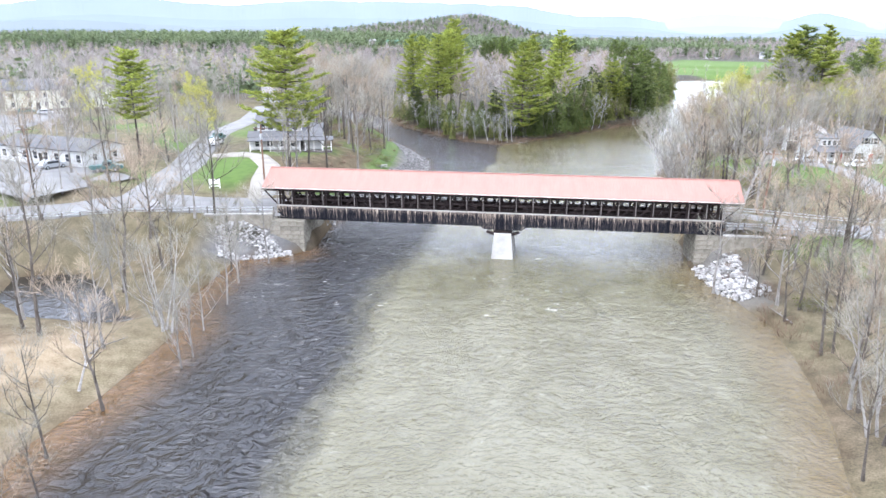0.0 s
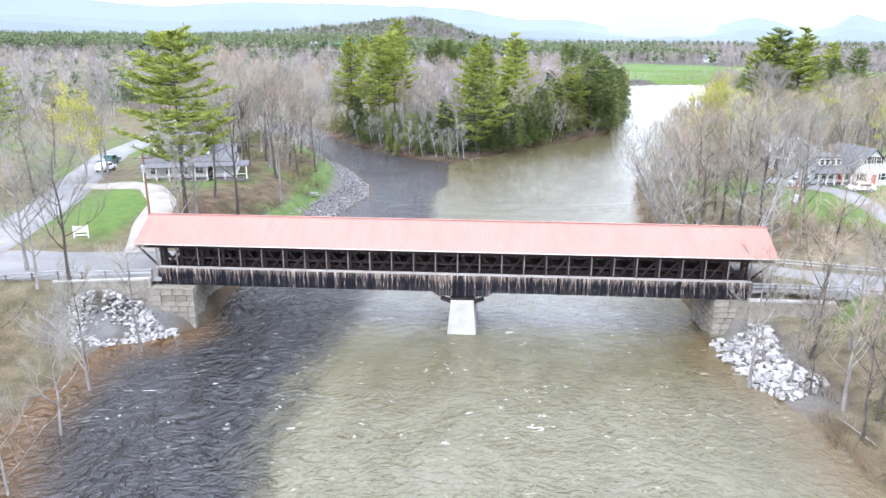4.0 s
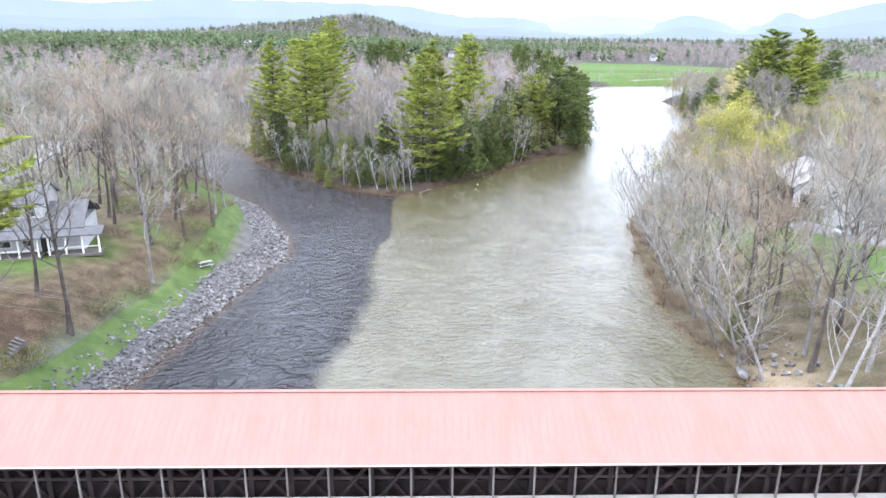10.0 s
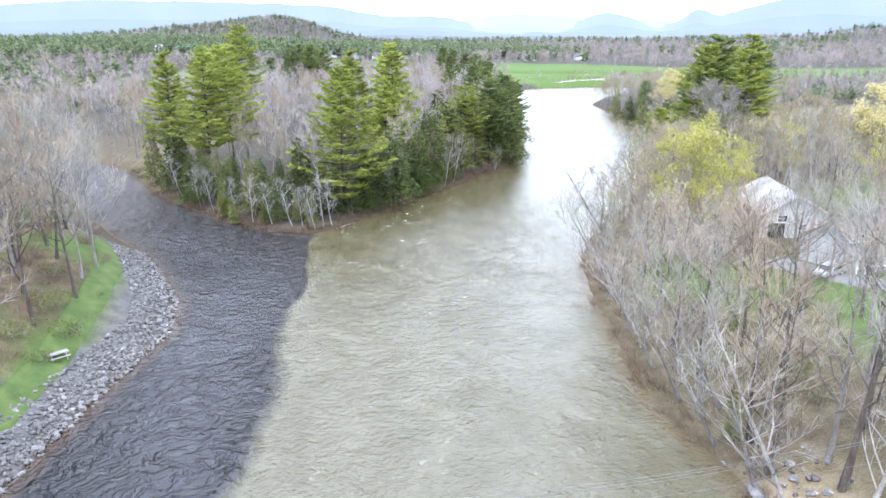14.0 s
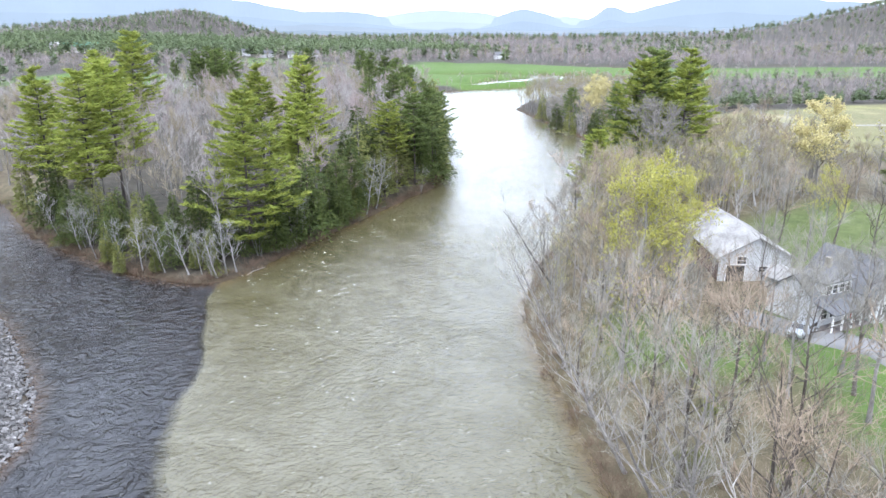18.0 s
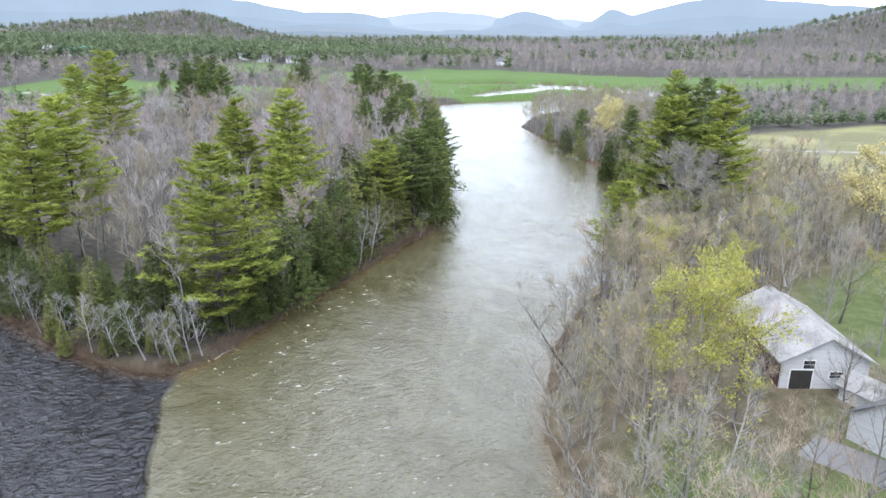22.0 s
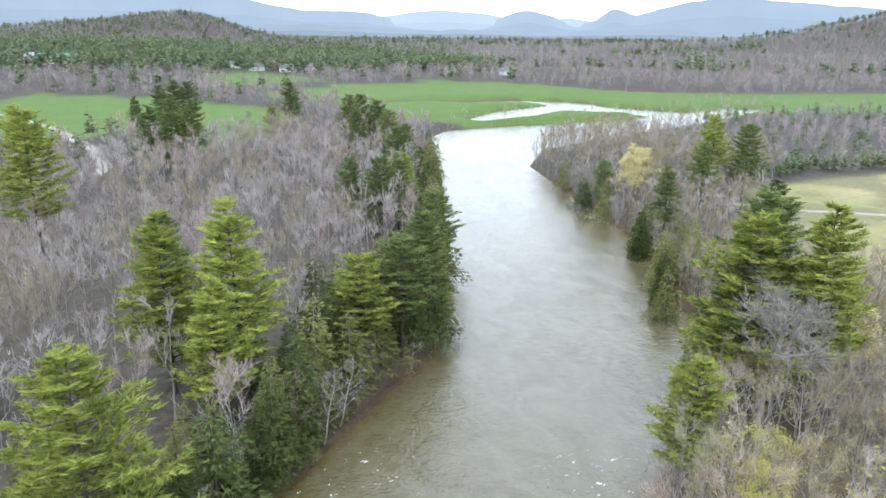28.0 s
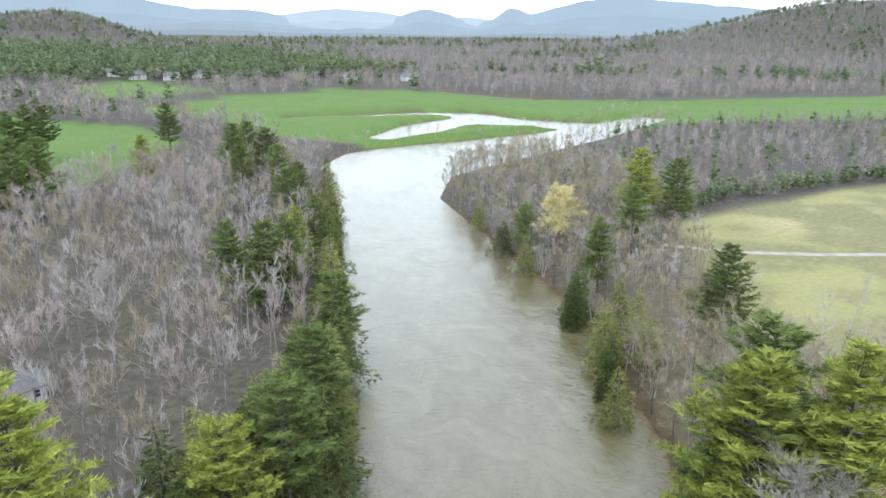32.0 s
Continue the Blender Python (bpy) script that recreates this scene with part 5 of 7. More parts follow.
LABELS = {"bare": ("bare_tree", "leafless grey broad-leaved tree with fine twigs", "tree"), "birch": ("birch_tree", "slim pale bare birch at the water's edge", "tree"),
          "dome": ("domed_tree", "broad grey domed bare tree with fine twigs", "tree"), "olive": ("hemlock_tree", "loose olive-green conifer by the river", "conifer"),
          "clump": ("multi_stem_tree", "bare many-stemmed shrubby tree on the bank", "tree"), "budding": ("budding_tree", "tree with a haze of yellowish spring buds", "tree"),
          "yellow": ("yellow_leafed_tree", "tree in fresh yellow-green spring leaf", "tree"), "cream": ("flowering_tree", "broad tree covered in cream-yellow catkins", "tree"),
          "dead": ("dead_tree", "dead dark tree leaning out over the water", "tree"), "leaning": ("leaning_tree", "bare tree leaning far out from the bank", "tree"), "pine": ("white_pine", "tall white pine with level yellow-green boughs", "pine tree"),
          "darkpine": ("white_pine", "tall dark green pine with layered boughs", "pine tree"), "hemlock": ("hemlock_tree", "dense dark green hemlock by the river", "conifer"),
          "cedar": ("cedar_tree", "small olive-green cedar on the bank", "conifer"), "shrub": ("shrub", "low brushy shrub on the bank", "shrub")}
BASE_H = {"bare0": 18, "bare1": 20, "bare2": 16, "bare3": 21, "bare4": 17, "birch0": 12, "birch1": 14, "clump0": 11, "clump1": 11, "budding0": 15, "budding1": 15,
          "yellow": 14, "cream": 16, "leaning": 15, "dead": 15, "cedar": 9, "shrub0": 2, "shrub1": 2}
for i in range(4):
    BASE_H[f"pine{i}"] = BASE_H[f"darkpine{i}"] = 25
for i in range(3):
    BASE_H[f"hemlock{i}"], BASE_H[f"farpine{i}"], BASE_H[f"farbare{i}"] = 15, 16, 14
BASE_H.update(farbud=12, dome=17, olive0=15, olive1=15, mass0=15, mass1=16, mass2=14, mass3=12, tan0=14, tan1=15, thin0=15, thin1=16)
rt = random.Random(77)
TREES = []


def plant(kind, x, y, height=None, turn=None, group="", label="", wide=1.0, z=None):
    """A tree of a kind as a thing of its own, standing on the ground."""
    nm, lab, cat = LABELS[kind.rstrip("0123456789")]
    s = (height or BASE_H[kind] * rt.uniform(0.85, 1.12)) / BASE_H[kind]
    turn = rt.uniform(0, 360) if turn is None else turn
    ob = new(nm)
    ob.empty_display_size = 0.3
    tagged(ob, label or lab, cat, group)
    for pname, me, mat, arr in KINDS[kind]:
        c = new(pname, me)
        c.parent = ob
        if pname in ("bud_haze", "leafage", "catkin_haze"):
            tagged(c, kind="stuff")
    ob.matrix_world = pose(x, y, height_at(x, y) if z is None else z, 0, 0, turn) @ Matrix.Diagonal((s * wide, s * wide, s, 1))
    TREES.append((x, y))
    return ob


def wood_stuff(name, spots, label, category="woodland"):
    """Many trees joined into one object: spots are (kind, x, y, z, height, turn)."""
    groups = {}
    for kind, x, y, z, h, turn in spots:
        s = h / BASE_H[kind]
        c, sn = math.cos(turn), math.sin(turn)
        for pname, me, mat, (v, f) in KINDS[kind]:
            m = np.array(((c * s, sn * s, 0), (-sn * s, c * s, 0), (0, 0, s)), np.float32)
            groups.setdefault((pname, mat), []).append((v @ m + np.array((x, y, z), np.float32), f))
    parent = thing(name, Matrix.Identity(4), label, category, kind="stuff")
    for (pname, mat), items in groups.items():
        vs, fs, n = [], [], 0
        for v, f in items:
            vs.append(v)
            fs.append(f + n)
            n += len(v)
        ob = new(pname, mesh_from(pname, np.concatenate(vs), np.concatenate(fs), [mat]))
        ob.parent = parent
        tagged(ob, kind="stuff")

# ---- trees that stand out, one by one ----
for kind, x, y, h in (("pine2", -26.6, 118, 25), ("pine2", -60, 135, 20), ("pine0", 21.8, 212.2, 26.5), ("pine3", 38.1, 246, 28), ("pine3", 34.5, 238, 21), ("pine1", -4.0, 237, 27), ("pine1", 0.8, 322, 33),
                      ("pine3", -13, 252, 26), ("pine1", 0.5, 245, 28.5), ("pine3", 28.7, 248, 26.5), ("darkpine0", 78.5, 318, 20.5), ("darkpine3", 85, 324, 20), ("darkpine1", 73, 326, 19), ("pine3", 91, 338, 18), ("darkpine2", 64, 252, 21), ("pine2", 56, 247, 19), ("darkpine1", 71, 264, 22), ("darkpine2", 84.5, 292, 19),
                      ("darkpine3", 28, 278, 20), ("darkpine0", 30, 529, 25), ("darkpine1", 24, 524, 23), ("darkpine2", 37, 530, 24), ("darkpine3", 12, 522, 18), ("darkpine1", 87, 525, 24),
                      ("pine1", -16, 407, 27), ("darkpine0", 107, 454, 23), ("darkpine2", 112, 446, 21), ("darkpine1", 98, 440, 24), ("darkpine0", 29, 422, 26), ("darkpine1", 36, 428, 25), ("darkpine3", 22, 419, 24),
                      ("pine3", 69, 452, 20), ("darkpine0", 95, 411, 21), ("darkpine1", 104, 400, 22), ("darkpine2", 99, 372, 20), ("darkpine1", 106, 385, 19), ("darkpine3", 100, 352, 18.5),
                      ("pine0", 103.0, 219, 28), ("pine3", 110.5, 214.5, 28.5), ("darkpine0", 108.0, 221.5, 29), ("olive1", 137.5, 271, 13), ("olive0", 134, 276, 12), ("olive0", 131, 270, 11), ("darkpine3", 150, 297, 18), ("pine1", 84.5, 206.5, 18),
                      ("darkpine0", 150, 262, 19), ("darkpine1", 172, 310, 20), ("pine2", 146, 186, 18), ("darkpine0", 150, 193, 17), ("pine1", 188, 325, 26), ("darkpine1", 195, 318, 24)):
    plant(kind, x, y, h, group="tall pines")
for kind, x, y, h in (("cream", 164, 331, 17.5), ("cream", 158.5, 325, 15), ("cream", 170, 339, 15), ("yellow", 63, 161, 18), ("yellow", 68, 165, 16), ("yellow", 141, 233, 10), ("cream", 131, 198, 20), ("budding0", 138, 205, 17), ("yellow", -52, 148, 15), ("yellow", -86, 168, 15), ("budding1", -92, 150, 14)):
    plant(kind, x, y, h)
for kind, x, y, h in (("bare3", 33.4, 80.5, 14), ("bare1", -22.1, 127.5, 22), ("bare0", -18.4, 143, 17), ("bare3", -15.5, 170.5, 15.5), ("bare0", -26.2, 121, 18), ("bare2", 44.5, 119, 18), ("bare1", 47.6, 115, 23), ("bare2", 46, 123, 20), ("bare0", 51, 112, 20), ("bare4", 53.5, 119.5, 21), ("bare0", 45, 129, 18), ("bare2", 48, 134, 18), ("bare1", 51.5, 127, 20), ("bare4", 57, 114, 18), ("bare0", 58, 124, 18), ("bare2", 49.5, 141, 17), ("bare0", 52.5, 149, 16), ("bare4", 54.5, 136, 17), ("bare2", 56, 158, 15), ("bare0", 60, 168, 15),
                      ("bare0", 49, 118, 19), ("dome", 101, 210.5, 20), ("dome", 152, 340, 13), ("bare2", 128, 236, 13), ("bare0", -35, 94.8, 13.5), ("clump1", -28.9, 67.4, 14), ("clump0", -29.4, 68.2, 13), ("bare3", -32.5, 61.6, 12), ("bare3", -35.5, 73.2, 13), ("bare1", -33.2, 97.2, 18), ("bare0", -38, 99.0, 17), ("bare2", -43, 66, 14), ("birch0", -31.1, 53.9, 9),
                      ("bare2", -40, 91, 16), ("bare0", -47, 90, 15), ("bare4", -36, 85, 15), ("bare1", -33, 80, 14), ("bare2", -55, 92, 15), ("bare4", -50, 66, 14), ("bare0", -58, 74, 14), ("bare3", -36, 72, 13),
                      ("bare1", 40.4, 68.2, 13), ("bare3", 42, 60, 13), ("bare0", 38.6, 75, 14), ("bare4", 45, 72, 15), ("bare2", 48, 80, 14), ("bare1", 52, 86, 14), ("bare3", 44, 83, 13), ("bare0", 41, 52, 14), ("bare4", 47, 58, 14),
                      ("bare2", 53, 66, 15), ("bare1", 38.2, 62, 11), ("bare3", 36.6, 56, 11), ("bare1", 60, 76, 15)):
    plant(kind, x, y, h, group="bare trees along the river", wide=1.25 if kind == "dome" else 1.0)
for kind, x, y, h in (("bare2", 68.5, 161, 13), ("bare0", 67, 145, 14), ("bare3", 74.5, 147, 15), ("bare1", 76.5, 155.5, 12), ("bare3", 72, 140, 14), ("bare0", 80.5, 143.5, 13), ("budding0", 74, 163.5, 9), ("yellow", 73.5, 169, 12), ("bare3", 66, 132, 17), ("bare1", 69, 136, 16), ("bare3", 63, 138, 14), ("bare2", 61, 146, 13), ("bare0", 92, 172, 14), ("budding1", 97, 168, 13), ("bare2", 101, 177, 13), ("budding0", 95, 181, 14), ("bare4", 107, 172, 14), ("bare0", 106, 183, 13), ("yellow", 112, 178, 11), ("bare2", 90, 178, 12), ("bare1", 100, 160, 15), ("budding1", 108, 162, 13),
                      ("budding0", 84, 188, 14), ("budding1", 92, 192, 13), ("yellow", 88, 183, 11), ("bare2", 80, 186, 14), ("bare0", 100, 190, 13), ("yellow", 108, 196, 12), ("budding0", 115, 205, 13), ("cream", 122, 216, 12)):
    plant(kind, x, y, h, group="trees round the farm")
for kind, x, y, h in (("olive0", 118, 254, 13), ("hemlock1", 122.5, 261, 14), ("olive1", 128.5, 269, 15), ("olive0", 133, 263, 11), ("hemlock0", 139.5, 291, 14), ("olive0", 147, 322, 12), ("darkpine1", 152, 330, 16), ("hemlock2", 150.5, 338, 11), ("olive1", 157, 362, 12), ("olive1", 142, 281, 12)):
    plant(kind, x, y, h, group="conifers along the far bank")
for kind, x, y, h in (("bare0", -64, 117, 15), ("bare2", -71, 118, 14), ("bare4", -79, 121, 15), ("bare1", -61, 125, 16), ("bare2", -86, 113, 14), ("bare0", -67, 108, 15), ("bare4", -92, 124, 15), ("bare1", -55, 112, 17), ("bare0", -49, 147, 16), ("bare2", -76, 140, 15),
                      ("bare1", -54, 134, 17), ("bare0", -50, 152, 17), ("bare4", -62, 158, 16)):
    plant(kind, x, y, h, group="shade trees in the village")
for kind, x, y, h in (("yellow", 80, 190, 12), ("budding1", 76, 182, 12), ("yellow", 87, 198, 11), ("budding0", 83, 194, 14)):
    plant(kind, x, y, h, group="trees round the farm")
plant("dead", 60.6, 178, 14, 176, label="dead dark tree leaning out over the water")
for x, y, h, tn in ((43.6, 124, 15, 165), (44.6, 131, 16, 190), (45.8, 138, 14, 175), (48.2, 147, 15, 200), (51.0, 157, 14, 170), (54.5, 168, 13, 185), (42.9, 118.0, 15, 205), (46.8, 128, 17, 150), (57.5, 172, 12, 160)):
    plant("leaning", x, y, h, tn, group="trees leaning over the water")
plant("leaning", 43.5, 115.5, 16, 120)
plant("leaning", 47.5, 112.5, 15, 20)
for x, y, h, tn in ((15.5, 203, 9, 240), (17, 203.6, 11, 262), (18.6, 204.8, 10, 259), (11.5, 205.4, 10, 233), (8, 208, 9, 248), (4.5, 211, 10, 283), (1.5, 215, 9, 263), (-3, 220.5, 10, 255), (-6, 226, 9, 265), (13.4, 204.6, 8, 262), (-10, 233.5, 10, 229),
                    (31, 218.5, 9, 300), (47, 233, 13, 300), (50, 236.5, 12, 310), (151, 236, 14, 40), (162, 249, 13, 60), (158, 237, 11, 10), (161.5, 235, 13, 80), (177, 253.5, 12, 0), (95, 208, 12, 120)):
    plant("birch0" if h < 10.5 else "birch1", x, y, h, tn, group="pale birches")
for x, y, h, k in ((26, 213, 12, 1), (29, 216.5, 11, 0), (33, 220, 15, 2), (40, 228, 13, 0), (44, 232, 15, 1), (53, 242, 13, 2), (58, 247, 16, 0), (66, 254, 15, 1), (71, 259, 16, 2), (75, 268, 15, 0), (78, 276, 16, 1), (83, 287, 14, 2),
                   (87, 300, 15, 0), (91, 312, 16, 1), (95, 326, 15, 2), (100, 340, 16, 0), (104, 352, 15, 1), (110, 368, 16, 2), (115, 384, 15, 0), (121, 398, 15, 1), (9, 209, 8, 2), (5, 214, 10, 0), (0, 220, 9, 1), (-5, 227, 10, 2),
                   (-12, 240, 12, 0), (-18, 252, 12, 1), (14, 213, 12, 2), (62, 256, 17, 0), (96, 218, 11, 1), (104, 230, 9, 0), (136, 288, 13, 1), (74, 274, 12, 2)):
    plant((f"hemlock{k}", "olive0", "olive1", "olive0" if x > 62 else f"hemlock{k}")[int(x * 3 + y) % 4], x, y, h * 1.1, group="hemlocks along the island shore")
for x, y, h in ((1, 212, 6), (6.5, 208.6, 5), (12.5, 206.6, 6), (-1, 217, 7), (-7, 231, 6), (45, 124, 5), (47, 127, 4), (56, 140, 4)):
    plant("cedar", x, y, h, group="small cedars")

# ---- woods that fill the banks, thinned by a spacing rule ----
CLEAR = [FIELD_A, FIELD_B, FIELD_C, FIELD_R, LAWN_L, LAWN_R, LAWN_R2, BANK_GRASS, [(-42, 134), (-18, 131), (-18, 150), (-42, 158)], [(70, 138), (112, 138), (112, 186), (72, 186)], [(-52, 100), (-60, 215), (-52, 215), (-24, 103)]]
HOUSES = [(-92, 1060, 26), (-117, 1052, 20), (-131, 224, 13), (-115, 232, 11), (-73, 131, 13), (-49, 226, 7), (-62, 262, 10), (-84, 118, 9), (-112, 160, 10), (-120, 200, 10), (-52, 158, 6), (-33, 146, 10)]
FAR_TRACK = [(-75, 640), (-57.7, 614), (-35, 568), (-16, 518), (-4, 482), (4, 440), (2, 420)]
WALKS = [(ROAD_LEFT, 6.5), (ROAD_RIGHT, 6.0), (SIDE_ROAD, 5.0), (DRIVE, 4.0), (FAR_TRACK, 6.0)]


def free_spots(poly, gap, seed, keep=1.4, clear=True):
    """Scattered places inside a polygon, on land, apart from each other, roads and clearings."""
    r = np.random.RandomState(seed)
    xs, ys = [p[0] for p in poly], [p[1] for p in poly]
    n = int((max(xs) - min(xs)) * (max(ys) - min(ys)) / (gap * gap) * 3)
    px, py = r.uniform(min(xs), max(xs), n), r.uniform(min(ys), max(ys), n)
    ok = inside(px, py, poly) & (shore_distance(px, py) > keep)
    if clear:
        for c in CLEAR:
            ok &= ~inside(px, py, c)
    for road, half in WALKS:
        ok &= line_distance(px, py, road) > half
    for hx, hy, hr in HOUSES:
        ok &= np.hypot(px - hx, py - hy) > hr
    ok &= ~((px > -27) & (px < 44) & (py > 89) & (py < 110))
    px, py = px[ok], py[ok]
    cells, out = {}, []
    for x, y in [t for t in TREES] + list(zip(px, py)):
        c = (int(x // gap), int(y // gap))
        if any((x - a) ** 2 + (y - b) ** 2 < gap * gap for i in (-1, 0, 1) for j in (-1, 0, 1) for a, b in cells.get((c[0] + i, c[1] + j), ())):
            continue
        cells.setdefault(c, []).append((x, y))
        out.append((float(x), float(y)))
    known = set((float(a), float(b)) for a, b in TREES)
    return [p for p in out if p not in known]


LEFT_NEAR = [(-27, 95), (-20, 100), (-14, 130), (-9, 160), (-12, 190), (-24, 222), (-45, 222), (-48, 160), (-30, 150), (-30, 108)]
RIGHT_NEAR = [(40, 104), (56, 103), (61, 116), (60, 140), (67, 160), (86, 182), (110, 190), (150, 190), (150, 230), (130, 262), (100, 226), (60, 180), (44, 140)]
for x, y in free_spots(LEFT_NEAR, 4.0, 3, 6.5)[:70]:
    plant(rt.choice(("bare0", "bare1", "bare3", "bare4")), x, y, rt.uniform(15, 21), group="bare trees along the river")
for x, y in [p for p in free_spots(RIGHT_NEAR, 4.9, 4) if p[1] > 152 or (p[0] < 57 and int(p[0] * 7 + p[1] * 3) % 3 == 0)][:130]:
    far = y > 165
    k = rt.choice(("bare2", "bare4", "budding0", "budding1", "bare0", "clump0", "birch1") if far else ("bare0", "bare1", "bare2", "bare3", "bare4", "clump0", "birch1"))
    plant(k, x, y, rt.uniform(12, 17) if far else rt.uniform(13, 18) if x < 60 else rt.uniform(8, 12), group="bare trees along the river")

for x, y in free_spots([(-30, 40), (-29, 88), (-40, 95), (-75, 86), (-90, 40)], 4.0, 14, 1.5, False)[:95:2]:
    plant(rt.choice(("bare0", "bare1", "bare2", "bare3", "bare4")), x, y, rt.uniform(13, 19) if x < -38 else rt.uniform(11, 15), group="bare trees along the river")
for x, y in free_spots([(30, 30), (36, 86), (50, 88), (80, 86), (80, 40)], 3.8, 15, 1.5, False)[:105]:
    plant(rt.choice(("bare0", "bare1", "bare2", "bare3", "bare4", "clump0", "birch1")), x, y, rt.uniform(11, 17), group="bare trees along the river")

# brushy trees that overhang the water's edge
def along(line, step, seed, off):
    r, out = random.Random(seed), []
    for (x0, y0), (x1, y1) in zip(line, line[1:]):
        ln = math.hypot(x1 - x0, y1 - y0)
        for i in range(max(1, int(ln / step))):
            u = (i + r.random()) / max(1, int(ln / step))
            k = r.uniform(*off)
            out.append((x0 + (x1 - x0) * u - (y1 - y0) / ln * k, y0 + (y1 - y0) * u + (x1 - x0) / ln * k))
    return out


for x, y in along(RIGHT_SHORE[6:18], 4.6, 31, (0.8, 4.0)):
    plant(rt.choice(("clump0", "clump0", "bare2", "bare4", "clump1", "budding1")), x, y, rt.uniform(7, 12), group="brushy trees at the water's edge")
for x, y in along(RIGHT_SHORE[:7], 4.0, 32, (0.8, 4.0)):
    plant(rt.choice(("clump0", "clump0", "bare2", "bare4", "clump1", "budding0")), x, y, rt.uniform(7, 11), group="brushy trees at the water's edge")
for x, y in along(ISLAND_SHORE[10:22], 5.5, 33, (0.3, 3.5)):
    plant(rt.choice(("clump0", "clump1", "bare2", "bare4", "olive1", "hemlock0")), x, y, rt.uniform(7, 13), group="brushy trees at the water's edge")

for x, y in along(ISLAND_SHORE[4:18], 3.6, 34, (1.0, 10.0)):
    plant(rt.choice(("olive0", "olive1", "hemlock0", "hemlock1", "hemlock2", "cedar", "clump0", "clump1")), x, y, rt.uniform(4, 12), group="young conifers under the island trees")
for x, y in along(LEFT_SHORE[1:8], 4.2, 71, (-6.0, -0.8)):
    plant(rt.choice(("bare0", "bare1", "bare3", "bare4")), x, y, rt.uniform(8, 14), group="bare trees along the river")
for x, y in along(RIGHT_SHORE[20:27], 4.2, 72, (0.6, 6.0)):
    plant(rt.choice(("bare0", "bare1", "bare3", "bare4")), x, y, rt.uniform(8, 14), group="bare trees along the river")
for i, (x, y, h) in enumerate(((44, 238, 14), (48, 242, 15), (52, 247, 13), (47, 235, 12), (56, 251, 15), (60, 256, 14), (41, 234, 12), (50, 251, 16), (55, 259, 14), (38, 226, 12), (33, 222, 11), (28, 222, 9), (24, 219, 8),
                               (18, 214, 9), (10, 217, 9), (6, 222, 8), (30, 230, 9), (22, 226, 8), (14, 224, 9), (34, 236, 10), (1, 226, 9), (-3, 232, 10), (64, 262, 14), (68, 268, 15), (72, 276, 14))):
    plant(("hemlock0", "olive0", "hemlock2", "olive1", "hemlock1")[i % 5], x, y, h, group="conifers inside the island edge")
ISLAND = [(16, 201), (70, 254), (100, 330), (140, 455), (130, 470), (60, 460), (0, 430), (-60, 380), (-80, 335), (-30, 280), (-16, 244)]
RIGHT_BANK = [(110, 234), (140, 262), (160, 262), (185, 300), (200, 330), (240, 345), (240, 460), (190, 440), (160, 405), (147, 340), (140, 290), (122, 248)]
rw = random.Random(9)


def fill(poly, gap, seed, keep, kinds, lo, hi, most, clear=True):
    out = []
    for x, y in free_spots(poly, gap, seed, keep, clear)[:most]:
        out.append([rw.choice(kinds), x, y, 0.0, rw.uniform(lo, hi), rw.uniform(0, 6.28)])
    zs = ground_height(np.array([o[1] for o in out]), np.array([o[2] for o in out]))
    for o, z in zip(out, zs):
        o[3] = float(z)
    return out


wood_stuff("woodland", fill(ISLAND, 5.0, 5, 2.0, ("mass0", "mass1", "mass2", "thin1", "thin0", "mass2"), 11, 19, 900), "dense leafless grey-brown woodland on the island")
RIGHT_UPPER = [(50, 149), (58, 148), (66, 162), (84, 184), (110, 190), (150, 190), (150, 230), (130, 262), (100, 226), (60, 180)]
wood_stuff("riverside_woodland", fill(RIGHT_UPPER, 2.8, 16, 1.5, ("tan0", "tan1", "mass3", "tan0"), 9, 16, 620), "tangled leafless trees on the river bank")
wood_stuff("riverside_woodland", fill(RIGHT_BANK, 3.8, 6, 1.0, ("tan0", "tan1", "mass3", "mass0", "tan1"), 9, 14, 560), "leafless and budding riverside trees")
LEFT_FAR = [(-35, 215), (-25, 228), (-50, 280), (-90, 318), (-140, 345), (-220, 360), (-320, 300), (-320, 200), (-110, 205), (-80, 235)]
wood_stuff("village_woodland", fill(LEFT_FAR, 6.4, 7, 2.0, ("thin0", "thin1", "thin0", "farpine0", "thin1", "mass3"), 14, 20, 520), "leafless woodland behind the village")
VILLAGE = [(-60, 104), (-52, 118), (-54, 140), (-62, 175), (-64, 205), (-110, 210), (-180, 250), (-230, 200), (-180, 90), (-90, 92)]
wood_stuff("village_woodland", fill(VILLAGE, 7.5, 17, 2.0, ("thin0", "thin1", "thin0", "tan1", "thin1", "mass3"), 11, 17, 240), "leafless shade trees among the village houses")
LEFT_BEHIND = [(-90, 350), (-60, 390), (0, 435), (60, 465), (36, 470), (0, 520), (-30, 515), (-130, 590), (-330, 600), (-330, 340), (-140, 365)]
wood_stuff("village_woodland", fill(LEFT_BEHIND, 7.0, 8, 2.0, ("farbare0", "farbare1", "farbare2", "farpine0", "farpine1", "farbud"), 10, 16, 900), "mixed woodland beside the green field")
RIGHT_SCRUB = [(212, 338), (250, 341), (330, 342), (420, 320), (560, 452), (470, 482), (400, 505), (330, 492), (250, 458), (195, 432)]
wood_stuff("young_woodland", fill(RIGHT_SCRUB, 6.0, 10, 1.0, ("farbare0", "farbare1", "farpine0", "farbare2", "farpine2", "farbud", "farbare1"), 6, 11, 1100), "young mixed scrub and pines beyond the field")
bend = []
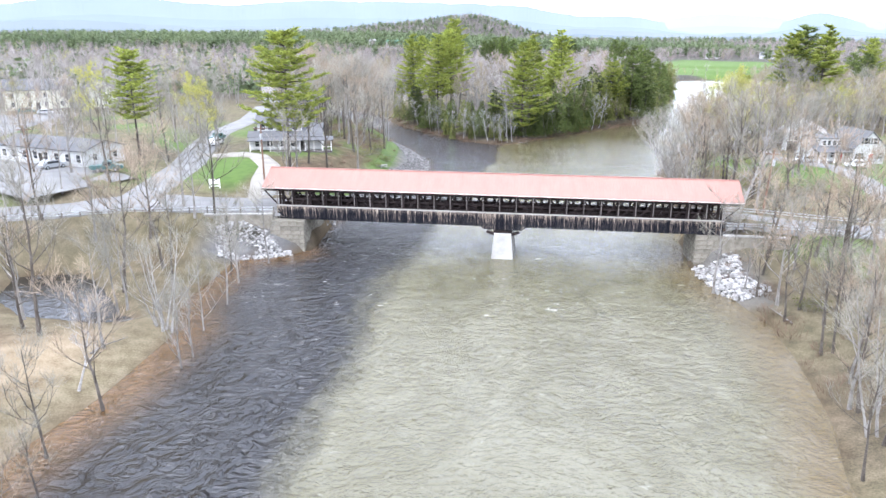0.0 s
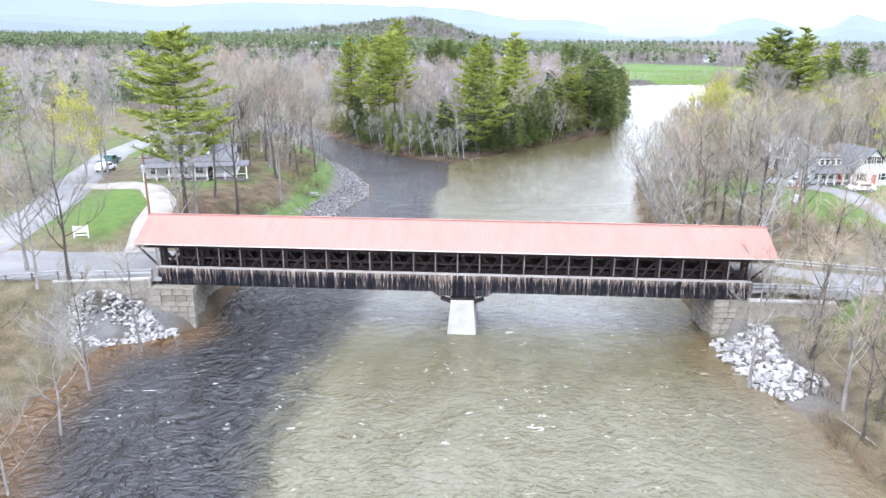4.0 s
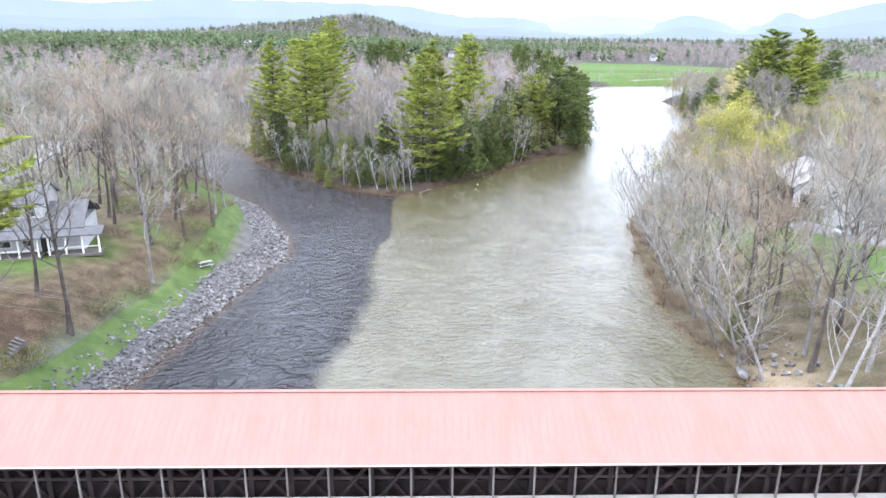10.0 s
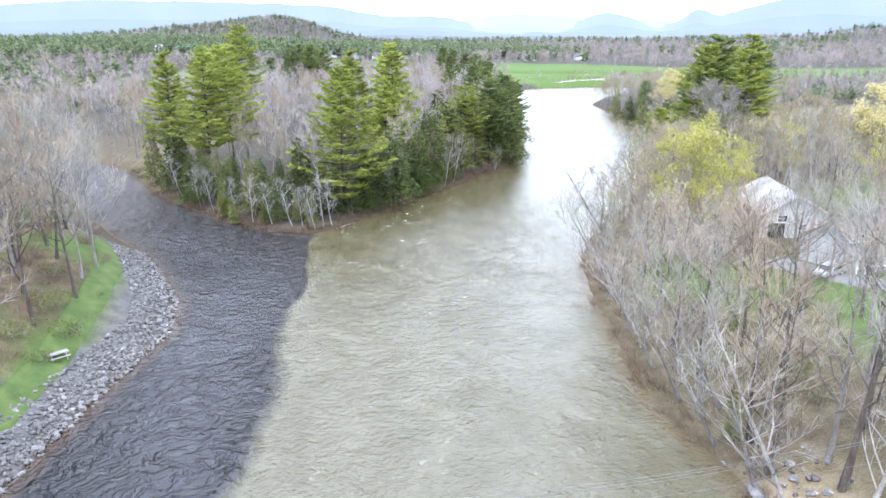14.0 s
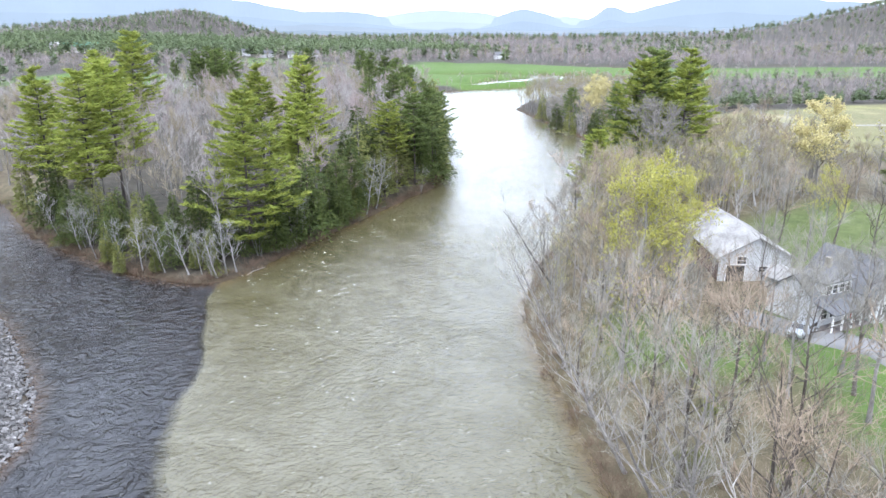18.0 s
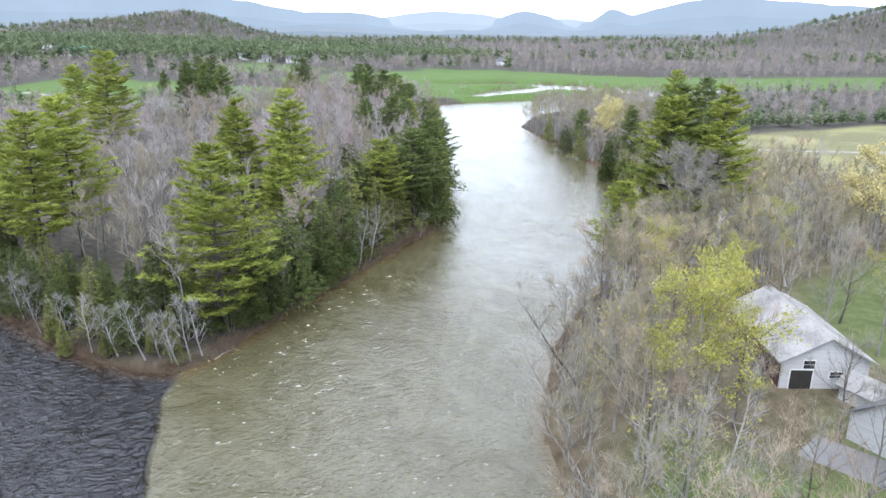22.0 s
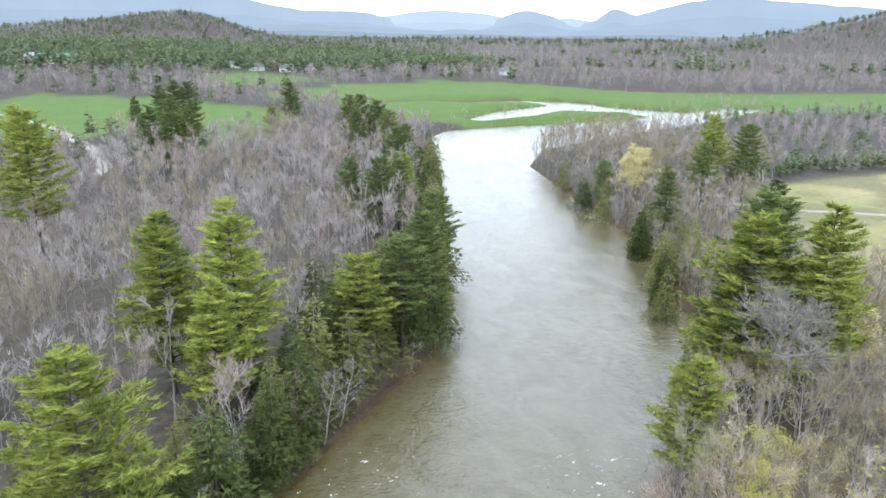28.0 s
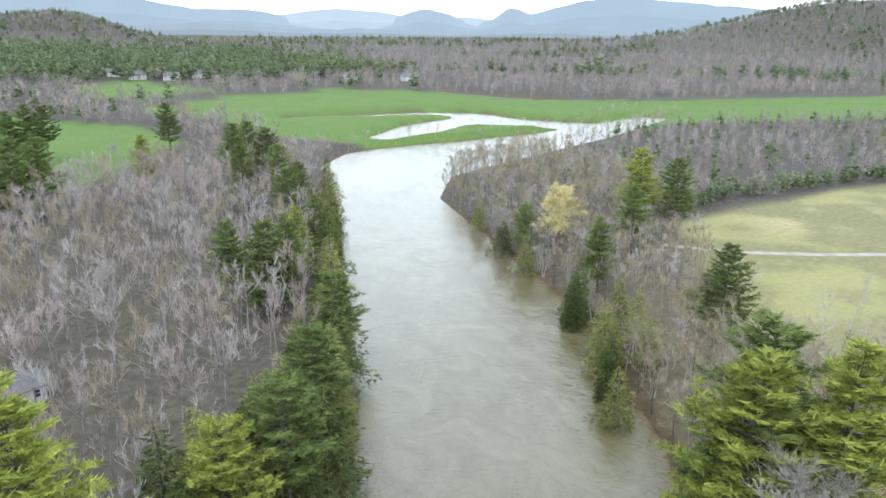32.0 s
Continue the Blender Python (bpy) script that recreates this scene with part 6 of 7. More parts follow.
for line, step, seed, off in ((FAR_SHORE[:7], 6.0, 81, (0.6, 7.0)), (LOOP[10:14], 9.0, 82, (-6.0, -0.5)), (FAR_SHORE[7:], 5.0, 83, (0.6, 8.0))):
    for x, y in along(line, step, seed, off):
        bend.append((rw.choice(("thin0", "thin1", "tan0", "tan1")), x, y, height_at(x, y), rw.uniform(5, 12), rw.uniform(0, 6.28)))
wood_stuff("riverside_woodland", bend, "thin line of bare trees round the river bend")
row = []
for i in range(150):
    u = rw.random()
    x = 208 + 190 * u
    y = 341 + 4 * math.sin(u * 5) - 12 * max(0, u - 0.6) + rw.uniform(0, 9)
    row.append((rw.choice(("farpine0", "farpine1", "farpine2")), x, y, height_at(x, y), rw.uniform(5.5, 9), rw.uniform(0, 6.28)))
wood_stuff("pine_row", row, "dense row of young pines along the field edge")

# far woods out to the hills
rf = np.random.RandomState(21)
n_far = 30000
fa, fr = np.radians(rf.uniform(-42, 84, n_far)), 330 * (2900 / 330) ** rf.uniform(0, 1, n_far) ** 0.8
fx, fy = 20 + fr * np.sin(fa), 140 + fr * np.cos(fa)
ok = (shore_distance(fx, fy) > 3) & ~inside(fx, fy, ISLAND) & ~inside(fx, fy, RIGHT_SCRUB) & ~inside(fx, fy, LEFT_BEHIND) & ~inside(fx, fy, RIGHT_BANK)
for c in CLEAR:
    ok &= ~inside(fx, fy, c)
patch = waves(fx, fy, 120.0, 3.0) + 0.6 * waves(fx, fy, 41.0, 5.0)
stand = smooth(940, 1010, fy - 0.05 * fx + 35 * patch) * smooth(520, 380, fx)
zone = np.clip(np.maximum(0.92 * stand * smooth(2300, 1700, fy), np.where(fx > 380, 0.85 * smooth(0.35, 0.75, patch), 0.10) + 0.3 * smooth(1500, 2200, fy)), 0, 1)
beyond = (fy > 560) | (fx < -150) | (fx > 420)
ok &= beyond
fx, fy, fr, zone = fx[ok][:11500], fy[ok][:11500], fr[ok][:11500], zone[ok][:11500]
fz = ground_height(fx, fy)
far_spots = []
for x, y, z, rr, zn in zip(fx, fy, fz, fr, zone):
    conifer = rw.random() < zn
    k = rw.choice(("farpine0", "farpine1", "farpine2")) if conifer else rw.choice(("farbare0", "farbare1", "farbare2", "farbare0", "farbare1", "farbare2", "farbud"))
    far_spots.append((k, float(x), float(y), float(z), rw.uniform(10, 16) * (1.25 if conifer else 1.0) * (1 + 0.4 * min(1, rr / 2500)), rw.uniform(0, 6.28)))
hx, hy = rf.normal(0, 230, 1900), rf.normal(2380, 150, 1900)
for x, y, z in zip(hx, hy, ground_height(hx, hy)):
    far_spots.append((rw.choice(("farpine0", "farpine1", "farbare0", "farbare1", "farbare2")), float(x), float(y), float(z), rw.uniform(12, 18), rw.uniform(0, 6.28)))
sx, sy = rf.uniform(-620, 430, 3400), 1000 + 620 * rf.uniform(0, 1, 3400) ** 1.4
keep_s = (np.hypot(sx + 92, sy - 1060) > 30) & (np.hypot(sx + 117, sy - 1052) > 24) & (sy > 985 + 25 * waves(sx, sy, 60.0, 2.0) + 0.05 * sx)
sx, sy = sx[keep_s], sy[keep_s]
for x, y, z in zip(sx, sy, ground_height(sx, sy)):
    far_spots.append((rw.choice(("farpine0", "farpine1", "farpine2")), float(x), float(y), float(z), rw.uniform(14, 21), rw.uniform(0, 6.28)))
rx_, ry_ = rf.normal(2050, 300, 2600), rf.normal(1380, 320, 2600)
for x, y, z in zip(rx_, ry_, ground_height(rx_, ry_)):
    far_spots.append((rw.choice(("farpine0", "farpine1", "farbare0", "farpine2", "farbare1")), float(x), float(y), float(z), rw.uniform(13, 19), rw.uniform(0, 6.28)))
wood_stuff("far_woods", far_spots, "mixed bare and evergreen woods running out to the hills")


# low tangled brush that hides the water's edge
edge = []
for line, step, seed, off in ((RIGHT_SHORE[:19], 1.5, 61, (0.1, 2.6)), (ISLAND_SHORE[4:22], 1.5, 62, (0.1, 2.4)), (RIGHT_SHORE[19:26], 1.6, 63, (0.6, 6.0))):
    for x, y in along(line, step, seed, off):
        edge.append(("shrub1", x, y, height_at(x, y), rw.uniform(0.9, 2.6), rw.uniform(0, 6.28)))
wood_stuff("shoreline_brush", edge, "low tangled brown brush along the water's edge", "brush")

# ---- rocks ----
def rock_arrays(seed, n=13):
    r = random.Random(seed)
    bm = bmesh.new()
    for i in range(n):
        d = Vector((r.gauss(0, 1), r.gauss(0, 1), r.gauss(0, 1))).normalized()
        bm.verts.new((d.x * r.uniform(0.42, 0.55), d.y * r.uniform(0.34, 0.48), d.z * r.uniform(0.26, 0.4)))
    bmesh.ops.convex_hull(bm, input=bm.verts)
    bmesh.ops.delete(bm, geom=[v for v in bm.verts if not v.link_faces], context="VERTS")
    bmesh.ops.triangulate(bm, faces=bm.faces)
    bm.verts.index_update()
    return np.array([tuple(v.co) for v in bm.verts], np.float32), np.array([[v.index for v in f.verts] for f in bm.faces], np.int32)


ROCKS = [rock_arrays(900 + i) for i in range(8)]
ROCK_MESHES = [mesh_from("rock", v, f, [M_ROCK]) for v, f in ROCKS]
PALE_ROCK_MESHES = [mesh_from("rock", v, f, [M_ROCK_PALE]) for v, f in ROCKS]


def rock_bank(label, spots, single, lift=0.2, pale=False):
    """Loose rocks: the largest as stones of their own, the small rest joined."""
    t = thing("rock_bank", Matrix.Identity(4), label, "rocks")
    r = random.Random(len(spots))
    spots = sorted(spots, key=lambda s: -s[2])
    xs, ys = np.array([s[0] for s in spots]), np.array([s[1] for s in spots])
    zs = ground_height(xs, ys)
    vs, fs, n = [], [], 0
    for i, (x, y, size) in enumerate(spots):
        e = Euler((r.uniform(-0.5, 0.5), r.uniform(-0.5, 0.5), r.uniform(0, 6.28)))
        m = Matrix.LocRotScale((x, y, float(zs[i]) + size * lift), e, (size, size, size))
        if i < single:
            ob = new("rock", (PALE_ROCK_MESHES if pale else ROCK_MESHES)[i % 8])
            ob.parent = t
            ob.matrix_local = m
        else:
            v, f = ROCKS[i % 8]
            mm = np.array(m, np.float32)
            vs.append(v @ mm[:3, :3].T + mm[:3, 3])
            fs.append(f + n)
            n += len(v)
    if vs:
        ob = new("rubble", mesh_from("rubble", np.concatenate(vs), np.concatenate(fs), [M_ROCK_PALE_I if pale else M_ROCK_I]))
        ob.parent = t
        tagged(ob, kind="stuff")


def band(line, lo, hi, count, seed, small, big):
    r, out = random.Random(seed), []
    seg = [math.hypot(b[0] - a[0], b[1] - a[1]) for a, b in zip(line, line[1:])]
    for _ in range(count):
        u = r.uniform(0, sum(seg))
        k = 0
        while u > seg[k] and k < len(seg) - 1:
            u -= seg[k]
            k += 1
        (x0, y0), (x1, y1) = line[k], line[k + 1]
        d = r.uniform(lo, hi)
        out.append((x0 + (x1 - x0) * u / seg[k] - (y1 - y0) / seg[k] * d, y0 + (y1 - y0) * u / seg[k] + (x1 - x0) / seg[k] * d, small + (big - small) * r.random() ** 2.2))
    return out


rock_bank("grey quarried boulders armouring the curved grassy river bank", band(LEFT_SHORE[10:19], -0.5, 4.9, 5000, 41, 0.34, 0.8), 290)
rock_bank("pale broken rocks heaped against the stone abutment", [q for q in band([(-31.0, 91.4), (-28.4, 92.6), (-24.0, 93.7), (-21.6, 95.2)], -0.5, 4.9, 1250, 42, 0.3, 0.85) if q[1] < 96.9 - 0.07 * (q[0] + 25) and (q[0] < -25.3 or q[1] < 96.2)], 160, 0.35, True)
rock_bank("pale broken rocks on the bank below the abutment", band([(34.6, 90.9), (34.0, 87), (34.2, 80.5), (36.0, 77)], -0.4, 4.6, 640, 43, 0.35, 1.25) + band([(36.4, 101), (36.0, 98.4)], -0.3, 2.5, 60, 46, 0.4, 0.9), 120, 0.2, True)
rock_bank("scattered stones along the muddy bank", band([(42.3, 122), (42, 115), (38, 108)], -0.3, 7, 90, 44, 0.35, 1.2), 40)
rock_bank("wave-washed rocks breaking the surface by the island", band([(19, 202.6), (34, 215.2), (50, 229.4)], -0.6, -3.0, 40, 45, 0.4, 0.9), 40)
rock_bank("one rounded greenish boulder at the muddy water's edge", [(42.6, 117.6, 2.0)], 1, 0.1)
rock_bank("one boulder awash in the current", [(78, 213, 1.6), (79.4, 213.6, 1.1), (76.8, 212.2, 0.9)], 3)

# brush and shrubs on the banks
for x, y in free_spots([(-27, 112), (-17, 130), (-15, 150), (-12, 178), (-20, 200), (-36, 200), (-36, 160), (-25, 152), (-24, 134)], 2.6, 51, 6.5, False)[:70]:
    plant(rt.choice(("shrub0", "shrub1", "shrub1")), x, y, rt.uniform(1.2, 2.6), group="brush on the bank")
for x, y in free_spots([(36, 100), (50, 104), (70, 112), (70, 150), (48, 150), (42, 125)], 3.0, 52, 1.0, False)[:55]:
    plant(rt.choice(("shrub0", "shrub1", "shrub1")), x, y, rt.uniform(1.0, 2.4), group="brush on the bank")
for x, y in free_spots([(30, 40), (36, 60), (37, 86), (60, 86), (60, 40)], 3.4, 53, 0.6, False)[:40]:
    plant(rt.choice(("shrub0", "shrub1", "cedar")), x, y, rt.uniform(1.2, 2.6), group="brush on the bank")
for x, y in along(ISLAND_SHORE[3:21], 4.2, 54, (0.1, 2.2)):
    plant(rt.choice(("shrub0", "shrub1", "shrub1")), x, y, rt.uniform(1.2, 2.4), group="brush on the bank")
for x, y in along(LEFT_SHORE[2:8], 4.5, 55, (-3.0, -0.6))[:16]:
    plant("shrub1", x, y, rt.uniform(0.9, 1.8), group="brush on the bank")


# ---- buildings ----
def gable_roof(bm_x0, x1, y0, y1, eave, ridge, along_x=True, over=0.4, thick=0.16):
    """Two slabs meeting at a ridge."""
    out = []
    if along_x:
        m = (y0 + y1) / 2
        for a in (y0 - over, y1 + over):
            k = (ridge - eave) / (m - y0)
            e = eave - over * k
            out.append(prism([(a, e), (m, ridge), (m, ridge + thick), (a, e + thick)], "x", bm_x0 - over, x1 + over))
    else:
        m = (bm_x0 + x1) / 2
        for a in (bm_x0 - over, x1 + over):
            k = (ridge - eave) / (m - bm_x0)
            e = eave - over * k
            out.append(prism([(a, e), (m, ridge), (m, ridge + thick), (a, e + thick)], "y", y0 - over, y1 + over))
    return out


def wall_block(x0, x1, y0, y1, z0, eave, ridge=None, along_x=True):
    bm = bmesh.new()
    if ridge is None:
        return add_box(bm, x0, x1, y0, y1, z0, eave)
    if along_x:
        return add_prism(bm, [(y0, z0), (y1, z0), (y1, eave), ((y0 + y1) / 2, ridge), (y0, eave)], "x", x0, x1)
    return add_prism(bm, [(x0, z0), (x1, z0), (x1, eave), ((x0 + x1) / 2, ridge), (x0, eave)], "y", y0, y1)


def window(parent, x, y, z, w, h, face="y-", mat=None):
    """A framed window with two sashes set on a wall."""
    turn = {"y-": 0, "x+": 90, "y+": 180, "x-": -90}[face]
    fr = part("window", box(-w / 2 - 0.09, w / 2 + 0.09, -0.05, 0.03, -h / 2 - 0.09, h / 2 + 0.09), M_TRIM, parent)
    fr.matrix_local = pose(x, y, z, 0, 0, turn)
    part("pane", box(-w / 2, w / 2, -0.065, -0.052, 0.03, h / 2), M_GLASS, fr)
    part("pane", box(-w / 2, w / 2, -0.065, -0.052, -h / 2, -0.03), M_GLASS, fr)
    return fr


def door(parent, x, y, z, w, h, mat, face="y-", label=""):
    turn = {"y-": 0, "x+": 90, "y+": 180, "x-": -90}[face]
    d = part("door", box(-w / 2, w / 2, -0.06, 0.02, 0, h), mat, parent, label)
    d.matrix_local = pose(x, y, z, 0, 0, turn)
    part("door_frame", box(-w / 2 - 0.12, w / 2 + 0.12, -0.05, 0.01, 0, h + 0.12), M_TRIM, d)


def porch(parent, x0, x1, y0, y1, top, roof_low, posts, mat_roof):
    part("porch_floor", box(x0, x1, y0, y1, 0, 0.35), M_POST, parent)
    part("porch_roof", prism([(y0 - 0.3, roof_low), (y1, top), (y1, top + 0.14), (y0 - 0.3, roof_low + 0.14)], "x", x0 - 0.3, x1 + 0.3), mat_roof, parent)
    for i in range(posts):
        x = x0 + 0.15 + (x1 - x0 - 0.3) * i / (posts - 1)
        part("porch_post", box(x - 0.09, x + 0.09, y0 + 0.05, y0 + 0.23, 0.35, roof_low + 0.05), M_TRIM, parent)
    part("porch_rail", box(x0 + 0.1, x1 - 0.1, y0 + 0.1, y0 + 0.16, 1.1, 1.2), M_TRIM, parent)


# grey-roofed house above the rocky bank
hz = 6.9
lh = thing("house", pose(-40.2, 140.2, hz, 0, 0, 7), "white two-storey house with grey roofs and a long porch", "house")
part("lower_wall", wall_block(0, 14.5, 3, 12, 0, 3.1), M_WHITE_WALL, lh)
part("upper_wall", wall_block(1.5, 10.5, 4.2, 11, 3.1, 5.9, 7.6, True), M_WHITE_WALL, lh)
for bm in gable_roof(1.5, 10.5, 4.2, 11, 5.9, 7.6, True):
    part("roof_slope", bm, M_SHINGLE, lh)
part("lower_roof", prism([(2.4, 3.0), (4.3, 4.0), (4.3, 4.15), (2.4, 3.15)], "x", -0.4, 15), M_SHINGLE, lh)
part("lower_roof", prism([(12.4, 3.0), (10.9, 4.0), (10.9, 4.15), (12.4, 3.15)], "x", -0.4, 15), M_SHINGLE, lh)
for bm in gable_roof(10.6, 14.5, 3, 12, 3.1, 5.2, True):
    part("wing_roof", bm, M_SHINGLE, lh)
for i in range(5):
    window(lh, 2.6 + 1.65 * i, 4.18, 4.95, 1.0, 1.25)
for i in range(4):
    window(lh, 1.6 + 2.4 * i, 2.98, 1.8, 1.1, 1.4)
door(lh, 10.6, 2.98, 0.3, 1.0, 2.1, M_DARK_DOOR)
porch(lh, 0.2, 10.5, 0.6, 3, 3.05, 2.5, 6, M_SHINGLE)
porch(lh, 11.2, 16.8, 1.0, 3, 3.0, 2.5, 4, M_SHINGLE)

# white barn with a pale roof
bz = 4.4
bang = math.degrees(math.atan2(-2.9, 7.0))
barn = thing("barn", pose(78.9, 165.6, bz, 0, 0, bang), "white timber barn with a pale metal roof and dark open door", "barn")
part("wall", wall_block(0, 9.5, 0, 16, -0.5, 3.6, 6.2, False), M_WHITE_WALL, barn)
for bm in gable_roof(0, 9.5, 0, 16, 3.6, 6.2, False, 0.6):
    part("roof_slope", bm, M_WHITE_ROOF, barn)
door(barn, 2.2, -0.03, 0, 2.4, 2.3, M_DARK_DOOR, label="dark open barn door")
window(barn, 2.9, -0.03, 3.0, 1.2, 0.95)
window(barn, 6.0, -0.03, 1.8, 1.4, 0.7)
part("side_panel", box(-0.06, 0.0, 0.3, 15.8, 0.0, 3.3), M_BARN_SIDE, barn, "dark red-brown open barn side")
# white farmhouse with porch and dormer
fh = thing("house", pose(80.3, 146.8, 4.3, 0, 0, 6), "white clapboard farmhouse with grey shingle roof and red doors", "house")
part("main_wall", wall_block(5.2, 12.2, 0, 9.5, -0.4, 3.6, 6.8, False), M_WHITE_WALL, fh)
for bm in gable_roof(5.2, 12.2, 0, 9.5, 3.6, 6.8, False):
    part("roof_slope", bm, M_SHINGLE, fh)
part("side_wall", wall_block(-2.0, 5.2, 2.2, 9.0, -0.4, 3.0, 5.6, True), M_WHITE_WALL, fh)
for bm in gable_roof(-2.0, 5.2, 2.2, 9.0, 3.0, 5.6, True):
    part("roof_slope", bm, M_SHINGLE, fh)
part("dormer_wall", box(-0.6, 4.4, 2.9, 5.4, 3.2, 5.1), M_WHITE_WALL, fh)
part("dormer_roof", prism([(2.6, 5.05), (5.7, 5.6), (5.7, 5.72), (2.6, 5.17)], "x", -0.9, 4.7), M_SHINGLE, fh)
for x in (0.3, 1.4, 2.6, 3.7):
    window(fh, x, 2.88, 4.2, 0.7, 0.95)
for x, z in ((7.6, 4.9), (9.6, 4.9), (6.6, 1.8), (11.1, 1.8)):
    window(fh, x, -0.03, z, 0.85, 1.25)
    for sx in (-0.72, 0.72):
        part("shutter", box(x + sx - 0.16, x + sx + 0.16, -0.07, -0.02, z - 0.65, z + 0.65), M_DARK_DOOR, fh)
door(fh, 9.2, -0.03, 0.1, 1.0, 2.1, M_RED_DOOR, label="red front door")
porch(fh, -2.0, 5.0, 0.2, 2.2, 3.1, 2.5, 5, M_SHINGLE)
door(fh, 4.0, 2.18, 0.3, 0.95, 2.05, M_RED_DOOR, label="red porch door")
for x in (-0.9, 0.6, 2.1):
    window(fh, x, 2.17, 1.8, 0.9, 1.2)
part("chimney", box(3.4, 4.0, 5.4, 6.0, 5.0, 6.9), M_STONE, fh)
part("link_wing", wall_block(4.4, 7.2, 9.5, 14.4, -0.4, 2.0, 3.2, False), M_WHITE_WALL, fh)
for bm in gable_roof(4.4, 7.2, 9.5, 14.4, 2.0, 3.2, False):
    part("link_roof", bm, M_WHITE_ROOF, fh)


def plain_house(x, y, z, turn, w, d, eave, ridge, mat, roof, label, rows=2, cols=4):
    t = thing("house", pose(x, y, z, 0, 0, turn), label, "house")
    part("wall", wall_block(-w / 2, w / 2, -d / 2, d / 2, -0.8, eave, ridge, True), mat, t)
    for bm in gable_roof(-w / 2, w / 2, -d / 2, d / 2, eave, ridge, True):
        part("roof_slope", bm, roof, t)
    for r_ in range(rows):
        for c in range(cols):
            window(t, -w / 2 + (c + 0.5) * w / cols, -d / 2 - 0.03, 1.6 + 2.7 * r_, 1.0, 1.3)
    for c in range(2):
        window(t, w / 2 + 0.03, -d / 4 + c * d / 2, 1.7, 0.9, 1.2, "x+")
    door(t, 0, -d / 2 - 0.03, 0, 1.0, 2.1, M_DARK_DOOR)
    return t


plain_house(-131, 224, height_at(-131, 224), 30, 18, 10, 6.0, 9.0, M_CREAM_WALL, M_SHINGLE, "cream two-storey house with a grey roof by the car park")
plain_house(-115, 232, height_at(-115, 232), -60, 12, 9, 5.8, 8.6, M_CREAM_WALL, M_SHINGLE, "cream gabled house with a grey roof", 2, 3)
plain_house(-73, 131, height_at(-73, 131), -22, 22, 9, 3.0, 4.4, M_WHITE_WALL, M_SHINGLE, "long low white building with a grey roof", 1, 8)
plain_house(-49, 226, height_at(-49, 226), 10, 10, 7, 3.0, 5.0, M_TIMBER, M_SHINGLE, "small dark red shed among the trees", 1, 2)
plain_house(-62, 262, height_at(-62, 262), 15, 14, 9, 3.5, 6.0, M_WHITE_WALL, M_WHITE_ROOF, "white house with a pale roof behind the bare trees", 1, 4)
plain_house(32, 300, height_at(32, 300), 25, 9, 6, 2.8, 4.6, M_WHITE_WALL, M_SHINGLE, "small house in the island woods", 1, 3)
gb = plain_house(-92, 1060, height_at(-92, 1060), 5, 40, 16, 6.5, 11.5, M_WHITE_WALL, M_GREEN_ROOF, "large white barn with a green metal roof", 1, 8)
plain_house(-117, 1052, height_at(-117, 1052), 80, 24, 16, 6.5, 12.0, M_WHITE_WALL, M_WHITE_ROOF, "white gabled barn wing beside the green roof", 1, 3)
for x, y, tn in ((118, 1000, 10), (150, 985, -8), (185, 1015, 20), (95, 1040, 0), (330, 930, 15), (390, 905, -12)):
    plain_house(x, y, height_at(x, y), tn, 16, 10, 5, 8.5, M_WHITE_WALL, M_SHINGLE, "distant white farmhouse beyond the field", 2, 3)


# ---- vehicles ----
def car(x, y, turn, paint, label, kind="car"):
    t = thing(kind, pose(x, y, height_at(x, y) + 0.08, 0, 0, turn), label, "car")
    side = [(-2.2, 0.35), (2.2, 0.35), (2.25, 0.8), (1.25, 0.95), (0.75, 1.5), (-1.5, 1.55), (-2.1, 1.0), (-2.25, 0.8)] if kind == "car" else \
           [(-2.7, 0.45), (2.6, 0.45), (2.65, 1.0), (1.5, 1.15), (1.0, 1.75), (-0.5, 1.8), (-0.6, 1.15), (-2.7, 1.1)]
    bm = prism(side, "y", -0.88, 0.88)
    bmesh.ops.bevel(bm, geom=list(bm.edges), offset=0.08, segments=2, affect="EDGES")
    part("body", bm, paint, t)
    top = 1.42 if kind == "car" else 1.66
    part("side_glass", box(-1.3 if kind == "car" else -0.4, 0.7, -0.9, 0.9, 1.02, top), M_GLASS, t)
    part("windscreen", beam((0.84, 0, 1.46), (1.22, 0, 1.0), 1.5, 0.04), M_GLASS, t)
    for wx_ in (-1.4, 1.4):
        for wy_ in (-0.82, 0.82):
            w_ = part("wheel", bm_mesh("wheel", cyl((0, 0), 0.34, 0.34, -0.11, 0.11, 14), M_TYRE), None, t)
            w_.matrix_local = pose(wx_, wy_, 0.34, 90, 0, 0)
            part("rim", bm_mesh("rim", cyl((0, 0), 0.2, 0.2, -0.125, 0.125, 10), M_STEEL), None, w_)
    for hy in (-0.6, 0.6):
        part("headlight", box(2.14, 2.27, hy - 0.18, hy + 0.18, 0.62, 0.78), M_TRIM, t)


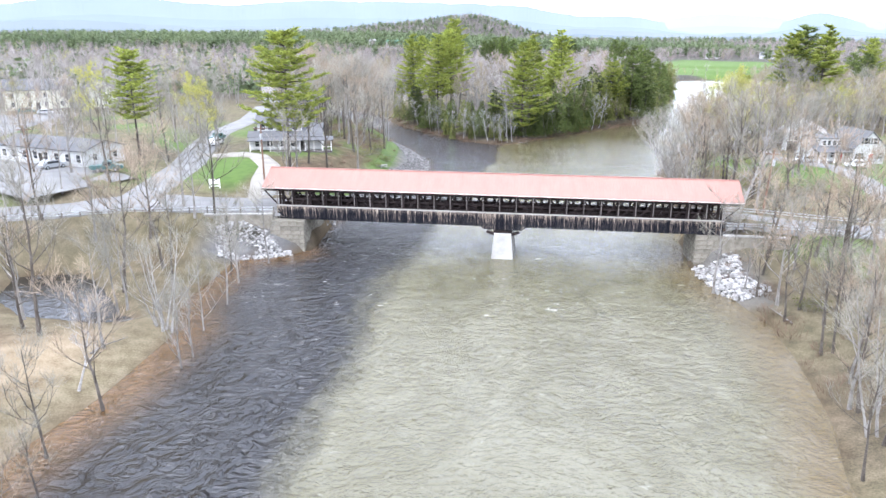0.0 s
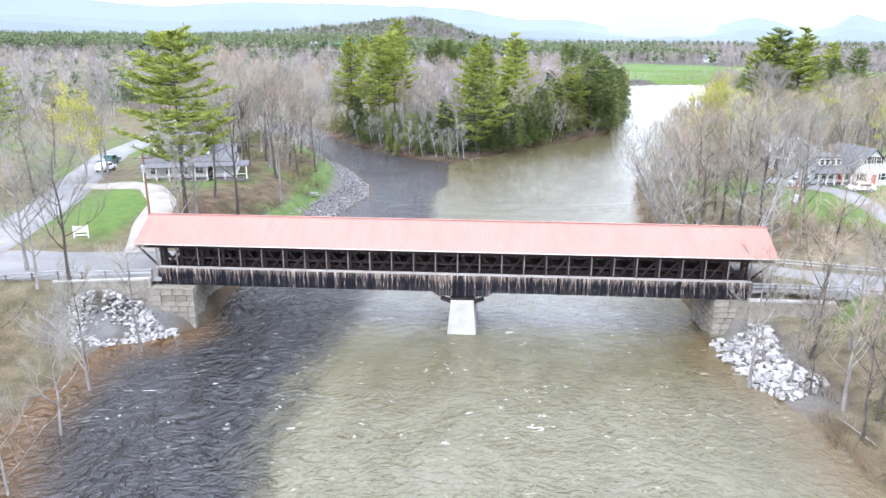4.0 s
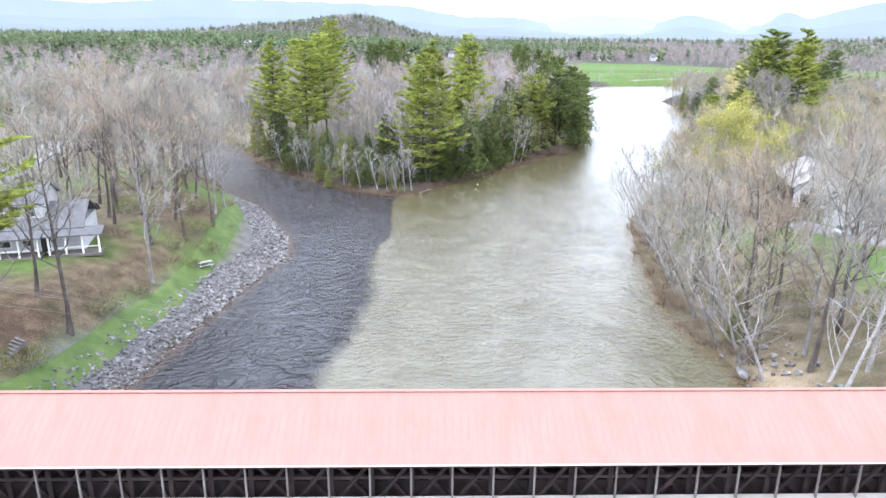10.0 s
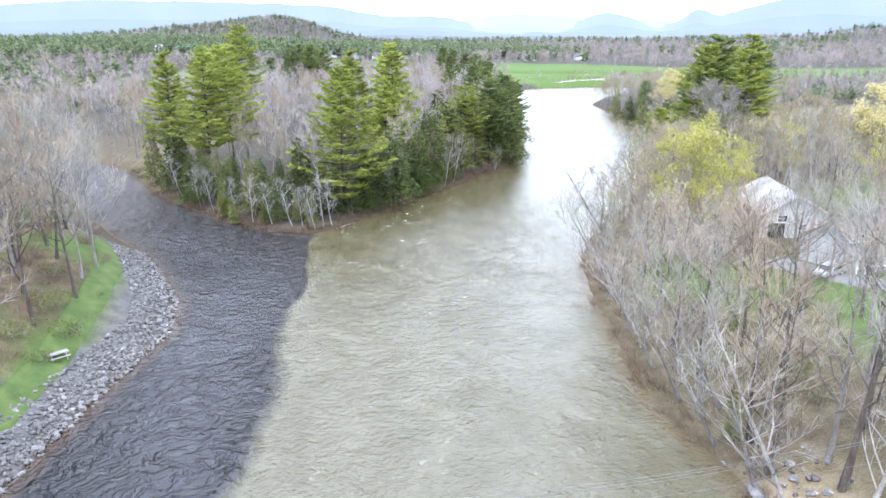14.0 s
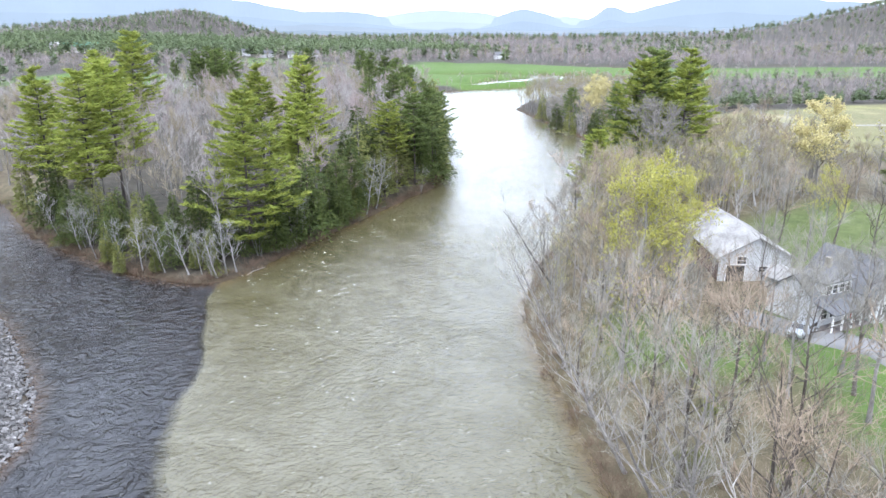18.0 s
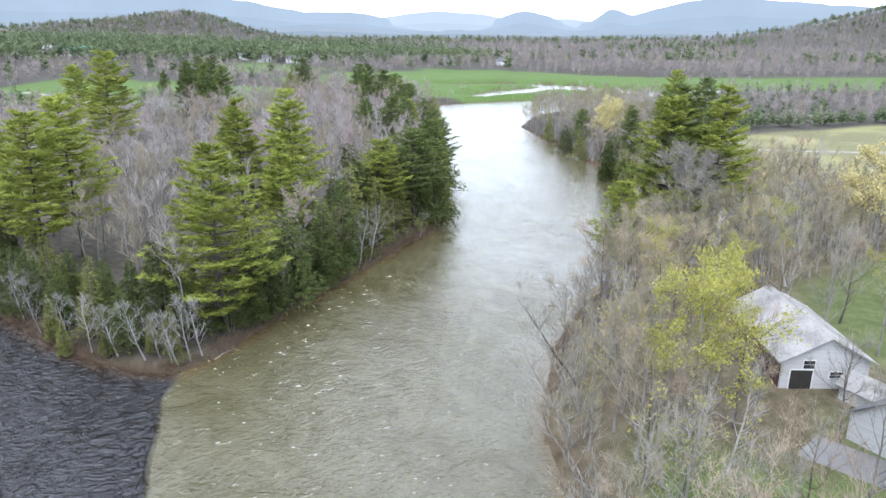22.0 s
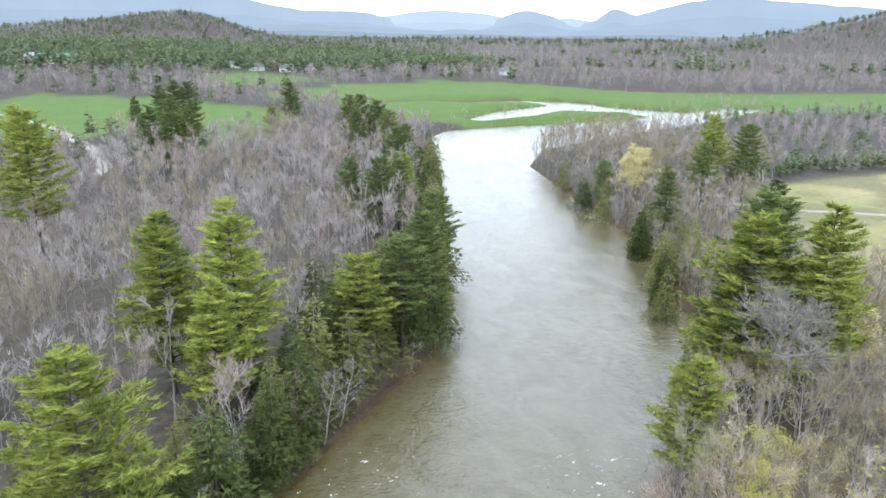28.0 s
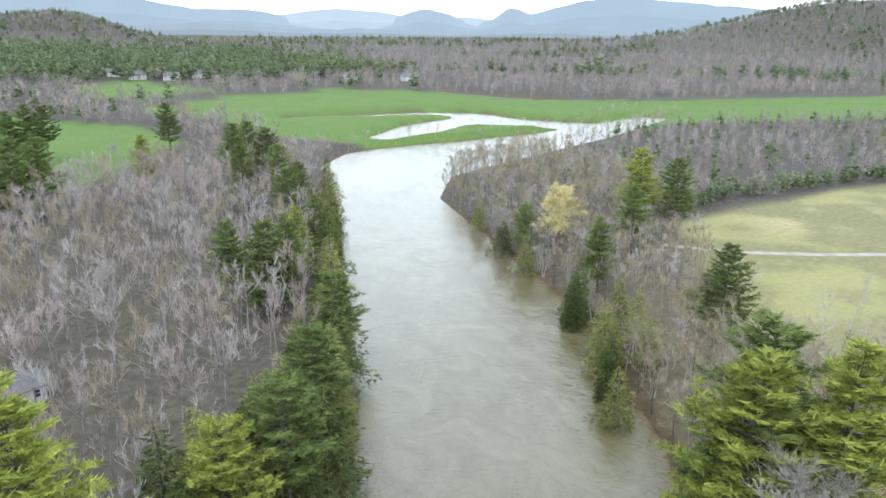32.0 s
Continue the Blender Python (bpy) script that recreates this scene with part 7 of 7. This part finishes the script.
car(75.6, 148.2, 200, M_CAR_SILVER, "silver car parked on the farmhouse drive")
car(83.5, 142.2, 170, M_CAR_WHITE, "white car parked before the farmhouse")
car(-58.5, 118.5, 20, M_CAR_GREEN, "dark teal pickup truck in the car park", "pickup_truck")
car(-70, 122, 60, M_CAR_SILVER, "grey car in the car park")
car(-52, 156, 80, M_CAR_WHITE, "white van parked beside the side road")
car(-54, 163, 80, M_CAR_GREEN, "dark pickup truck beside the side road", "pickup_truck")
car(-118, 205, 10, M_CAR_SILVER, "silver car by the cream house")
car(-126, 209, 15, M_CAR_GREEN, "dark car by the cream house")
drape("car_park", [(-57, 108), (-66, 113), (-84, 122), (-110, 150), (-122, 205)], 9.0, 0.05, M_ASPHALT, "pale worn asphalt car park")
drape("driveway", [(72, 98), (74, 115), (78, 130), (80, 142), (76, 149), (73, 156)], 2.3, 0.06, M_ASPHALT, "grey asphalt farm drive")
drape("track", [(190, 316), (203, 300), (219, 289), (238, 279), (280, 262)], 1.3, 0.06, M_GRAVEL, "pale gravel track across the field")


drape("grass_strip", GRASS_STRIP, 1.3, 0.22, M_GRASS, "narrow mown green grass strip above the rocks", follow=True)
drape("track", FAR_TRACK, 2.6, 0.08, M_GRAVEL, "pale gravel farm track beside the green field")


# ---- poles and wires ----
def utility_pole(x, y, top, turn, label, lean=0.0):
    z = height_at(x, y)
    t = thing("utility_pole", pose(x, y, z, 0, lean, turn), label, "utility pole")
    part("shaft", cyl((0, 0), 0.17, 0.11, -0.5, top - z, 9), M_POLE, t)
    part("crossarm", box(-1.2, 1.2, 0.12, 0.24, top - z - 0.75, top - z - 0.61), M_POLE, t)
    for dx in (-1.05, -0.4, 0.4, 1.05):
        part("insulator", cyl((dx, 0.18), 0.05, 0.04, top - z - 0.61, top - z - 0.43, 6), M_TRIM, t)
    part("transformer", cyl((0, -0.38), 0.24, 0.24, top - z - 2.4, top - z - 1.5, 10), M_STEEL, t)
    return t


utility_pole(-30.4, 115.2, 16.0, 8, "brown wooden utility pole beside the gravel drive")
utility_pole(49.3, 105.6, 13.8, 8, "leaning brown wooden utility pole by the road", 3)
utility_pole(92, 100, 14.0, 4, "brown wooden utility pole by the road")
utility_pole(-68, 112, 16.0, 20, "brown wooden utility pole by the car park")


def cable(a, b, sag, r=0.009):
    a, b = Vector(a), Vector(b)
    c = Build(1)
    pts = [a.lerp(b, i / 24) - Vector((0, 0, sag * 4 * (i / 24) * (1 - i / 24))) for i in range(25)]
    c.tube(pts, [r] * 25, 5)
    ob = new("overhead_wire", mesh_from("overhead_wire", *c.arrays(), mats=[M_WIRE], smooth=True))
    tagged(ob, "thin grey overhead wire strung between poles", "wire", "overhead wires")


for dx, dz, sag in ((-1.0, -0.5, 4.3), (0.4, -0.5, 4.6), (1.0, -0.5, 4.1), (0.1, -2.4, 3.4)):
    cable((-30.4 + dx, 115.2, 16 + dz), (49.3 + dx, 105.8, 13.8 + dz), sag)
    cable((49.3 + dx, 105.8, 13.8 + dz), (92 + dx, 100.2, 14 + dz), 1.0)
    cable((-30.4 + dx, 115.2, 16 + dz), (-68 + dx, 112.2, 16 + dz), 0.9)

# ---- small things ----
pt = thing("picnic_table", pose(-14.1, 152.4, height_at(-14.1, 152.4) + 0.12, 0, 0, 32), "weathered grey wooden picnic table on the grassy bank", "picnic table")
for i in range(5):
    part("top_board", box(-0.98, 0.98, -0.4 + i * 0.162, -0.25 + i * 0.162, 0.72, 0.77), M_TABLE, pt)
for y in (-0.82, 0.58):
    part("bench_board", box(-0.98, 0.98, y, y + 0.25, 0.42, 0.47), M_TABLE, pt)
for x in (-0.68, 0.68):
    part("leg", beam((x, -0.62, 0), (x, -0.2, 0.72), 0.09, 0.05), M_TABLE, pt)
    part("leg", beam((x, 0.62, 0), (x, 0.2, 0.72), 0.09, 0.05), M_TABLE, pt)
    part("crossbar", box(x - 0.03, x + 0.03, -0.8, 0.8, 0.34, 0.42), M_TABLE, pt)
fp = thing("fire_ring", pose(-11.9, 154.6, height_at(-11.9, 154.6)), "small ring of stones on the grass by the table", "fire ring")
for i in range(9):
    a = 6.283 * i / 9
    ob = new("stone", ROCK_MESHES[i % 8])
    ob.parent = fp
    ob.matrix_local = pose(0.55 * math.cos(a), 0.55 * math.sin(a), 0.1, 0, 0, 40 * i) @ Matrix.Diagonal((0.35, 0.35, 0.35, 1))
sg = thing("sign_board", pose(-37.5, 111.2, height_at(-37.5, 111.2), 0, 0, 10), "small white framed sign on the lawn", "sign")
for x in (-0.8, 0.8):
    part("post", box(x - 0.07, x + 0.07, -0.07, 0.07, -0.2, 1.6), M_TRIM, sg)
part("panel", box(-0.73, 0.73, -0.03, 0.03, 0.7, 1.5), M_TRIM, sg)
part("lower_rail", box(-0.73, 0.73, -0.03, 0.03, 0.3, 0.42), M_TRIM, sg)
st = thing("timber_steps", pose(-24.2, 122.5, height_at(-24.2, 122.5) - 0.3, 0, 0, -40), "weathered timber steps down the grassy bank", "steps")
for i in range(8):
    part("tread", box(-0.75, 0.75, -0.3 * i - 0.3, -0.3 * i, 1.3 - 0.17 * i - 0.12, 1.3 - 0.17 * i), M_POST, st)
for x in (-0.8, 0.8):
    part("stringer", beam((x, 0, 1.22), (x, -2.4, -0.1), 0.06, 0.24), M_POST, st)
bz_ = thing("white_marker_post", pose(-28.6, 113.0, height_at(-28.6, 113.0)), "short white marker post beside the drive", "post")
part("post", box(-0.08, 0.08, -0.08, 0.08, -0.2, 1.4, 0.01), M_TRIM, bz_)
part("cap", box(-0.11, 0.11, -0.11, 0.11, 1.4, 1.48, 0.02), M_TRIM, bz_)
# fallen branches on the muddy bank
for x, y, tn, ln in ((46, 111, 20, 5), (50, 113, -30, 4), (-33, 60, 60, 4), (-35, 70, 10, 3), (38, 70, 100, 4), (20, 203.6, 40, 4)):
    c = Build(int(x) + 400)
    pts = [Vector((0, 0, 0.1)), Vector((ln * 0.4, 0.15, 0.3)), Vector((ln, -0.1, 0.25))]
    c.tube(pts, [0.1, 0.07, 0.02], 5)
    for k in range(5):
        p = pts[1].lerp(pts[2], k / 5)
        c.tube([p, p + Vector((0.5, (-1) ** k * 0.7, 0.4))], [0.03, 0.008], 3)
    ob = new("fallen_branch", mesh_from("fallen_branch", *c.arrays(), mats=[M_BARK]))
    ob.matrix_world = pose(x, y, height_at(x, y), 0, 0, tn)
    tagged(ob, "bare fallen branch lying on the bank", "branch", "fallen branches")
